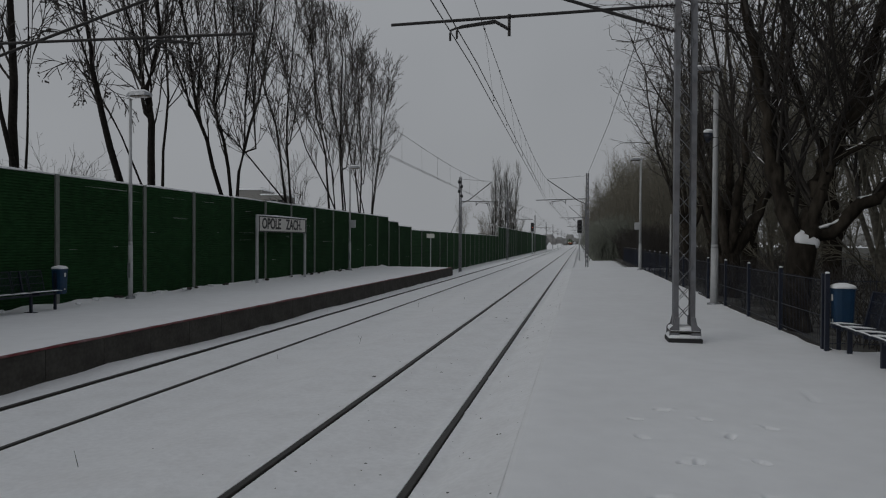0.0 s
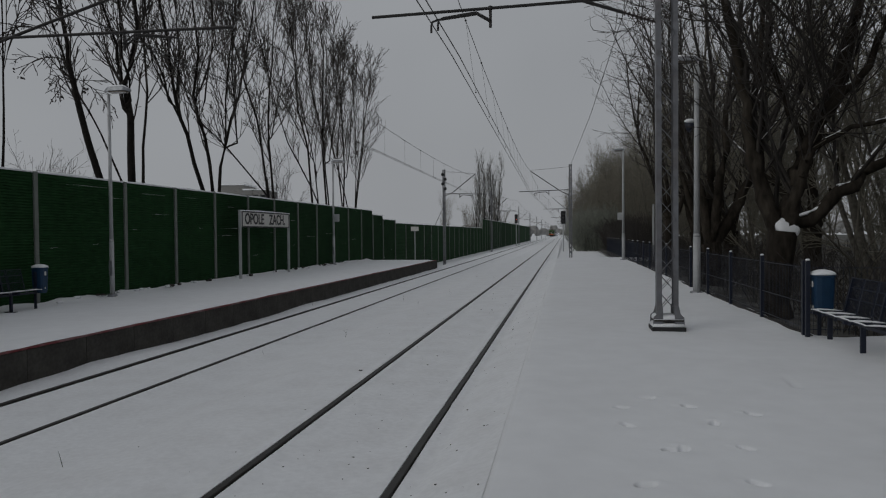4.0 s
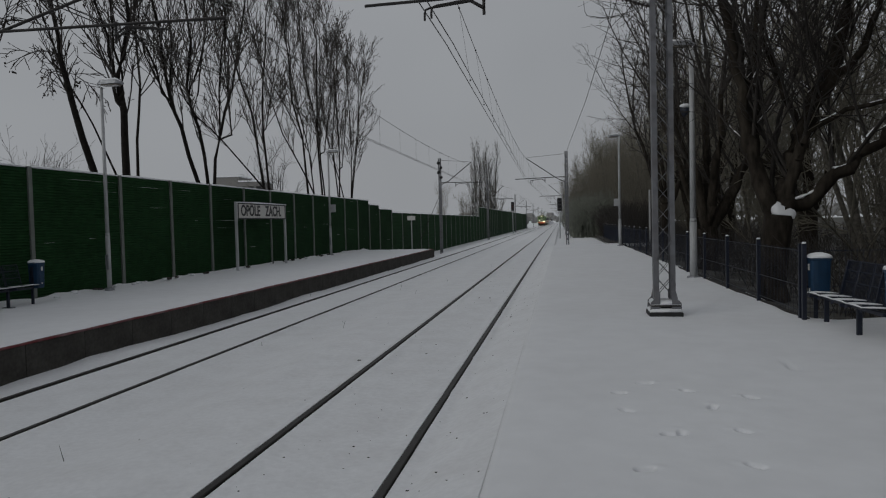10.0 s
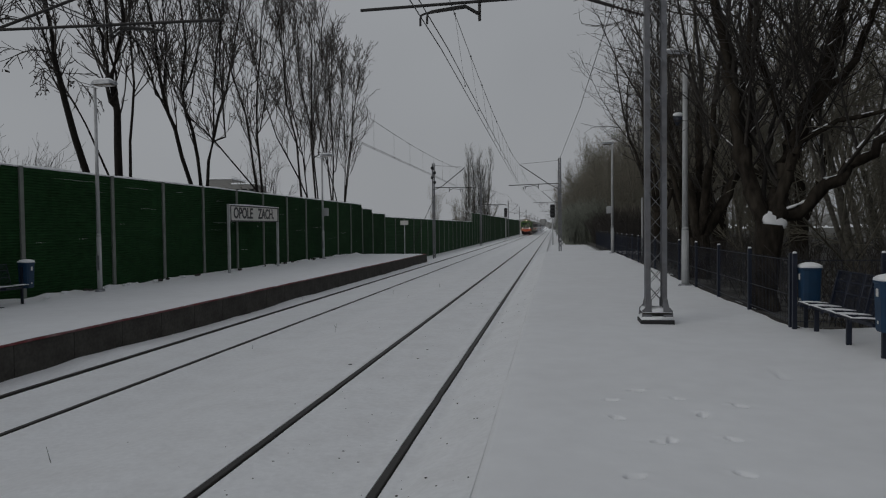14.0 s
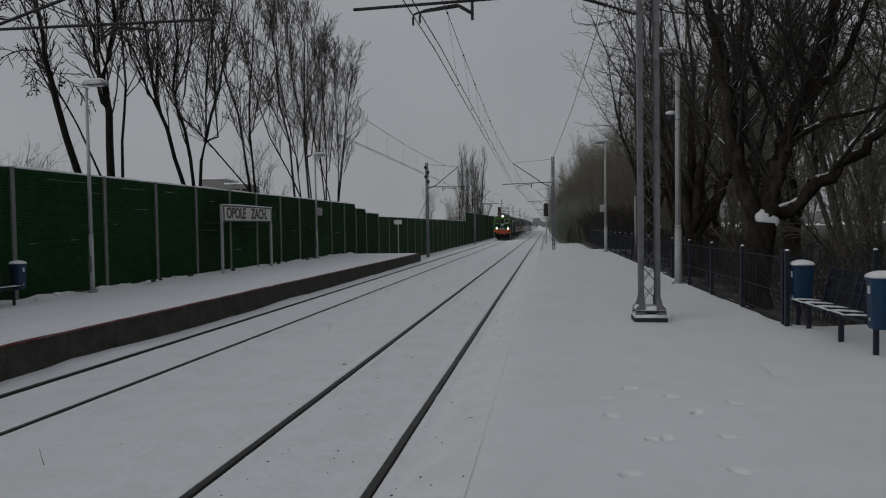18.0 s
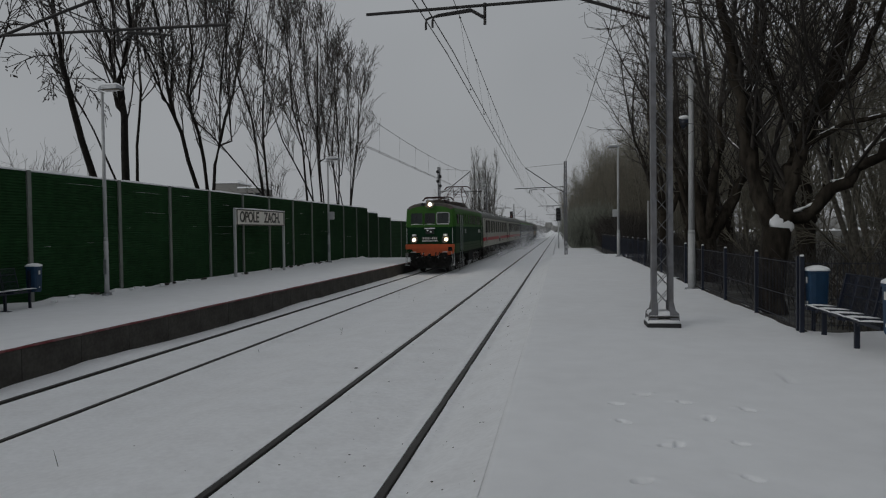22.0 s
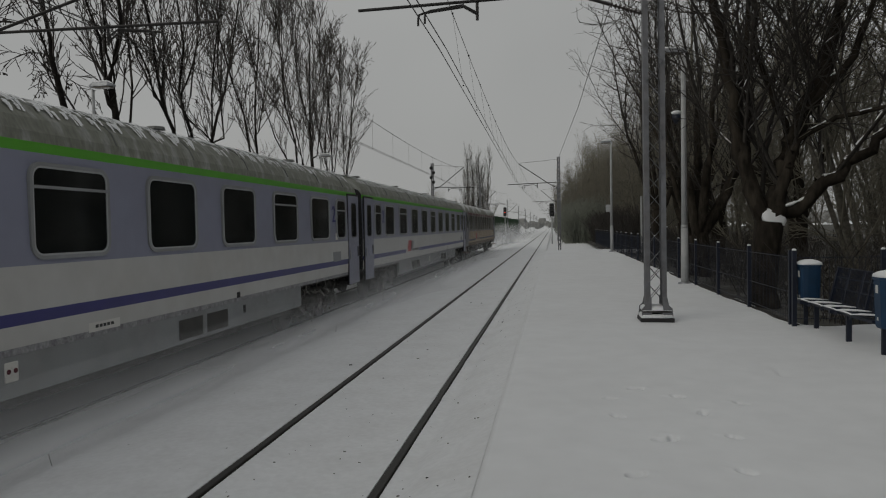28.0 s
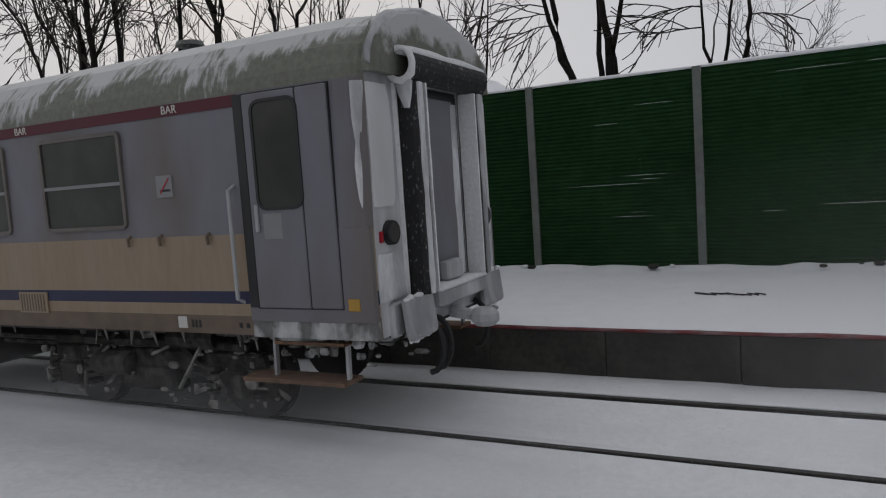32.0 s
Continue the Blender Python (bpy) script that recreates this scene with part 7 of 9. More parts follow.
    def pantograph(y, up, name_label):
        p = Shape()
        for x in (-0.55, 0.55):
            p.bar((x, y - 0.9, 4.16), (x, y + 0.9, 4.16), 0.06, 0.06)
        for yy in (y - 0.86, y + 0.86):
            p.bar((-0.55, yy, 4.16), (0.55, yy, 4.16), 0.05, 0.05)
        base = part("pantograph", p, PANTO, car, name_label)
        for x in (-0.55, 0.55):
            for yy in (y - 0.8, y + 0.8):
                ins = Shape()
                insulator(ins, (x, yy, 3.98), (x, yy, 4.15), 0.06, 0)
                part("insulator", ins, INSUL, base)
        top = 5.55 if up else 4.42
        knee = 4.16 + (top - 4.16) * 0.52
        reach = 1.65 if up else 1.35
        for x, xt in ((-0.5, -0.35), (0.5, 0.35)):
            for sgn in (-1, 1):
                part("arm", Shape().path([(x, y + sgn * 0.25, 4.18), (x, y + sgn * reach, knee), (xt, y + sgn * 0.12, top - 0.05)], 0.03, 6), PANTO, base)
        for sgn in (-1, 1):
            part("brace", Shape().path([(0.5, y + sgn * reach, knee), (-0.5, y + sgn * reach, knee), (0.35, y + sgn * 0.12, top - 0.05)], 0.018, 6), PANTO, base)
            yy = y + sgn * 0.14
            part("contact_strip", Shape().path([(-0.95, yy, top - 0.22), (-0.78, yy, top - 0.03), (-0.6, yy, top), (0.6, yy, top), (0.78, yy, top - 0.03), (0.95, yy, top - 0.22)], 0.028, 6), PANTO, base)

    pantograph(11.9, True, "raised pantograph")
    pantograph(3.6, False, "lowered pantograph")
    return car


loco = build_locomotive()
coaches = [build_white_coach(True), build_white_coach(False), build_green_coach(True), build_green_coach(False), build_bar_coach()]


# ---- snow whirled up by the train: thin wavy veils and puffs that ride along with it ----
def build_veil(name, length, start, sheets, puffs, mat, height, seed):
    """Wavy upright veils along the track side of a coach, and puffs across it at the coach ends."""
    sh = Shape()
    for x0, top in sheets:
        ny = max(4, int(length / 0.9))
        base = len(sh.v)
        nz = 6
        for j in range(ny + 1):
            y = start + length * j / ny
            wave = 0.03 * math.sin(2 * math.pi * 5 * (y / 26.4) + seed + x0 * 9) + 0.008 * math.sin(2 * math.pi * 11 * (y / 26.4) + x0 * 5)
            for i in range(nz + 1):
                t = i / nz
                sh.v.append((x0 + wave * (0.4 + t) + 0.18 * t * (1 - t), y, -0.03 + top * t))
        for j in range(ny):
            for i in range(nz):
                a = base + j * (nz + 1) + i
                sh.f.append((a, a + nz + 1, a + nz + 2, a + 1))
                sh.m.append(0)
    for y0 in puffs:
        base = len(sh.v)
        for j in range(9):
            for i in range(7):
                x = -1.3 + 6.0 * j / 8 if mat is TRAIL else 1.5 + 2.4 * j / 8
                sh.v.append((x, y0 + (0 if mat is TRAIL else 3.5 * (x - 1.5)) + 0.5 * math.sin(j * 0.9 + seed) + 0.3 * math.sin(i), -0.03 + height * i / 6))
        for j in range(8):
            for i in range(6):
                a = base + j * 7 + i
                sh.f.append((a, a + 7, a + 8, a + 1))
                sh.m.append(0)
    ob = solid(name, sh, mat, "fine snow whirled up beside the moving train" if mat is not TRAIL else "fine snow whirled up behind the passing train", "blown snow", kind="stuff", smooth=True)
    ob.visible_shadow = False
    return ob


TRAIL = haze("snow trail", 0.62, 3.3, (25.5, 44.0), (55.0, 120.0))
STRENGTH = (0.6, 0.58, 0.46, 0.42, 0.12)
DUST_CLOUDS = []
for k in range(5):
    ends = ((0.2, 7.5) if k == 0 else (-9.0, -8.0), (40.0, 41.0) if k < 4 else (22.0, 30.0))
    veil = haze("whirled snow", STRENGTH[k], 1.25, *ends)
    DUST_CLOUDS.append((build_veil("blown_snow", 26.4, 0.0, ((1.62, 1.3), (2.1, 1.0)), (), veil, 2.6, k), k))
    if k < 4:
        puff = haze("snow puff", (0.52, 0.55, 0.28, 0.24)[k], 3.1, (-9.0, -8.0), (60.0, 61.0), inner=0.0)
        DUST_CLOUDS.append((build_veil("blown_snow", 26.4, 0.0, (), ((24.0,), (11.0, 24.0), (24.0,), (24.0,))[k], puff, 3.2, k), k))
DUST_CLOUDS.append((build_veil("blown_snow", 92.0, 25.5, ((-0.6, 2.6), (0.7, 2.9), (1.7, 2.4)), (46.0, 62.0, 80.0), TRAIL, 2.9, 3), 4))


# ---- trees ----
def grow(r, segs, start, way, radius, length, level, spec):
    """Grows one branch and its side branches into segs: (start, end, radius at start, at end, level)."""
    s = spec[level]
    n = s["n"]
    p, d = Vector(start), Vector(way).normalized()
    step = length / n
    rad = radius
    pts = [(p.copy(), d.copy(), rad)]
    for i in range(n):
        d = (d + Vector((r.gauss(0, s["wob"]), r.gauss(0, s["wob"]), r.gauss(0, s["wob"]) + s["up"]))).normalized()
        q = p + d * step
        nr = max(s["tip"], radius * (1 - (1 - s["taper"]) * (i + 1) / n))
        segs.append((tuple(p), tuple(q), rad, nr, level))
        p, rad = q, nr
        pts.append((p.copy(), d.copy(), rad))
    if level + 1 < len(spec):
        c = spec[level + 1]
        count = int(c["count"] * r.uniform(0.75, 1.25) + r.random() * 0.999)
        for k in range(count):
            t = c["from"] + (1 - c["from"]) * (k + r.random()) / max(1, count)
            f = min(t, 0.999) * n
            i = int(f)
            a, b = pts[i], pts[i + 1]
            at = a[0].lerp(b[0], f - i)
            dd = b[1]
            side = dd.orthogonal().normalized()
            side.rotate(Matrix.Rotation(r.uniform(0, 2 * math.pi), 3, dd))
            ang = radians(r.gauss(c["angle"], c["angle"] * 0.25))
            w = dd * math.cos(ang) + side * math.sin(ang)
            ln = c["len"] * r.uniform(0.6, 1.25) * (1 - c.get("short", 0.4) * t)
            rr = min(c["rad"] * r.uniform(0.7, 1.2), (a[2] + (b[2] - a[2]) * (f - i)) * 0.85)
            grow(r, segs, at, w, rr, ln, level + 1, spec)


def branch_mesh(name, segs, sides, mat):
    """One mesh of tapered tubes, built in bulk."""
    a = np.array([s[0] for s in segs])
    b = np.array([s[1] for s in segs])
    r0 = np.array([s[2] for s in segs])
    r1 = np.array([s[3] for s in segs])
    d = b - a
    d /= np.linalg.norm(d, axis=1, keepdims=True) + 1e-9
    # where one piece runs on into the next, both take the direction between them, so that no gap opens
    runs_on = np.zeros(len(segs), dtype=bool)
    runs_on[:-1] = (np.abs(b[:-1] - a[1:]).sum(1) < 1e-6)
    d0, d1 = d.copy(), d.copy()
    i = np.nonzero(runs_on)[0]
    mid = d[i] + d[i + 1]
    mid /= np.linalg.norm(mid, axis=1, keepdims=True) + 1e-9
    d1[i], d0[i + 1] = mid, mid

    def axes(dd):
        ref = np.where(np.abs(dd[:, 2:3]) < 0.97, np.array([[0, 0, 1.0]]), np.array([[1.0, 0, 0]]))
        uu = np.cross(dd, ref)
        uu /= np.linalg.norm(uu, axis=1, keepdims=True) + 1e-9
        return uu, np.cross(dd, uu)

    (u0, w0), (u1, w1) = axes(d0), axes(d1)
    n, k = len(segs), sides
    t = 2 * np.pi * np.arange(k) / k
    c_, s_ = np.cos(t)[None, :, None], np.sin(t)[None, :, None]
    v = np.concatenate([a[:, None] + (u0[:, None] * c_ + w0[:, None] * s_) * r0[:, None, None], b[:, None] + (u1[:, None] * c_ + w1[:, None] * s_) * r1[:, None, None]], 1).reshape(-1, 3)
    base = (np.arange(n) * 2 * k)[:, None]
    i = np.arange(k)
    j = (i + 1) % k
    quads = np.stack([base + i, base + j, base + k + j, base + k + i], -1).reshape(-1, 4).astype(np.int32)
    me = bpy.data.meshes.new(name)
    me.vertices.add(len(v))
    me.vertices.foreach_set("co", v.ravel())
    me.loops.add(quads.size)
    me.loops.foreach_set("vertex_index", quads.ravel())
    me.polygons.add(len(quads))
    me.polygons.foreach_set("loop_start", np.arange(0, quads.size, 4, dtype=np.int32))
    me.polygons.foreach_set("use_smooth", np.ones(len(quads), dtype=bool))
    me.update(calc_edges=True)
    me.materials.append(mat)
    return me


def snow_on(r, segs, chance=0.6, least=0.03):
    """Broken ridges of snow lying on the upper side of the thicker level branches."""
    out = []
    for p, q, r0, r1, lv in segs:
        a, b = Vector(p), Vector(q)
        d = (b - a).normalized()
        if r0 < least or abs(d.z) > 0.80 or r.random() > chance:
            continue
        up = (Vector((0, 0, 1)) - d * d.z).normalized()
        side = d.cross(up)
        n = max(2, int((b - a).length / 0.11))
        prev = None
        for i in range(n + 1):
            t = i / n
            rad = r0 + (r1 - r0) * t
            fat = 0.0 if r.random() < 0.3 else min(rad, 0.085) * r.uniform(0.2, 0.62)
            at = a.lerp(b, t) + up * rad * r.uniform(0.74, 0.86) + side * rad * r.uniform(-0.35, 0.35)
            if prev and (fat or prev[1]):
                out.append((tuple(prev[0]), tuple(at), max(prev[1], 0.004), max(fat, 0.004), lv))
            prev = (at, fat)
    return out


def leaf_clusters(r, segs, count, size):
    sh = Shape()
    ends = [s for s in segs if s[4] >= 2]
    for _ in range(count):
        s = r.choice(ends)
        c = Vector(s[1]) + Vector((0, 0, -0.05))
        for _ in range(3):
            o = c + Vector((r.gauss(0, 0.05), r.gauss(0, 0.05), r.gauss(0, 0.06)))
            a, b = Vector((r.gauss(0, 1), r.gauss(0, 1), r.gauss(0, 1))).normalized() * size, Vector((r.gauss(0, 1), r.gauss(0, 1), r.gauss(0, 1))).normalized() * size * 0.7
            sh.face([o - a, o - b, o + a, o + b])
    return sh


def plant(name, m, segs, label, category, group="", split=1, twig=TWIG, bark=BARK, snow=0.0, leaves=0, seed=0, least=0.03):
    ob = thing(name, m, label, category, group)
    low = [s for s in segs if s[4] <= split]
    high = [s for s in segs if s[4] > split]
    # one part for each stem that runs on without a break
    runs = []
    for sg in low:
        if runs and sum(abs(p - q) for p, q in zip(runs[-1][-1][1], sg[0])) < 1e-6:
            runs[-1].append(sg)
        else:
            runs.append([sg])
    for k, run_ in enumerate(runs):
        part("limb" if k else "trunk", branch_mesh("limb" if k else "trunk", run_, 9, bark), None, ob)
    if high:
        part("crown", branch_mesh("crown", high, 3, twig), None, ob)
    r = random.Random(seed)
    if snow:
        sn = snow_on(r, segs, snow, least)
        if sn:
            tagged(part("branch_snow", branch_mesh("branch_snow", sn, 5, SNOW), None, ob, "snow lying on the branches"), kind="stuff")
    if leaves:
        tagged(part("dry_leaves", leaf_clusters(r, segs, leaves, 0.065), TWIG, ob, "a few dry leaves left on the twigs"), kind="stuff")
    return ob


TALL = [
    dict(n=9, wob=0.055, up=0.035, taper=0.22, tip=0.02),
    dict(n=6, wob=0.09, up=0.10, taper=0.25, tip=0.01, count=13, angle=38, len=4.6, rad=0.050, **{"from": 0.25}),
    dict(n=4, wob=0.12, up=0.07, taper=0.35, tip=0.007, count=8, angle=38, len=1.9, rad=0.019, short=0.3, **{"from": 0.15}),
    dict(n=3, wob=0.14, up=0.04, taper=0.5, tip=0.006, count=4, angle=38, len=0.75, rad=0.009, short=0.3, **{"from": 0.2}),
]


def tall_tree(x, y, stems, seed, height=16.0, leaves=0, label="tall bare tree with several slender stems behind the barrier", detail=1.0, base=0.0):
    r, segs = random.Random(seed), []
    spec = [dict(s) for s in TALL]
    spec[1]["count"] = int(13 * detail)
    spec[3]["count"] = 4 * detail
    for lean_x, lean_y, rad, k in stems:
        grow(r, segs, (lean_x * 0.6, lean_y * 0.6, 0), (lean_x * 0.35, lean_y * 0.35, 1), rad, height * k, 0, spec)
    return plant("bare_tree", pose(x, y, base), segs, label, "tree", "trees behind the barrier", 0, leaves=leaves, seed=seed)


LEFT = [
    # x, y, stems (lean x, lean y, radius, share of the height), height, leaves
    (-18.0, 11.2, [(-0.05, -0.45, 0.23, 1.0), (0.2, -0.3, 0.10, 0.7)], 15, 0),
    (-18.0, 12.6, [(0.0, 0.02, 0.30, 1.0), (0.1, -0.5, 0.13, 0.9)], 16, 0),
    (-18.0, 2.8, [(0.0, -0.45, 0.2, 1.0), (0.0, 0.1, 0.28, 1.0)], 15, 0),
    (-18.2, 4.9, [(0.0, 0.1, 0.15, 1.0), (0.1, -0.5, 0.13, 0.8), (0.0, 0.6, 0.1, 0.7)], 13, 0),
]
for i, (x, y, stems, hgt, leaves) in enumerate(LEFT):
    tall_tree(x, y, stems, 40 + i, hgt, leaves, "tall bare tree with a few dry leaves behind the barrier" if leaves else "tall bare tree with slender stems behind the barrier", 0.6)
# the trees seen from the platform, stem by stem: radius, then (along the track, height) up the stem
STEM = [
    dict(n=5, wob=0.04, up=0.05, taper=0.3, tip=0.025),
    dict(n=5, wob=0.07, up=0.13, taper=0.4, tip=0.018, count=5, angle=26, len=3.2, rad=0.048, short=0.45, **{"from": 0.05}),
    dict(n=4, wob=0.10, up=0.11, taper=0.5, tip=0.016, count=6, angle=29, len=1.6, rad=0.028, short=0.35, **{"from": 0.15}),
    dict(n=2, wob=0.12, up=0.08, taper=0.7, tip=0.013, count=2.5, angle=34, len=0.6, rad=0.016, short=0.3, **{"from": 0.2}),
]
HANGING = [dict(s) for s in STEM]
for k, droop in ((1, -0.10), (2, -0.16), (3, -0.10)):
    HANGING[k]["up"], HANGING[k]["wob"] = droop, 0.13


def stem_tree(x, stems, seed, leaves=0, dense=1.0, top=19.5, hanging=()):
    """Stems given by points (along the track, height); shoots fan upwards from them, below the height top."""
    wood = []
    r, segs = random.Random(seed), []
    y0 = stems[0][1][0][0]
    spec = [dict(s) for s in STEM]
    spec[1]["count"] *= dense
    for rad, pts in stems:
        p = [Vector((r.gauss(0, 0.12), y - y0, z)) for y, z in pts]
        if pts[0][1] < 5.7:
            d = (p[0] - p[1]) / (p[1].z - p[0].z)
            p.insert(0, p[0] + d * p[0].z * 0.8 + Vector((0, 0, -0.2 * p[0].z - 0.3)))
        elif wood:
            p.insert(0, min((q for q in wood if q.z < p[0].z - 0.25), key=lambda q: (q - p[0]).length))
        n = len(p) - 1
        for k in range(n):
            a, b = p[k], p[k + 1]
            ra, rb = rad * (1.1 - 0.65 * k / n), rad * (1.1 - 0.65 * (k + 1) / n)
            mid = a.lerp(b, 0.5) + Vector((r.gauss(0, 0.05), r.gauss(0, 0.05), 0))
            segs.append((tuple(a), tuple(mid), ra, (ra + rb) / 2, 0))
            segs.append((tuple(mid), tuple(b), (ra + rb) / 2, rb, 0))
            wood += [a.lerp(mid, q / 4) for q in range(4)] + [mid.lerp(b, q / 4) for q in range(4)]
            low = max(0.0, min(1.0, (6.4 - a.z) / max(0.1, b.z - a.z)))
            if low < 0.9:
                for _ in range(int((b.z - a.z) * (1 - low) * 1.5 * dense + 0.6)):
                    at = a.lerp(b, r.uniform(low, 1))
                    side = Vector((r.gauss(0, 0.42), r.gauss(0, 0.42), 0))
                    grow(r, segs, at, (b - a).normalized() + side + Vector((0, 0, 0.2)), min(rb * 0.6, 0.045), min(r.uniform(2.0, 4.6), max(0.8, (top - at.z) * 0.8)), 1, spec)
        grow(r, segs, p[-1], (p[-1] - p[-2]).normalized() + Vector((0, 0, 0.35)), rad * 0.45, max(1.0, (top - p[-1].z) * 0.8), 0, spec)
    for y, z, way, ln in hanging:
        grow(r, segs, (0, y - y0, z), (r.gauss(0, 0.3), way, 0.25), 0.021, ln, 1, HANGING)
    return plant("bare_tree", pose(x, y0, 0), segs, "tall bare tree with a few dry leaves behind the barrier" if leaves else "tall bare tree with slender upright stems behind the barrier", "tree", "trees behind the barrier", 0, leaves=leaves, seed=seed)


stem_tree(-18.2, [(0.15, ((25.7, 4.6), (24.6, 7.2), (23.9, 8.6), (23.3, 10.2))), (0.05, ((26.7, 4.5), (25.9, 6.4), (24.7, 7.9)))], 501, 150, 0.75, hanging=((23.9, 8.7, -1.0, 2.4), (23.5, 9.6, -1.0, 3.0), (24.2, 8.1, -1.0, 2.0), (23.3, 10.2, -0.8, 3.2), (24.3, 8.2, 0.9, 2.2)))
stem_tree(-18.0, [(0.17, ((27.5, 4.5), (27.4, 7.2), (27.2, 8.6), (27.6, 10.6), (27.9, 12.0))), (0.09, ((27.2, 7.6), (26.9, 9.0), (26.4, 10.0), (25.8, 11.4))), (0.07, ((27.2, 7.9), (27.0, 9.7), (26.9, 11.8))), (0.07, ((28.2, 4.5), (28.5, 6.1), (28.7, 8.6), (28.6, 11.1), (28.5, 12.2)))], 502, 130, 0.8)
stem_tree(-18.4, [(0.11, ((34.0, 4.6), (32.5, 7.2), (31.6, 8.7), (31.0, 10.4), (30.4, 12.9))), (0.1, ((35.0, 4.5), (34.2, 7.4), (33.5, 9.3), (33.3, 11.5), (33.5, 13.8))), (0.06, ((33.6, 9.2), (34.8, 11.0), (35.8, 12.7), (35.6, 14.4))), (0.05, ((32.1, 7.9), (29.6, 10.1), (29.5, 11.8))), (0.05, ((33.6, 8.1), (34.7, 10.3), (35.4, 12.6), (35.1, 15.6))), (0.05, ((30.9, 8.6), (29.7, 10.4), (28.7, 11.4), (28.3, 12.8))), (0.05, ((31.5, 9.2), (32.0, 11.2), (31.4, 13.2), (31.7, 15.0)))], 503, 90, 0.9, 20)
stem_tree(-17.8, [(0.09, ((35.0, 4.5), (35.5, 7.2), (37.0, 9.9), (38.6, 12.8), (39.2, 15.5))), (0.06, ((35.6, 7.5), (36.2, 11.6), (36.6, 14.7))), (0.05, ((36.7, 7.3), (36.8, 9.8), (36.6, 12.9), (36.5, 16.0))), (0.05, ((41.0, 4.6), (36.1, 6.8), (33.1, 7.8), (32.1, 8.4)))], 504, 110, 0.95, 19.5)
stem_tree(-18.2, [(0.07, ((41.5, 4.7), (40.0, 9.1), (39.0, 10.9), (37.0, 13.0), (36.5, 14.7))), (0.08, ((42.8, 4.7), (42.3, 8.1), (42.2, 11.5), (42.8, 14.9))), (0.05, ((42.4, 8.4), (44.5, 12.4), (45.6, 15.2)))], 505, 110, 1.0, 17.6)
stem_tree(-18.0, [(0.08, ((49.1, 4.9), (48.8, 8.4), (46.8, 10.9), (46.0, 13.8), (45.6, 15.6))), (0.06, ((48.9, 5.6), (44.6, 8.3), (42.9, 10.3))), (0.08, ((52.5, 5.0), (52.0, 10.1), (51.7, 15.1), (51.4, 17.0))), (0.05, ((52.0, 9.2), (49.2, 13.3), (48.9, 16.9))), (0.05, ((52.1, 9.7), (54.4, 14.8), (54.4, 17.0))), (0.05, ((50.0, 5.1), (49.2, 7.5), (46.7, 9.7), (43.5, 11.2))), (0.05, ((49.8, 6.8), (48.2, 10.3), (46.6, 12.8), (46.2, 15.4))), (0.06, ((52.3, 5.0), (51.8, 9.1), (50.0, 12.2), (48.6, 15.3))), (0.05, ((52.8, 7.9), (54.6, 12.2), (55.7, 15.6)))], 506, 0, 0.75, 17.4)
stem_tree(-18.3, [(0.07, ((58.1, 5.3), (57.7, 9.4), (56.6, 13.9), (57.3, 16.3))), (0.06, ((61.0, 5.4), (63.1, 10.1), (64.8, 14.5))), (0.05, ((58.0, 7.1), (60.5, 13.2), (61.7, 15.4))), (0.06, ((56.6, 5.0), (55.9, 8.7), (57.6, 13.2), (58.2, 16.5))), (0.05, ((58.2, 5.3), (54.9, 9.0), (53.3, 12.4), (53.7, 16.0))), (0.05, ((60.7, 5.1), (61.3, 9.2), (60.4, 13.7))), (0.05, ((61.9, 5.4), (63.6, 10.5), (65.7, 14.6), (66.5, 16.8)))], 507, 0, 0.8, 17.8)
stem_tree(-18.0, [(0.16, ((20.1, 4.5), (19.95, 7.3), (19.8, 10.0), (19.7, 12.5))), (0.1, ((19.9, 4.5), (19.6, 6.3), (18.9, 9.5))), (0.05, ((20.3, 4.5), (20.6, 6.5), (20.7, 9.3)))], 508, 30, 0.35)
stem_tree(-18.0, [(0.085, ((-5.68, 4.6), (-6.0, 5.5), (-6.35, 6.6), (-6.7, 8.5))), (0.10, ((-5.74, 4.6), (-5.97, 5.5), (-6.09, 6.55), (-6.2, 8.6)))], 521, 0, 0.35, 14, hanging=((-6.2, 6.2, -1.0, 1.5), (-6.1, 5.9, -1.0, 1.1), (-6.3, 6.4, -1.0, 2.2)))
stem_tree(-18.0, [(0.125, ((-4.76, 4.6), (-4.78, 5.4), (-4.91, 6.35), (-5.1, 8.6))), (0.075, ((-4.97, 4.6), (-5.02, 5.56), (-5.02, 6.4), (-5.0, 8.4))), (0.085, ((-4.70, 4.6), (-4.65, 5.24), (-4.45, 6.3), (-4.2, 8.5)))], 522, 0, 0.3, 14)
stem_tree(-18.0, [(0.042, ((-2.52, 4.55), (-2.66, 5.2), (-2.69, 6.0), (-2.6, 7.6))), (0.022, ((-2.50, 4.55), (-2.42, 5.3), (-2.33, 6.0), (-2.2, 7.2)))], 523, 0, 0.5, 10, hanging=((-2.68, 5.35, -1.0, 1.35), (-2.67, 5.8, -1.0, 1.2)))
stem_tree(-18.1, [(0.045, ((-2.22, 4.55), (-2.12, 5.25), (-2.04, 5.9), (-1.9, 7.8))), (0.065, ((-1.82, 4.55), (-1.74, 5.2), (-1.70, 5.8), (-1.75, 8.0)))], 524, 0, 0.6, 12, hanging=((-1.73, 5.5, 1.0, 0.8),))
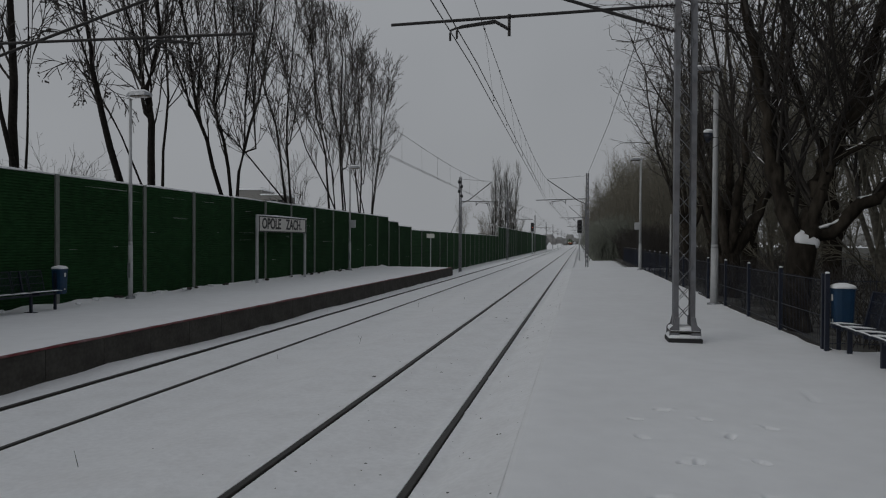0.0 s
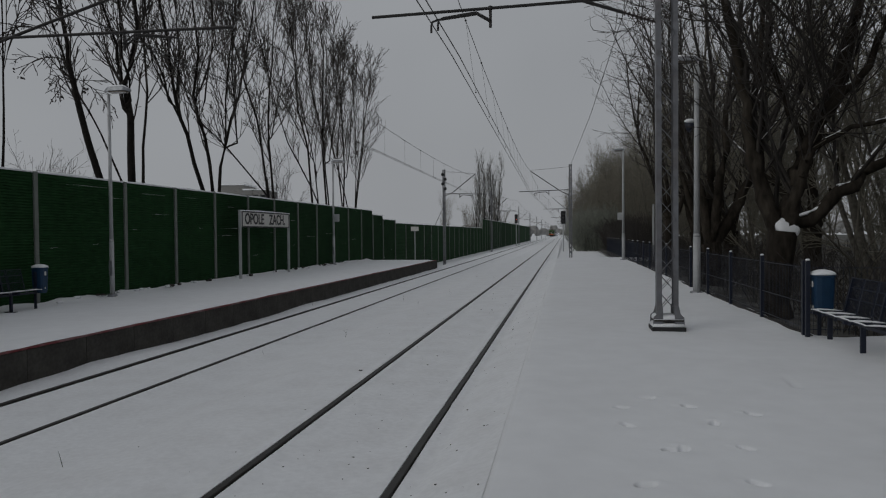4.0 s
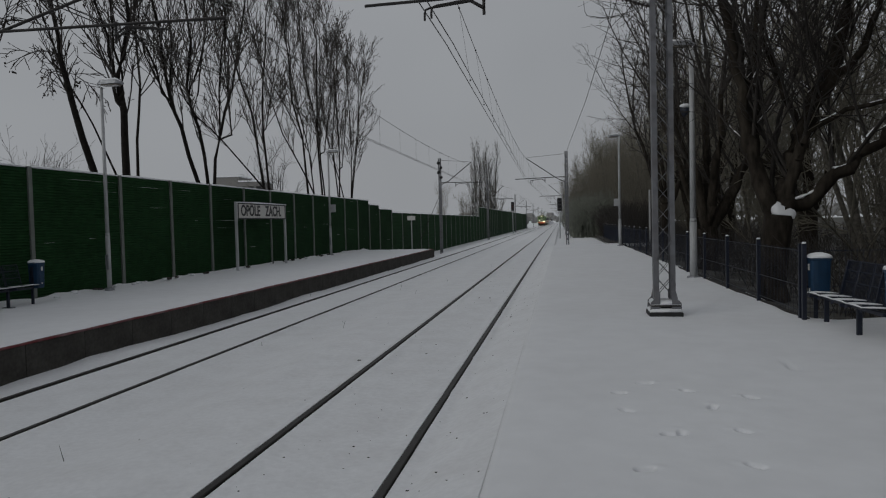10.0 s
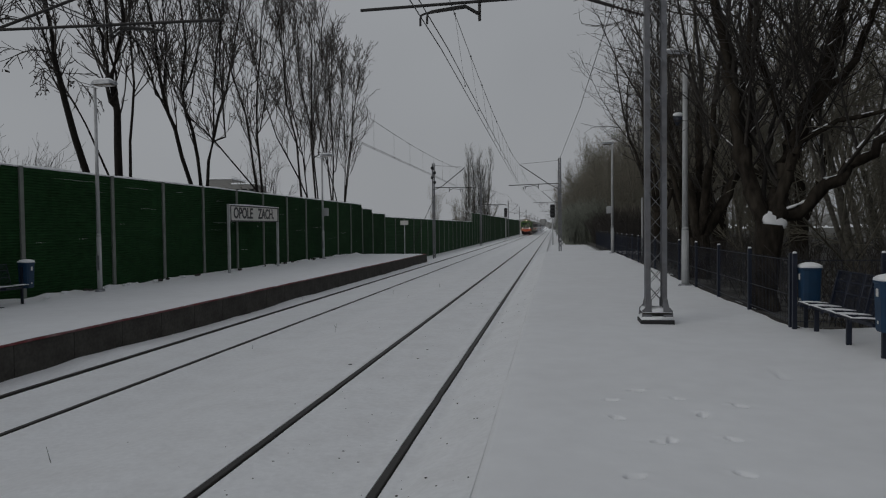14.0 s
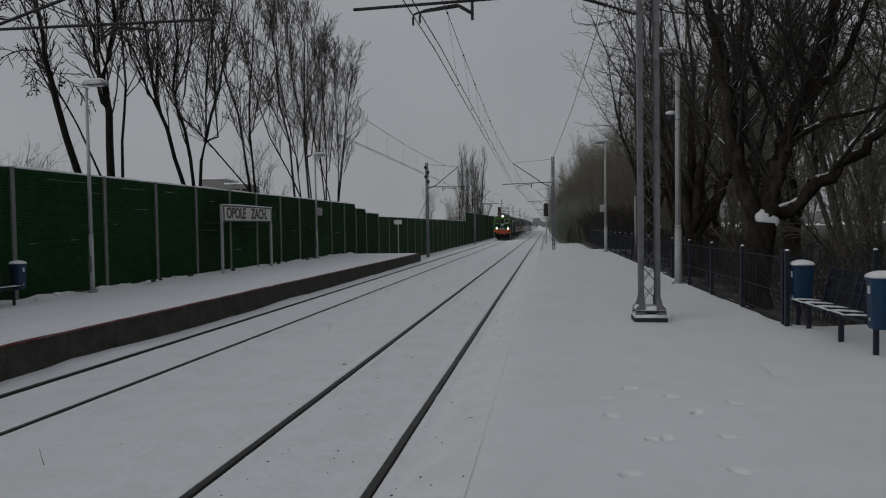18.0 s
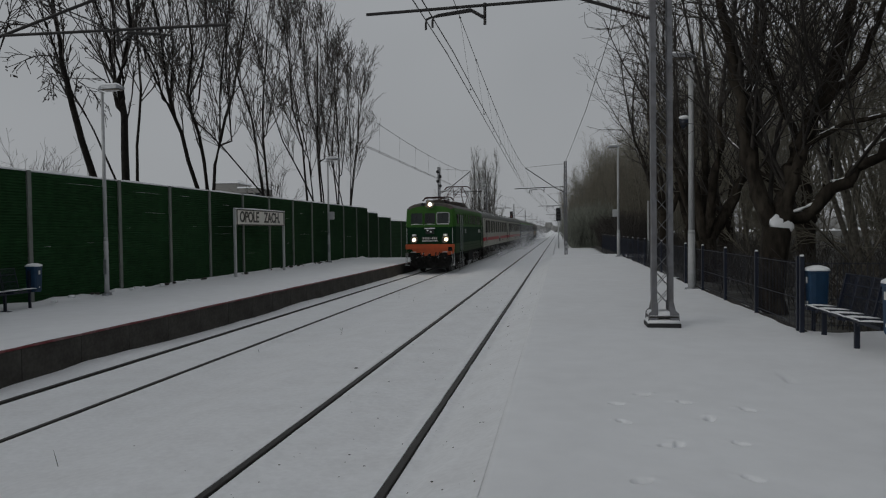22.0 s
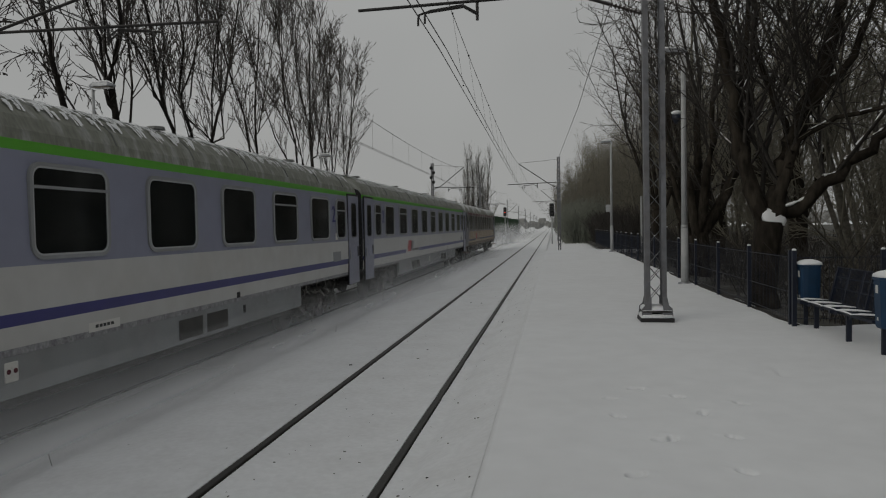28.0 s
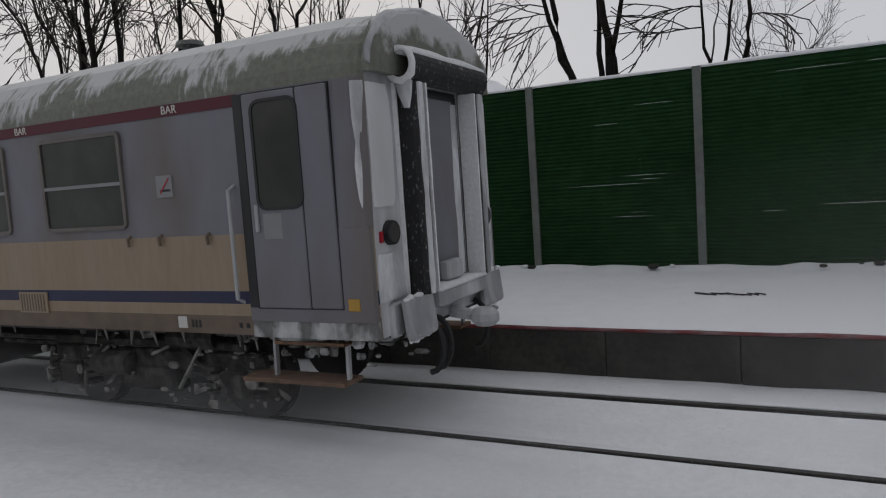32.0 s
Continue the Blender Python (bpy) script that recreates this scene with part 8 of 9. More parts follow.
stem_tree(-18.0, [(0.15, ((-23.3, 4.5), (-23.44, 7.6), (-23.5, 8.6), (-23.7, 9.6), (-24.0, 12.0))), (0.14, ((-22.6, 4.5), (-22.56, 7.6), (-22.56, 9.4), (-22.4, 12.0))), (0.08, ((-24.3, 4.5), (-25.6, 7.7), (-26.4, 9.2), (-27.1, 10.2))), (0.06, ((-22.6, 7.2), (-21.7, 8.5), (-20.8, 9.1), (-20.0, 11.0)))], 525, 0, 1.3, 17, hanging=((-23.5, 8.3, -1.0, 3.0), (-23.6, 9.0, -1.0, 3.2), (-25.6, 7.9, -0.8, 2.6), (-26.2, 8.8, 1.0, 2.4), (-22.5, 8.6, 1.0, 2.6), (-23.6, 9.5, -0.9, 3.4), (-26.4, 9.3, -1.0, 2.6), (-22.6, 9.2, -0.9, 2.0)))
stem_tree(-18.2, [(0.09, ((-24.0, 4.5), (-24.6, 7.8), (-25.4, 9.3), (-25.7, 10.2))), (0.12, ((-21.5, 4.5), (-21.44, 7.6), (-21.4, 9.2), (-21.3, 12.0)))], 526, 0, 1.3, 16, hanging=((-21.4, 8.4, 1.0, 2.6), (-21.4, 8.0, -1.0, 2.2), (-21.4, 8.9, 1.0, 3.0), (-25.0, 8.6, -1.0, 3.0), (-25.5, 9.5, -1.0, 3.0)))
stem_tree(-18.0, [(0.09, ((-18.5, 4.5), (-18.46, 7.7), (-18.33, 8.7), (-18.2, 12.0))), (0.14, ((-17.0, 4.5), (-17.03, 7.65), (-17.06, 8.5), (-17.3, 12.0))), (0.07, ((-17.0, 7.6), (-16.75, 8.4), (-16.4, 9.6), (-16.0, 11.5)))], 527, 0, 1.1, 15, hanging=((-18.4, 8.5, 1.0, 2.0), (-17.1, 8.6, -1.0, 2.0), (-18.4, 8.7, -1.0, 2.6)))
stem_tree(-18.2, [(0.08, ((-14.9, 4.5), (-14.96, 7.6), (-14.98, 8.1), (-15.0, 11.0))), (0.07, ((-14.2, 4.5), (-13.95, 7.5), (-13.7, 7.9), (-13.2, 10.5))), (0.05, ((-12.6, 4.5), (-12.5, 7.0), (-12.6, 9.5)))], 528, 0, 1.0, 13)
for i, (x, y, k) in enumerate(((-18.6, 45.0, 0.42), (-24, 29.6, 0.24), (-40, 30, 0.4), (-30, 7, 0.5), (-29, -1, 0.45), (-21, -10, 0.6), (-20, -15, 0.6), (-21, -26, 0.75), (-22, -22, 0.75))):
    tall_tree(x, y, [(0, -0.3, 0.1, 1), (0.1, 0.4, 0.09, 0.9), (-0.2, 0.1, 0.08, 0.9)], 80 + i, 15 * k, 0, "small bare tree far behind the barrier", 0.45)


# ---- old pollarded limes along the fence ----
SHOOTS = [
    dict(n=5, wob=0.10, up=0.06, taper=0.6, tip=0.05),
    dict(n=7, wob=0.08, up=0.09, taper=0.25, tip=0.012, count=9, angle=48, len=6.2, rad=0.085, short=0.15, **{"from": 0.25}),
    dict(n=5, wob=0.13, up=0.06, taper=0.3, tip=0.008, count=11, angle=42, len=2.3, rad=0.024, short=0.3, **{"from": 0.12}),
    dict(n=3, wob=0.16, up=0.03, taper=0.5, tip=0.006, count=5, angle=45, len=0.85, rad=0.010, short=0.3, **{"from": 0.15}),
]


def lime_tree(x, y, limbs, seed, base=0.25, trunk_r=0.4, crotch=1.95, label="old pollarded lime tree with snow on its thick limbs", detail=1.0, snow=0.5, twig=TWIG_LIME, least=0.055, sprays=()):
    r, segs = random.Random(seed), []
    spec = [dict(s) for s in SHOOTS]
    spec[1]["count"] *= detail
    spec[2]["count"] *= detail
    spec[3]["count"] *= detail
    z, rad = 0.0, trunk_r * 1.25
    px = py = 0.0
    for k in range(5):
        nz = crotch * (k + 1) / 5
        nx, ny = px + r.gauss(0, 0.03), py + r.gauss(0, 0.03)
        nr = trunk_r * (1.0 if k < 3 else 1.08)
        segs.append(((px, py, z), (nx, ny, nz), rad, nr, 0))
        px, py, z, rad = nx, ny, nz, nr
    top = Vector((px, py, crotch))
    for path, rr in limbs:
        pts = [top - Vector((0, 0, 0.15))] + [Vector(p) for p in path]
        n = len(pts) - 1
        for k in range(n):
            a, b = pts[k], pts[k + 1]
            ra, rb = rr * (1 - 0.55 * k / n), rr * (1 - 0.55 * (k + 1) / n)
            mid = a.lerp(b, 0.5) + Vector((r.gauss(0, 0.06), r.gauss(0, 0.06), r.gauss(0, 0.06)))
            segs.append((tuple(a), tuple(mid), ra, (ra + rb) / 2, 0))
            segs.append((tuple(mid), tuple(b), (ra + rb) / 2, rb, 0))
            if k:
                cnt = max(1, int(2.4 * detail))
                for _ in range(cnt):
                    at = a.lerp(b, r.random())
                    w = Vector((r.gauss(0, 0.45), r.gauss(0, 0.45), 1.0))
                    grow(r, segs, at, w, rb * r.uniform(0.2, 0.45), r.uniform(3.0, 6.0), 1, spec)
        d = (pts[-1] - pts[-2]).normalized()
        grow(r, segs, pts[-1], d + Vector((0, 0, 0.5)), rr * 0.45, r.uniform(4.5, 7), 1, spec)
        grow(r, segs, pts[-1], d + Vector((r.gauss(0, 0.5), r.gauss(0, 0.5), 0.3)), rr * 0.4, r.uniform(4, 6), 1, spec)
    for at, way, ln in sprays:
        grow(r, segs, at, way, 0.022, ln, 1, spec)
    return plant("lime_tree", pose(x, y, base), segs, label, "tree", "trees along the fence", 0, twig=twig, bark=LIME_BARK, snow=snow, seed=seed, least=least)


main_lime = lime_tree(4.74, 17.0, [
    ([(-0.06, -0.02, 2.1), (-0.33, -0.05, 2.69), (-0.46, -0.05, 3.33), (-0.54, 0.0, 3.78)], 0.235),
    ([(-0.40, 0.0, 3.2), (-0.56, 0.0, 3.85), (-0.61, 0.05, 4.86), (-0.80, 0.1, 5.75), (-1.05, 0.1, 6.8), (-1.2, 0.1, 7.8)], 0.16),
    ([(-0.38, 0.0, 3.0), (-0.36, 0.05, 3.58), (-0.25, 0.1, 4.47), (-0.35, 0.15, 5.48), (-0.27, 0.2, 6.8)], 0.12),
    ([(0.22, 0.0, 2.43), (0.43, 0.02, 2.93), (0.54, 0.05, 3.69), (0.83, 0.1, 4.31), (1.18, 0.1, 4.92), (1.46, 0.15, 5.9), (1.68, 0.2, 6.7), (1.9, 0.2, 7.6)], 0.24),
    ([(0.83, 0.1, 4.25), (1.10, 0.0, 4.6), (1.53, -0.1, 5.15), (1.98, -0.2, 6.11), (2.25, -0.2, 6.8)], 0.13),
    ([(0.32, -0.05, 2.15), (0.85, -0.15, 2.39), (1.21, -0.2, 2.81), (1.56, -0.25, 3.03), (1.90, -0.3, 3.34), (2.19, -0.35, 3.70), (2.56, -0.4, 3.98), (3.0, -0.5, 4.3)], 0.18),
    ([(0.50, -0.05, 2.93), (0.58, -0.1, 3.50), (0.95, -0.2, 3.93), (1.42, -0.25, 4.20), (2.12, -0.3, 4.32), (2.9, -0.4, 4.5)], 0.085),
    ([(0.45, 0.1, 3.0), (0.58, 0.1, 3.68), (0.30, 0.2, 4.6), (0.11, 0.3, 5.34), (-0.03, 0.4, 6.72)], 0.11),
], 5, trunk_r=0.285, crotch=1.95, label="old pollarded lime tree with snow on its crotch and limbs", detail=0.82, snow=0.7, least=0.024, sprays=(((-1.1, 0.1, 7.0), (-1, 0, 0.02), 2.4), ((-1.0, 0.1, 6.7), (-1, -0.1, 0.0), 2.9), ((-1.15, 0.1, 7.4), (-1, 0.1, -0.1), 3.0)))
clumps, lr = Shape(), random.Random(71)


def snow_mound(x, y, z, wide, high, lean, thick):
    """A flat uneven mound of snow lodged against the bark, facing out and up; lean turns its long side."""
    n, rings = 18, []
    out, k = Vector((0, -0.82, 0.57)), math.radians(lean)
    u = Vector((math.cos(k), 0, math.sin(k)))
    v = out.cross(u).normalized()
    edge = [1 + 0.30 * noise.noise((math.cos(6.283 * i / n) * 1.7 + x * 9, math.sin(6.283 * i / n) * 1.7, z * 7)) for i in range(n)]
    for t, h in ((1.0, -0.5), (1.0, 0.25), (0.85, 0.7), (0.55, 0.95), (0.2, 1.0)):
        ring = []
        for i in range(n):
            q = 2 * math.pi * i / n
            e = t * (edge[i] if t > 0.5 else 1)
            ring.append(tuple(Vector((x, y, z)) + u * (wide * e * math.cos(q)) + v * (high * e * math.sin(q)) + out * (thick * h)))
        rings.append(ring)
    clumps.loft(rings)


snow_mound(0.14, -0.26, 2.03, 0.29, 0.21, -22, 0.10)
snow_mound(0.50, -0.20, 2.33, 0.15, 0.04, 20, 0.035)
snow_mound(0.74, -0.22, 2.44, 0.13, 0.032, 28, 0.03)
snow_mound(0.98, -0.25, 2.62, 0.12, 0.026, 44, 0.03)
tagged(part("crotch_snow", clumps, SNOW, main_lime, "lumps of snow lodged in the crotch", smooth=True), kind="stuff")
GENERIC = [
    ([(-0.5, 0, 3.2), (-0.9, 0.1, 4.6), (-1.2, 0, 6.2)], 0.22),
    ([(0.5, 0, 2.8), (1.2, 0.3, 3.6), (1.7, 0.3, 4.8)], 0.24),
    ([(0.0, 0.5, 3.4), (0.1, 0.9, 5.0), (0.2, 1.1, 6.6)], 0.22),
    ([(0.1, -0.5, 3.3), (0.3, -1.0, 4.8), (0.2, -1.3, 6.2)], 0.2),
    ([(0.9, 0.5, 3.2), (1.9, 1.1, 4.3), (2.5, 1.4, 5.6)], 0.17),
]
lime_tree(5.4, 27.5, [([(0.5, 0, 2.2), (1.0, 0.2, 3.0), (1.4, 0.2, 3.9), (1.9, 0.3, 5.2)], 0.26), ([(-0.3, 0, 2.9), (-0.7, 0.1, 4.2), (-1.2, 0.1, 6.1)], 0.2)] + GENERIC[2:4], 6, trunk_r=0.33, crotch=1.5, detail=0.9, snow=0.35)
# the last three stand out of view, added to shade the platform's right side
for i, (x, y) in enumerate(((8.0, 36.5), (8.8, 46.0), (9.6, 55.0), (10.2, 31.5), (8.4, 3.0), (7.6, -5.0), (7.6, -13.0))):
    r = random.Random(60 + i)
    a = r.uniform(0, 6.28)
    turned = [([(px * math.cos(a) - py * math.sin(a), px * math.sin(a) + py * math.cos(a), pz) for px, py, pz in path], rr) for path, rr in GENERIC]
    # limes past y = 30 take the twig colour that is paled for haze
    lime_tree(x, y, turned, 70 + i, trunk_r=0.34, detail=0.72 if y < 40 else 0.6, label="old pollarded lime tree in the row behind the fence, continued unseen for shade", snow=0.15, twig=TWIG_HAZED if y > 30 else TWIG_LIME)


HIGH = [
    ([(-0.4, 0, 3.2), (-1.0, 0, 5.2), (-1.7, 0.2, 7.2)], 0.17),
    ([(-0.2, 0.3, 3.4), (-0.5, 0.6, 5.5), (-0.7, 0.9, 7.5)], 0.15),
    ([(0.5, 0, 3.2), (1.2, 0.2, 5.0), (1.6, 0.3, 7.0)], 0.17),
    ([(-0.1, -0.4, 3.4), (-0.4, -0.9, 5.4), (-0.9, -1.2, 7.0)], 0.14),
]
for x, y, seed in ((6.3, 35.0, 91), (6.1, 43.0, 92)):
    lime_tree(x, y, HIGH, seed, trunk_r=0.26, crotch=2.7, detail=0.85, label="lime tree with a high upright crown behind the fence", snow=0.1)


# ---- thicket and wood behind the fence, repeated from a few grown trees ----
WOOD = [
    dict(n=7, wob=0.06, up=0.05, taper=0.25, tip=0.02),
    dict(n=5, wob=0.11, up=0.10, taper=0.3, tip=0.012, count=14, angle=36, len=4.0, rad=0.042, **{"from": 0.05}),
    dict(n=4, wob=0.14, up=0.06, taper=0.4, tip=0.011, count=8, angle=38, len=1.9, rad=0.022, short=0.3, **{"from": 0.1}),
    dict(n=1, wob=0.16, up=0.05, taper=0.6, tip=0.010, count=4, angle=36, len=1.0, rad=0.013, short=0.3, **{"from": 0.15}),
]


def wood_tree(seed, height, stems, label, twig, name="thicket_tree"):
    r, segs = random.Random(seed), []
    for _ in range(stems):
        a = r.uniform(0, 6.28)
        grow(r, segs, (0.3 * math.cos(a), 0.3 * math.sin(a), 0), (0.3 * math.cos(a), 0.3 * math.sin(a), 1), r.uniform(0.08, 0.15), height * r.uniform(0.8, 1.05), 0, WOOD)
    return plant(name, pose(0, 0, -0.1), segs, label, "tree", "thicket behind the fence", 0, twig=twig, bark=BARK_HAZED, seed=seed)


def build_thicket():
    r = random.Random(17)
    kinds = [wood_tree(200 + i, 11.5, 3, "bare many-stemmed tree of the thicket behind the fence", TWIG_HAZED) for i in range(4)]
    spots = []
    for y in range(58, 150, 6):
        for k in range(3):
            spots.append((5.6 + k * 3.6 + r.uniform(-0.8, 0.8) + max(0, y - 100) * 0.01, y + r.uniform(-2.5, 2.5), r.uniform(0.8, 1.15) * (0.78 if k == 0 else 1)))
    for y in range(6, 56, 7):
        spots.append((9.5 + r.uniform(-1.6, 2.6), y + r.uniform(-2, 2), r.uniform(0.65, 0.95)))
    for y in range(8, 52, 11):
        spots.append((12.5 + r.uniform(-1.2, 1.2), y + r.uniform(-1.5, 1.5), r.uniform(0.8, 1.05)))
    for y in range(2, 58, 11):
        for k in range(2):
            spots.append((15 + k * 8 + r.uniform(-2.5, 2.5), y + r.uniform(-2.5, 2.5), r.uniform(0.85, 1.2)))
    for y in range(155, 420, 34):
        spots.append((7 + r.uniform(0, 5), y, r.uniform(0.7, 1.0)))
        spots.append((15 + r.uniform(0, 6), y + 9, r.uniform(0.8, 1.1)))
        spots.append((-24 - r.uniform(0, 8), y + 4, r.uniform(0.6, 0.9)))
    for y in range(150, 262, 12):
        for k, s in enumerate((1.0, 1.35, 1.65, 1.6)):
            spots.append((3.4 + (y - 150) * 0.012 + k * 3.4 + r.uniform(-0.6, 0.6), y + r.uniform(-3, 3), s * r.uniform(0.85, 1.1)))
    for y in range(60, 150, 5):
        spots.append((8.5 + r.uniform(-1, 4), y + r.uniform(-2, 2), r.uniform(0.9, 1.3)))
    for k in range(22):
        spots.append((22 + 40 * r.random(), 45 + 120 * r.random(), r.uniform(0.8, 1.2)))
    for i, (x, y, s) in enumerate(spots):
        if 56 <= y < 100:
            x += 1.6
        ob = kinds[i] if i < 4 else copy_thing(kinds[i % 4], Matrix.Identity(4))
        ob.matrix_basis = pose(x, y, -0.15, 0, 0, r.uniform(0, 360)) @ Matrix.Diagonal((s * (0.66 if y >= 56 else 1), s * (0.66 if y >= 56 else 1), s, 1))
    # low brush at the foot of the wood
    segs = []
    for _ in range(1700):
        x, y = 5.0 + 13 * r.random() ** 1.4, r.uniform(4, 110)
        for _ in range(3):
            a = Vector((x + r.gauss(0, 0.2), y + r.gauss(0, 0.2), -0.1))
            d = Vector((r.gauss(0, 0.4), r.gauss(0, 0.4), 1)).normalized()
            h = r.uniform(0.7, 2.2)
            b = a + d * h * 0.55
            segs.append((tuple(a), tuple(b), 0.012, 0.009, 0))
            for _ in range(2):
                e = b + (d + Vector((r.gauss(0, 0.4), r.gauss(0, 0.4), 0))) * h * 0.45
                segs.append((tuple(b), tuple(e), 0.009, 0.005, 0))
    for _ in range(900):
        y = r.uniform(52, 150)
        x = 4.6 + (y - 52) * 0.012 + 2.6 * r.random() ** 1.3
        a = Vector((x, y, -0.2))
        h = r.uniform(1.4, 4.2)
        for _ in range(4):
            d = Vector((r.gauss(0, 0.22), r.gauss(0, 0.22), 1)).normalized()
            b = a + d * h * 0.5
            segs.append((tuple(a), tuple(b), 0.02, 0.014, 0))
            for _ in range(3):
                e = b + (d + Vector((r.gauss(0, 0.35), r.gauss(0, 0.35), 0))) * h * 0.45
                segs.append((tuple(b), tuple(e), 0.013, 0.008, 0))
    hedge = []
    for _ in range(1500):
        y = r.uniform(92, 165)
        x = 1.5 + (y - 92) * 0.012 + 7.5 * r.random() ** 1.2
        h = min(7.2, 2.6 + 2.4 * (x - 1.4)) * r.uniform(0.65, 1.05)
        for _ in range(3):
            a = Vector((x + r.gauss(0, 0.3), y + r.gauss(0, 0.3), -0.2))
            d = Vector((r.gauss(0, 0.16), r.gauss(0, 0.16), 1)).normalized()
            b = a + d * h * 0.7
            hedge.append((tuple(a), tuple(b), 0.05, 0.025, 0))
            for _ in range(7):
                c = a.lerp(b, r.uniform(0.15, 1))
                e = c + (d + Vector((r.gauss(0, 0.6), r.gauss(0, 0.6), 0.2))) * r.uniform(0.6, 1.6)
                hedge.append((tuple(c), tuple(e), 0.024, 0.014, 0))
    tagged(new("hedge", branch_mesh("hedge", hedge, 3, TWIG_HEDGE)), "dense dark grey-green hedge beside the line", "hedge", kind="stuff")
    ob = new("brushwood", branch_mesh("brushwood", segs, 3, TWIG_LIME))
    tagged(ob, "low bare brushwood at the foot of the trees", "brushwood", kind="stuff")


build_thicket()


def build_litter():
    """The floor of the wood behind the fence, bare of snow but for patches."""
    sh = Shape()
    xs = [4.06, 4.2, 4.5, 5, 5.6, 6.4, 7.4, 8.6, 10, 12, 14.5, 18, 24, 32, 48, 75, 120, 200]
    ys = [-8 + 1.0 * i for i in range(66)] + [60 + 6 * i for i in range(16)] + [175, 210, 260, 320]
    for y in ys:
        for x in xs:
            sh.v.append((x, y, (0.30 if y < 58 else 0.06) - 0.12 * smooth_step(4.2, 6, x) + 0.35 * smooth_step(7, 14, x) + 0.07 * noise.noise((x * 0.9, y * 0.7, 11))))
    n = len(xs)
    for j in range(len(ys) - 1):
        for i in range(n - 1):
            sh.f.append((j * n + i, j * n + i + 1, (j + 1) * n + i + 1, (j + 1) * n + i))
            sh.m.append(0)
    solid("wood_floor", sh, LITTER, "dark leaf litter under the trees with patches of snow", "ground", kind="structure", smooth=True)


build_litter()


# ---- poplars far down the line ----
def build_poplars():
    spec = [
        dict(n=10, wob=0.02, up=0.03, taper=0.15, tip=0.03),
        dict(n=6, wob=0.05, up=0.16, taper=0.25, tip=0.02, count=48, angle=27, len=6.6, rad=0.095, short=0.66, **{"from": 0.08}),
        dict(n=3, wob=0.08, up=0.12, taper=0.5, tip=0.016, count=4, angle=24, len=1.7, rad=0.034, short=0.3, **{"from": 0.15}),
    ]
    for i, (x, y, h) in enumerate(((-20.1, 170, 20.8), (-18.6, 169, 20.2), (-17.2, 171, 19.6), (-16.2, 170, 20.0), (-21.1, 172, 15.5), (-19.4, 173, 17.0), (-17.9, 173, 17.2), (-16.4, 173, 16.8))):
        r, segs = random.Random(300 + i), []
        grow(r, segs, (0, 0, 0), (0, 0, 1), 0.2, h, 0, spec)
        plant("poplar", pose(x, y, -0.5), segs, "tall narrow bare poplar down the line", "tree", "poplars", 0, twig=TWIG_GREY, seed=i)


build_poplars()


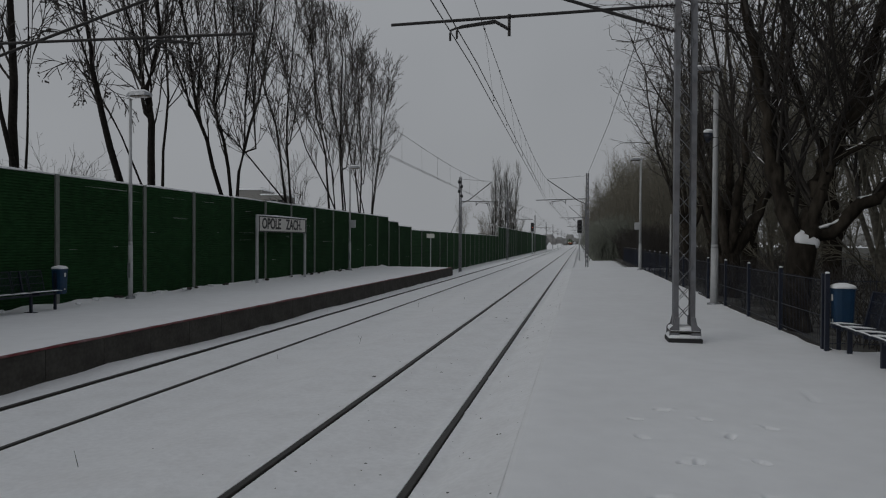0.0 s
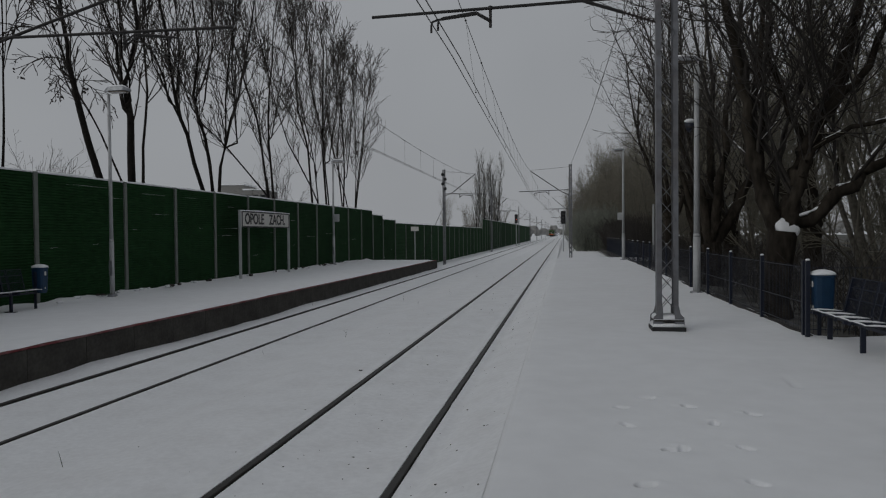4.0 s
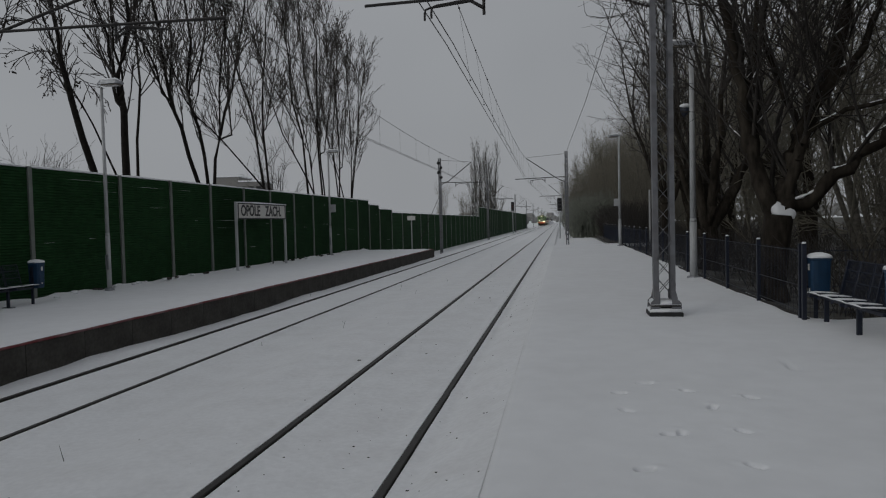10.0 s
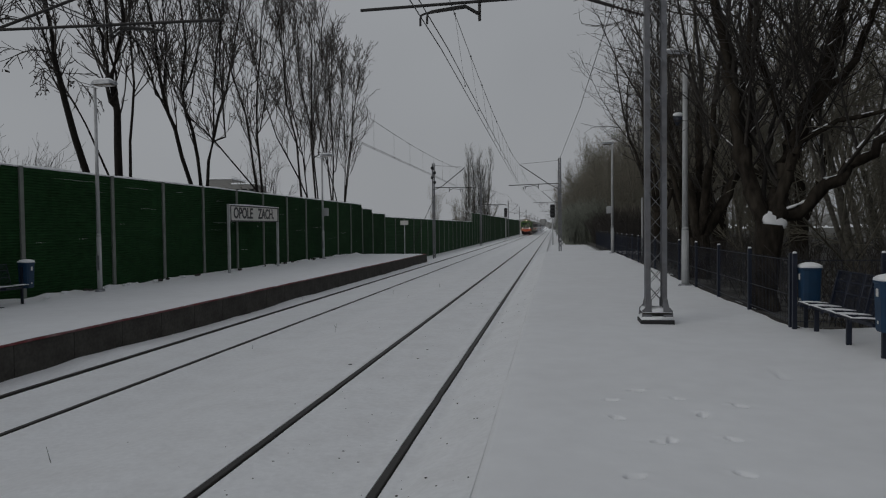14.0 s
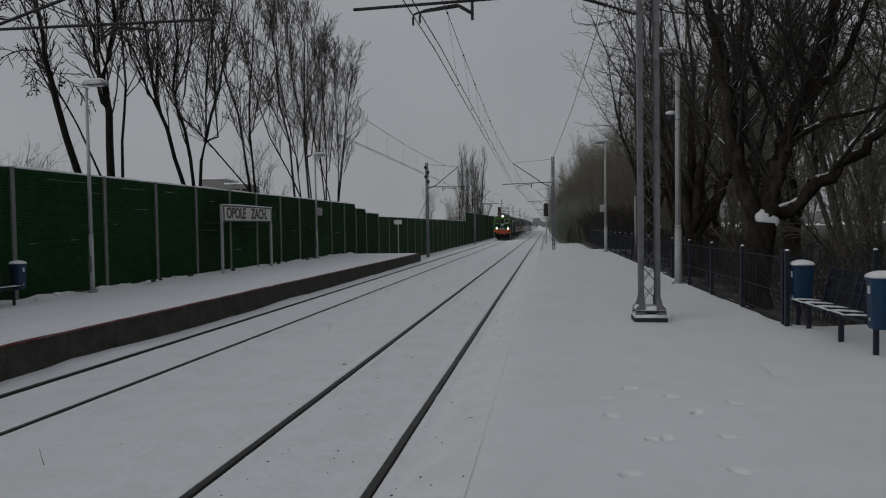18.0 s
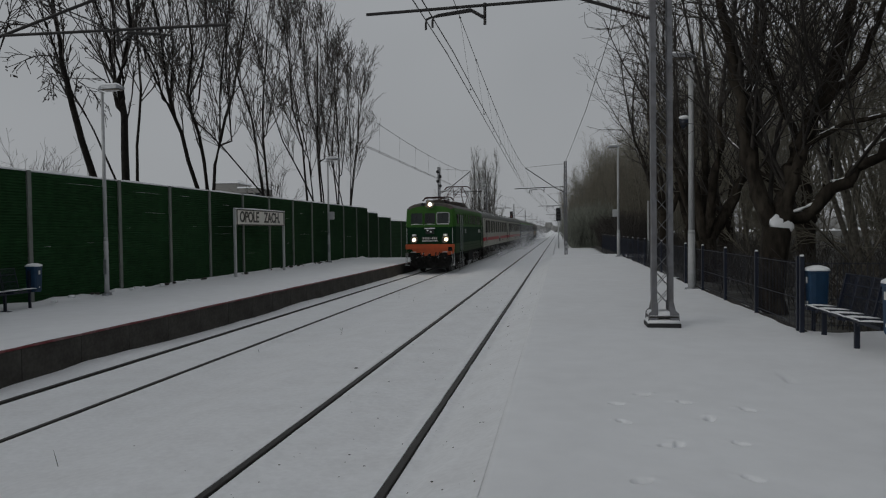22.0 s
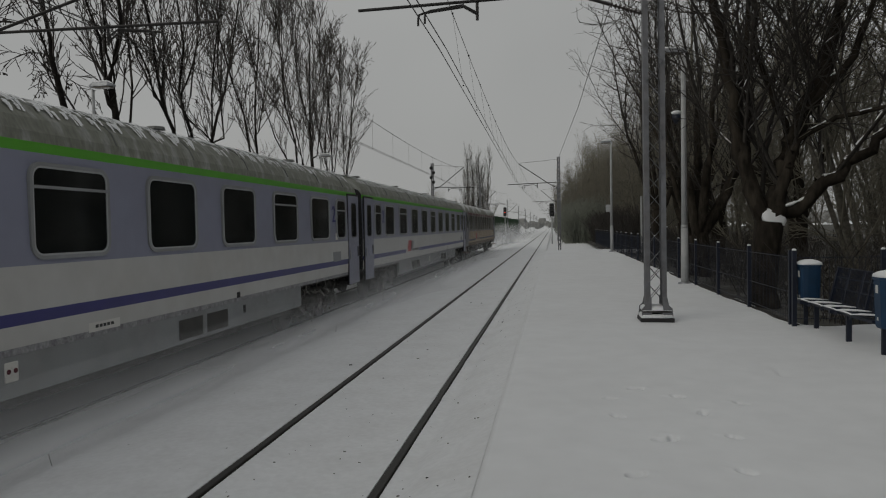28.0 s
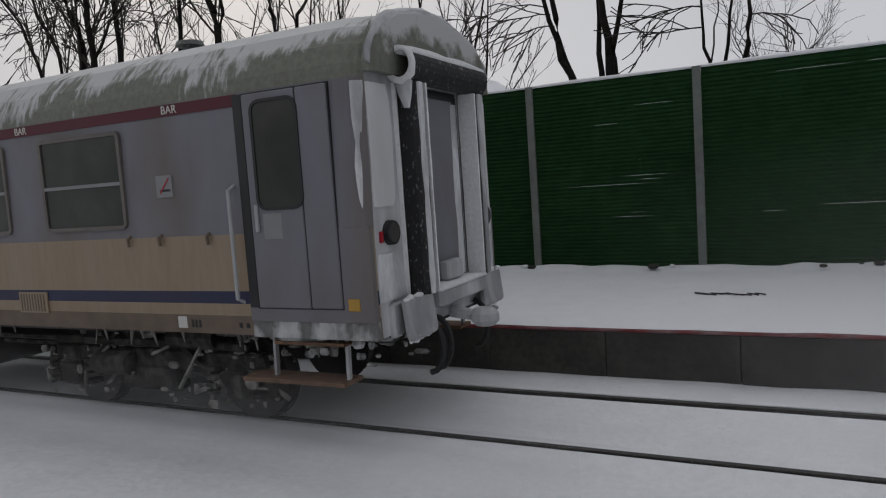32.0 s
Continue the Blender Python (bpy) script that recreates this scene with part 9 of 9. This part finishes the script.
# ---- distance: a low line of woods and two roofs behind the barrier ----
def build_distance():
    r = random.Random(5)
    sh = Shape()
    for k in range(260):
        a = radians(r.uniform(-70, 70))
        d = r.uniform(520, 900)
        x, y, s = d * math.sin(a), d * math.cos(a), r.uniform(4.0, 9.5)
        if abs(x) < 16:
            s *= 0.6
        for _ in range(5):
            sh.ball((x + r.gauss(0, s), y + r.gauss(0, 4), s * r.uniform(0.3, 0.9)), s * r.uniform(0.3, 0.6), 1, 1, 1.2, 6, 4)
    for k in range(240):
        a = radians(r.uniform(70, 290))
        d = r.uniform(300, 600)
        s = r.uniform(4, 9)
        for _ in range(4):
            sh.ball((d * math.sin(a) + r.gauss(0, s), d * math.cos(a) + r.gauss(0, s), s * r.uniform(0.3, 0.9)), s * r.uniform(0.3, 0.6), 1, 1, 1.2, 6, 4)
    solid("far_woods", sh, FAR_WOOD, "low dark line of distant woods", "woods", kind="stuff")

    def house(x, y, w, d, h, turn, label):
        ob = thing("house", pose(x, y, -0.2, 0, 0, turn), label, "house", "houses behind the barrier")
        wall = part("wall", Shape().box(-w / 2, w / 2, -d / 2, d / 2, 0, h), PLASTER, ob)
        roof = Shape()
        roof.loft([[(-w / 2 - 0.4, yy, h - 0.1), (0, yy, h + w * 0.32), (w / 2 + 0.4, yy, h - 0.1), (w / 2 + 0.4, yy, h - 0.25), (0, yy, h + w * 0.32 - 0.2), (-w / 2 - 0.4, yy, h - 0.25)] for yy in (-d / 2 - 0.4, d / 2 + 0.4)])
        rf = part("roof", roof, SNOW, ob)
        ch = part("chimney", Shape().box(-0.9, -0.3, -0.5, 0.4, h, h + w * 0.32 + 0.9, c=0.03), TIMBER, rf)
        for yy in (-d / 4, d / 4):
            for zz in (1.0, 3.6):
                if zz < h - 1.4:
                    wn_ = part("window", Shape().box(w / 2 - 0.03, w / 2 + 0.04, yy - 0.6, yy + 0.6, zz, zz + 1.3, c=0.02), WHITEPOLE, wall)
                    part("pane", Shape().box(w / 2 + 0.04, w / 2 + 0.05, yy - 0.5, yy + 0.5, zz + 0.1, zz + 1.2), GLASS, wn_)

    block = thing("apartment_block", pose(-55.9, 120, 0, 0, 0, 8), "grey flat-roofed block with snow on its roof behind the trees", "house", "houses behind the barrier")
    for x0, x1, h in ((-3.9, 0.4, 11.0), (0.4, 4.2, 10.1)):
        w = part("wall", Shape().box(x0, x1, -4, 4, 0, h), PLASTER, block)
        part("roof", Shape().box(x0 - 0.2, x1 + (0.2 if x1 > 1 else -0.01), -4.2, 4.2, h, h + 0.25), SNOW, block)
        for q in range(3):
            for z in (2.0, 5.0, 8.0):
                xa = x0 + 0.4 + q * 1.25
                part("window", Shape().box(xa, xa + 0.9, -4.03, -3.98, z, z + 1.3), GLASS, w)
    house(-36, -18, 9, 11, 5.6, 80, "plain house with a snowy roof behind the barrier")
    house(60, 60, 10, 14, 5.5, 40, "plain house with a snowy roof behind the wood")


build_distance()


# ---- what moves: the train runs past towards the camera and away behind it ----
def motions():
    # the plane between locomotive and first coach, along the track
    run = [(0, 524), (2, 479.5), (4, 433.5), (6, 383.5), (9, 313.5), (11, 269.5), (13, 226.5), (16, 168.5), (19, 111.8), (21, 73.5), (22, 54.6), (23, 35.7), (23.5, 26.0), (24, 16.4), (24.5, 7.25), (25, -2.4), (25.5, -11.8), (26.5, -30.6), (27.5, -49.3), (28, -58.5), (29, -77.4), (30, -96.3), (31, -114.9), (31.5, -124.5), (32, -134.3)]
    walk(loco, [(t, pose(FAR, y - 15.9, FAR_Z)) for t, y in run])
    for k, car in enumerate(coaches):
        walk(car, [(t, pose(FAR, y + 26.4 * k + (0.375 if k in (2, 3) else 0), FAR_Z)) for t, y in run])
    for cloud, k in DUST_CLOUDS:
        walk(cloud, [(t, pose(FAR, y + 26.4 * k, FAR_Z)) for t, y in run])


motions()
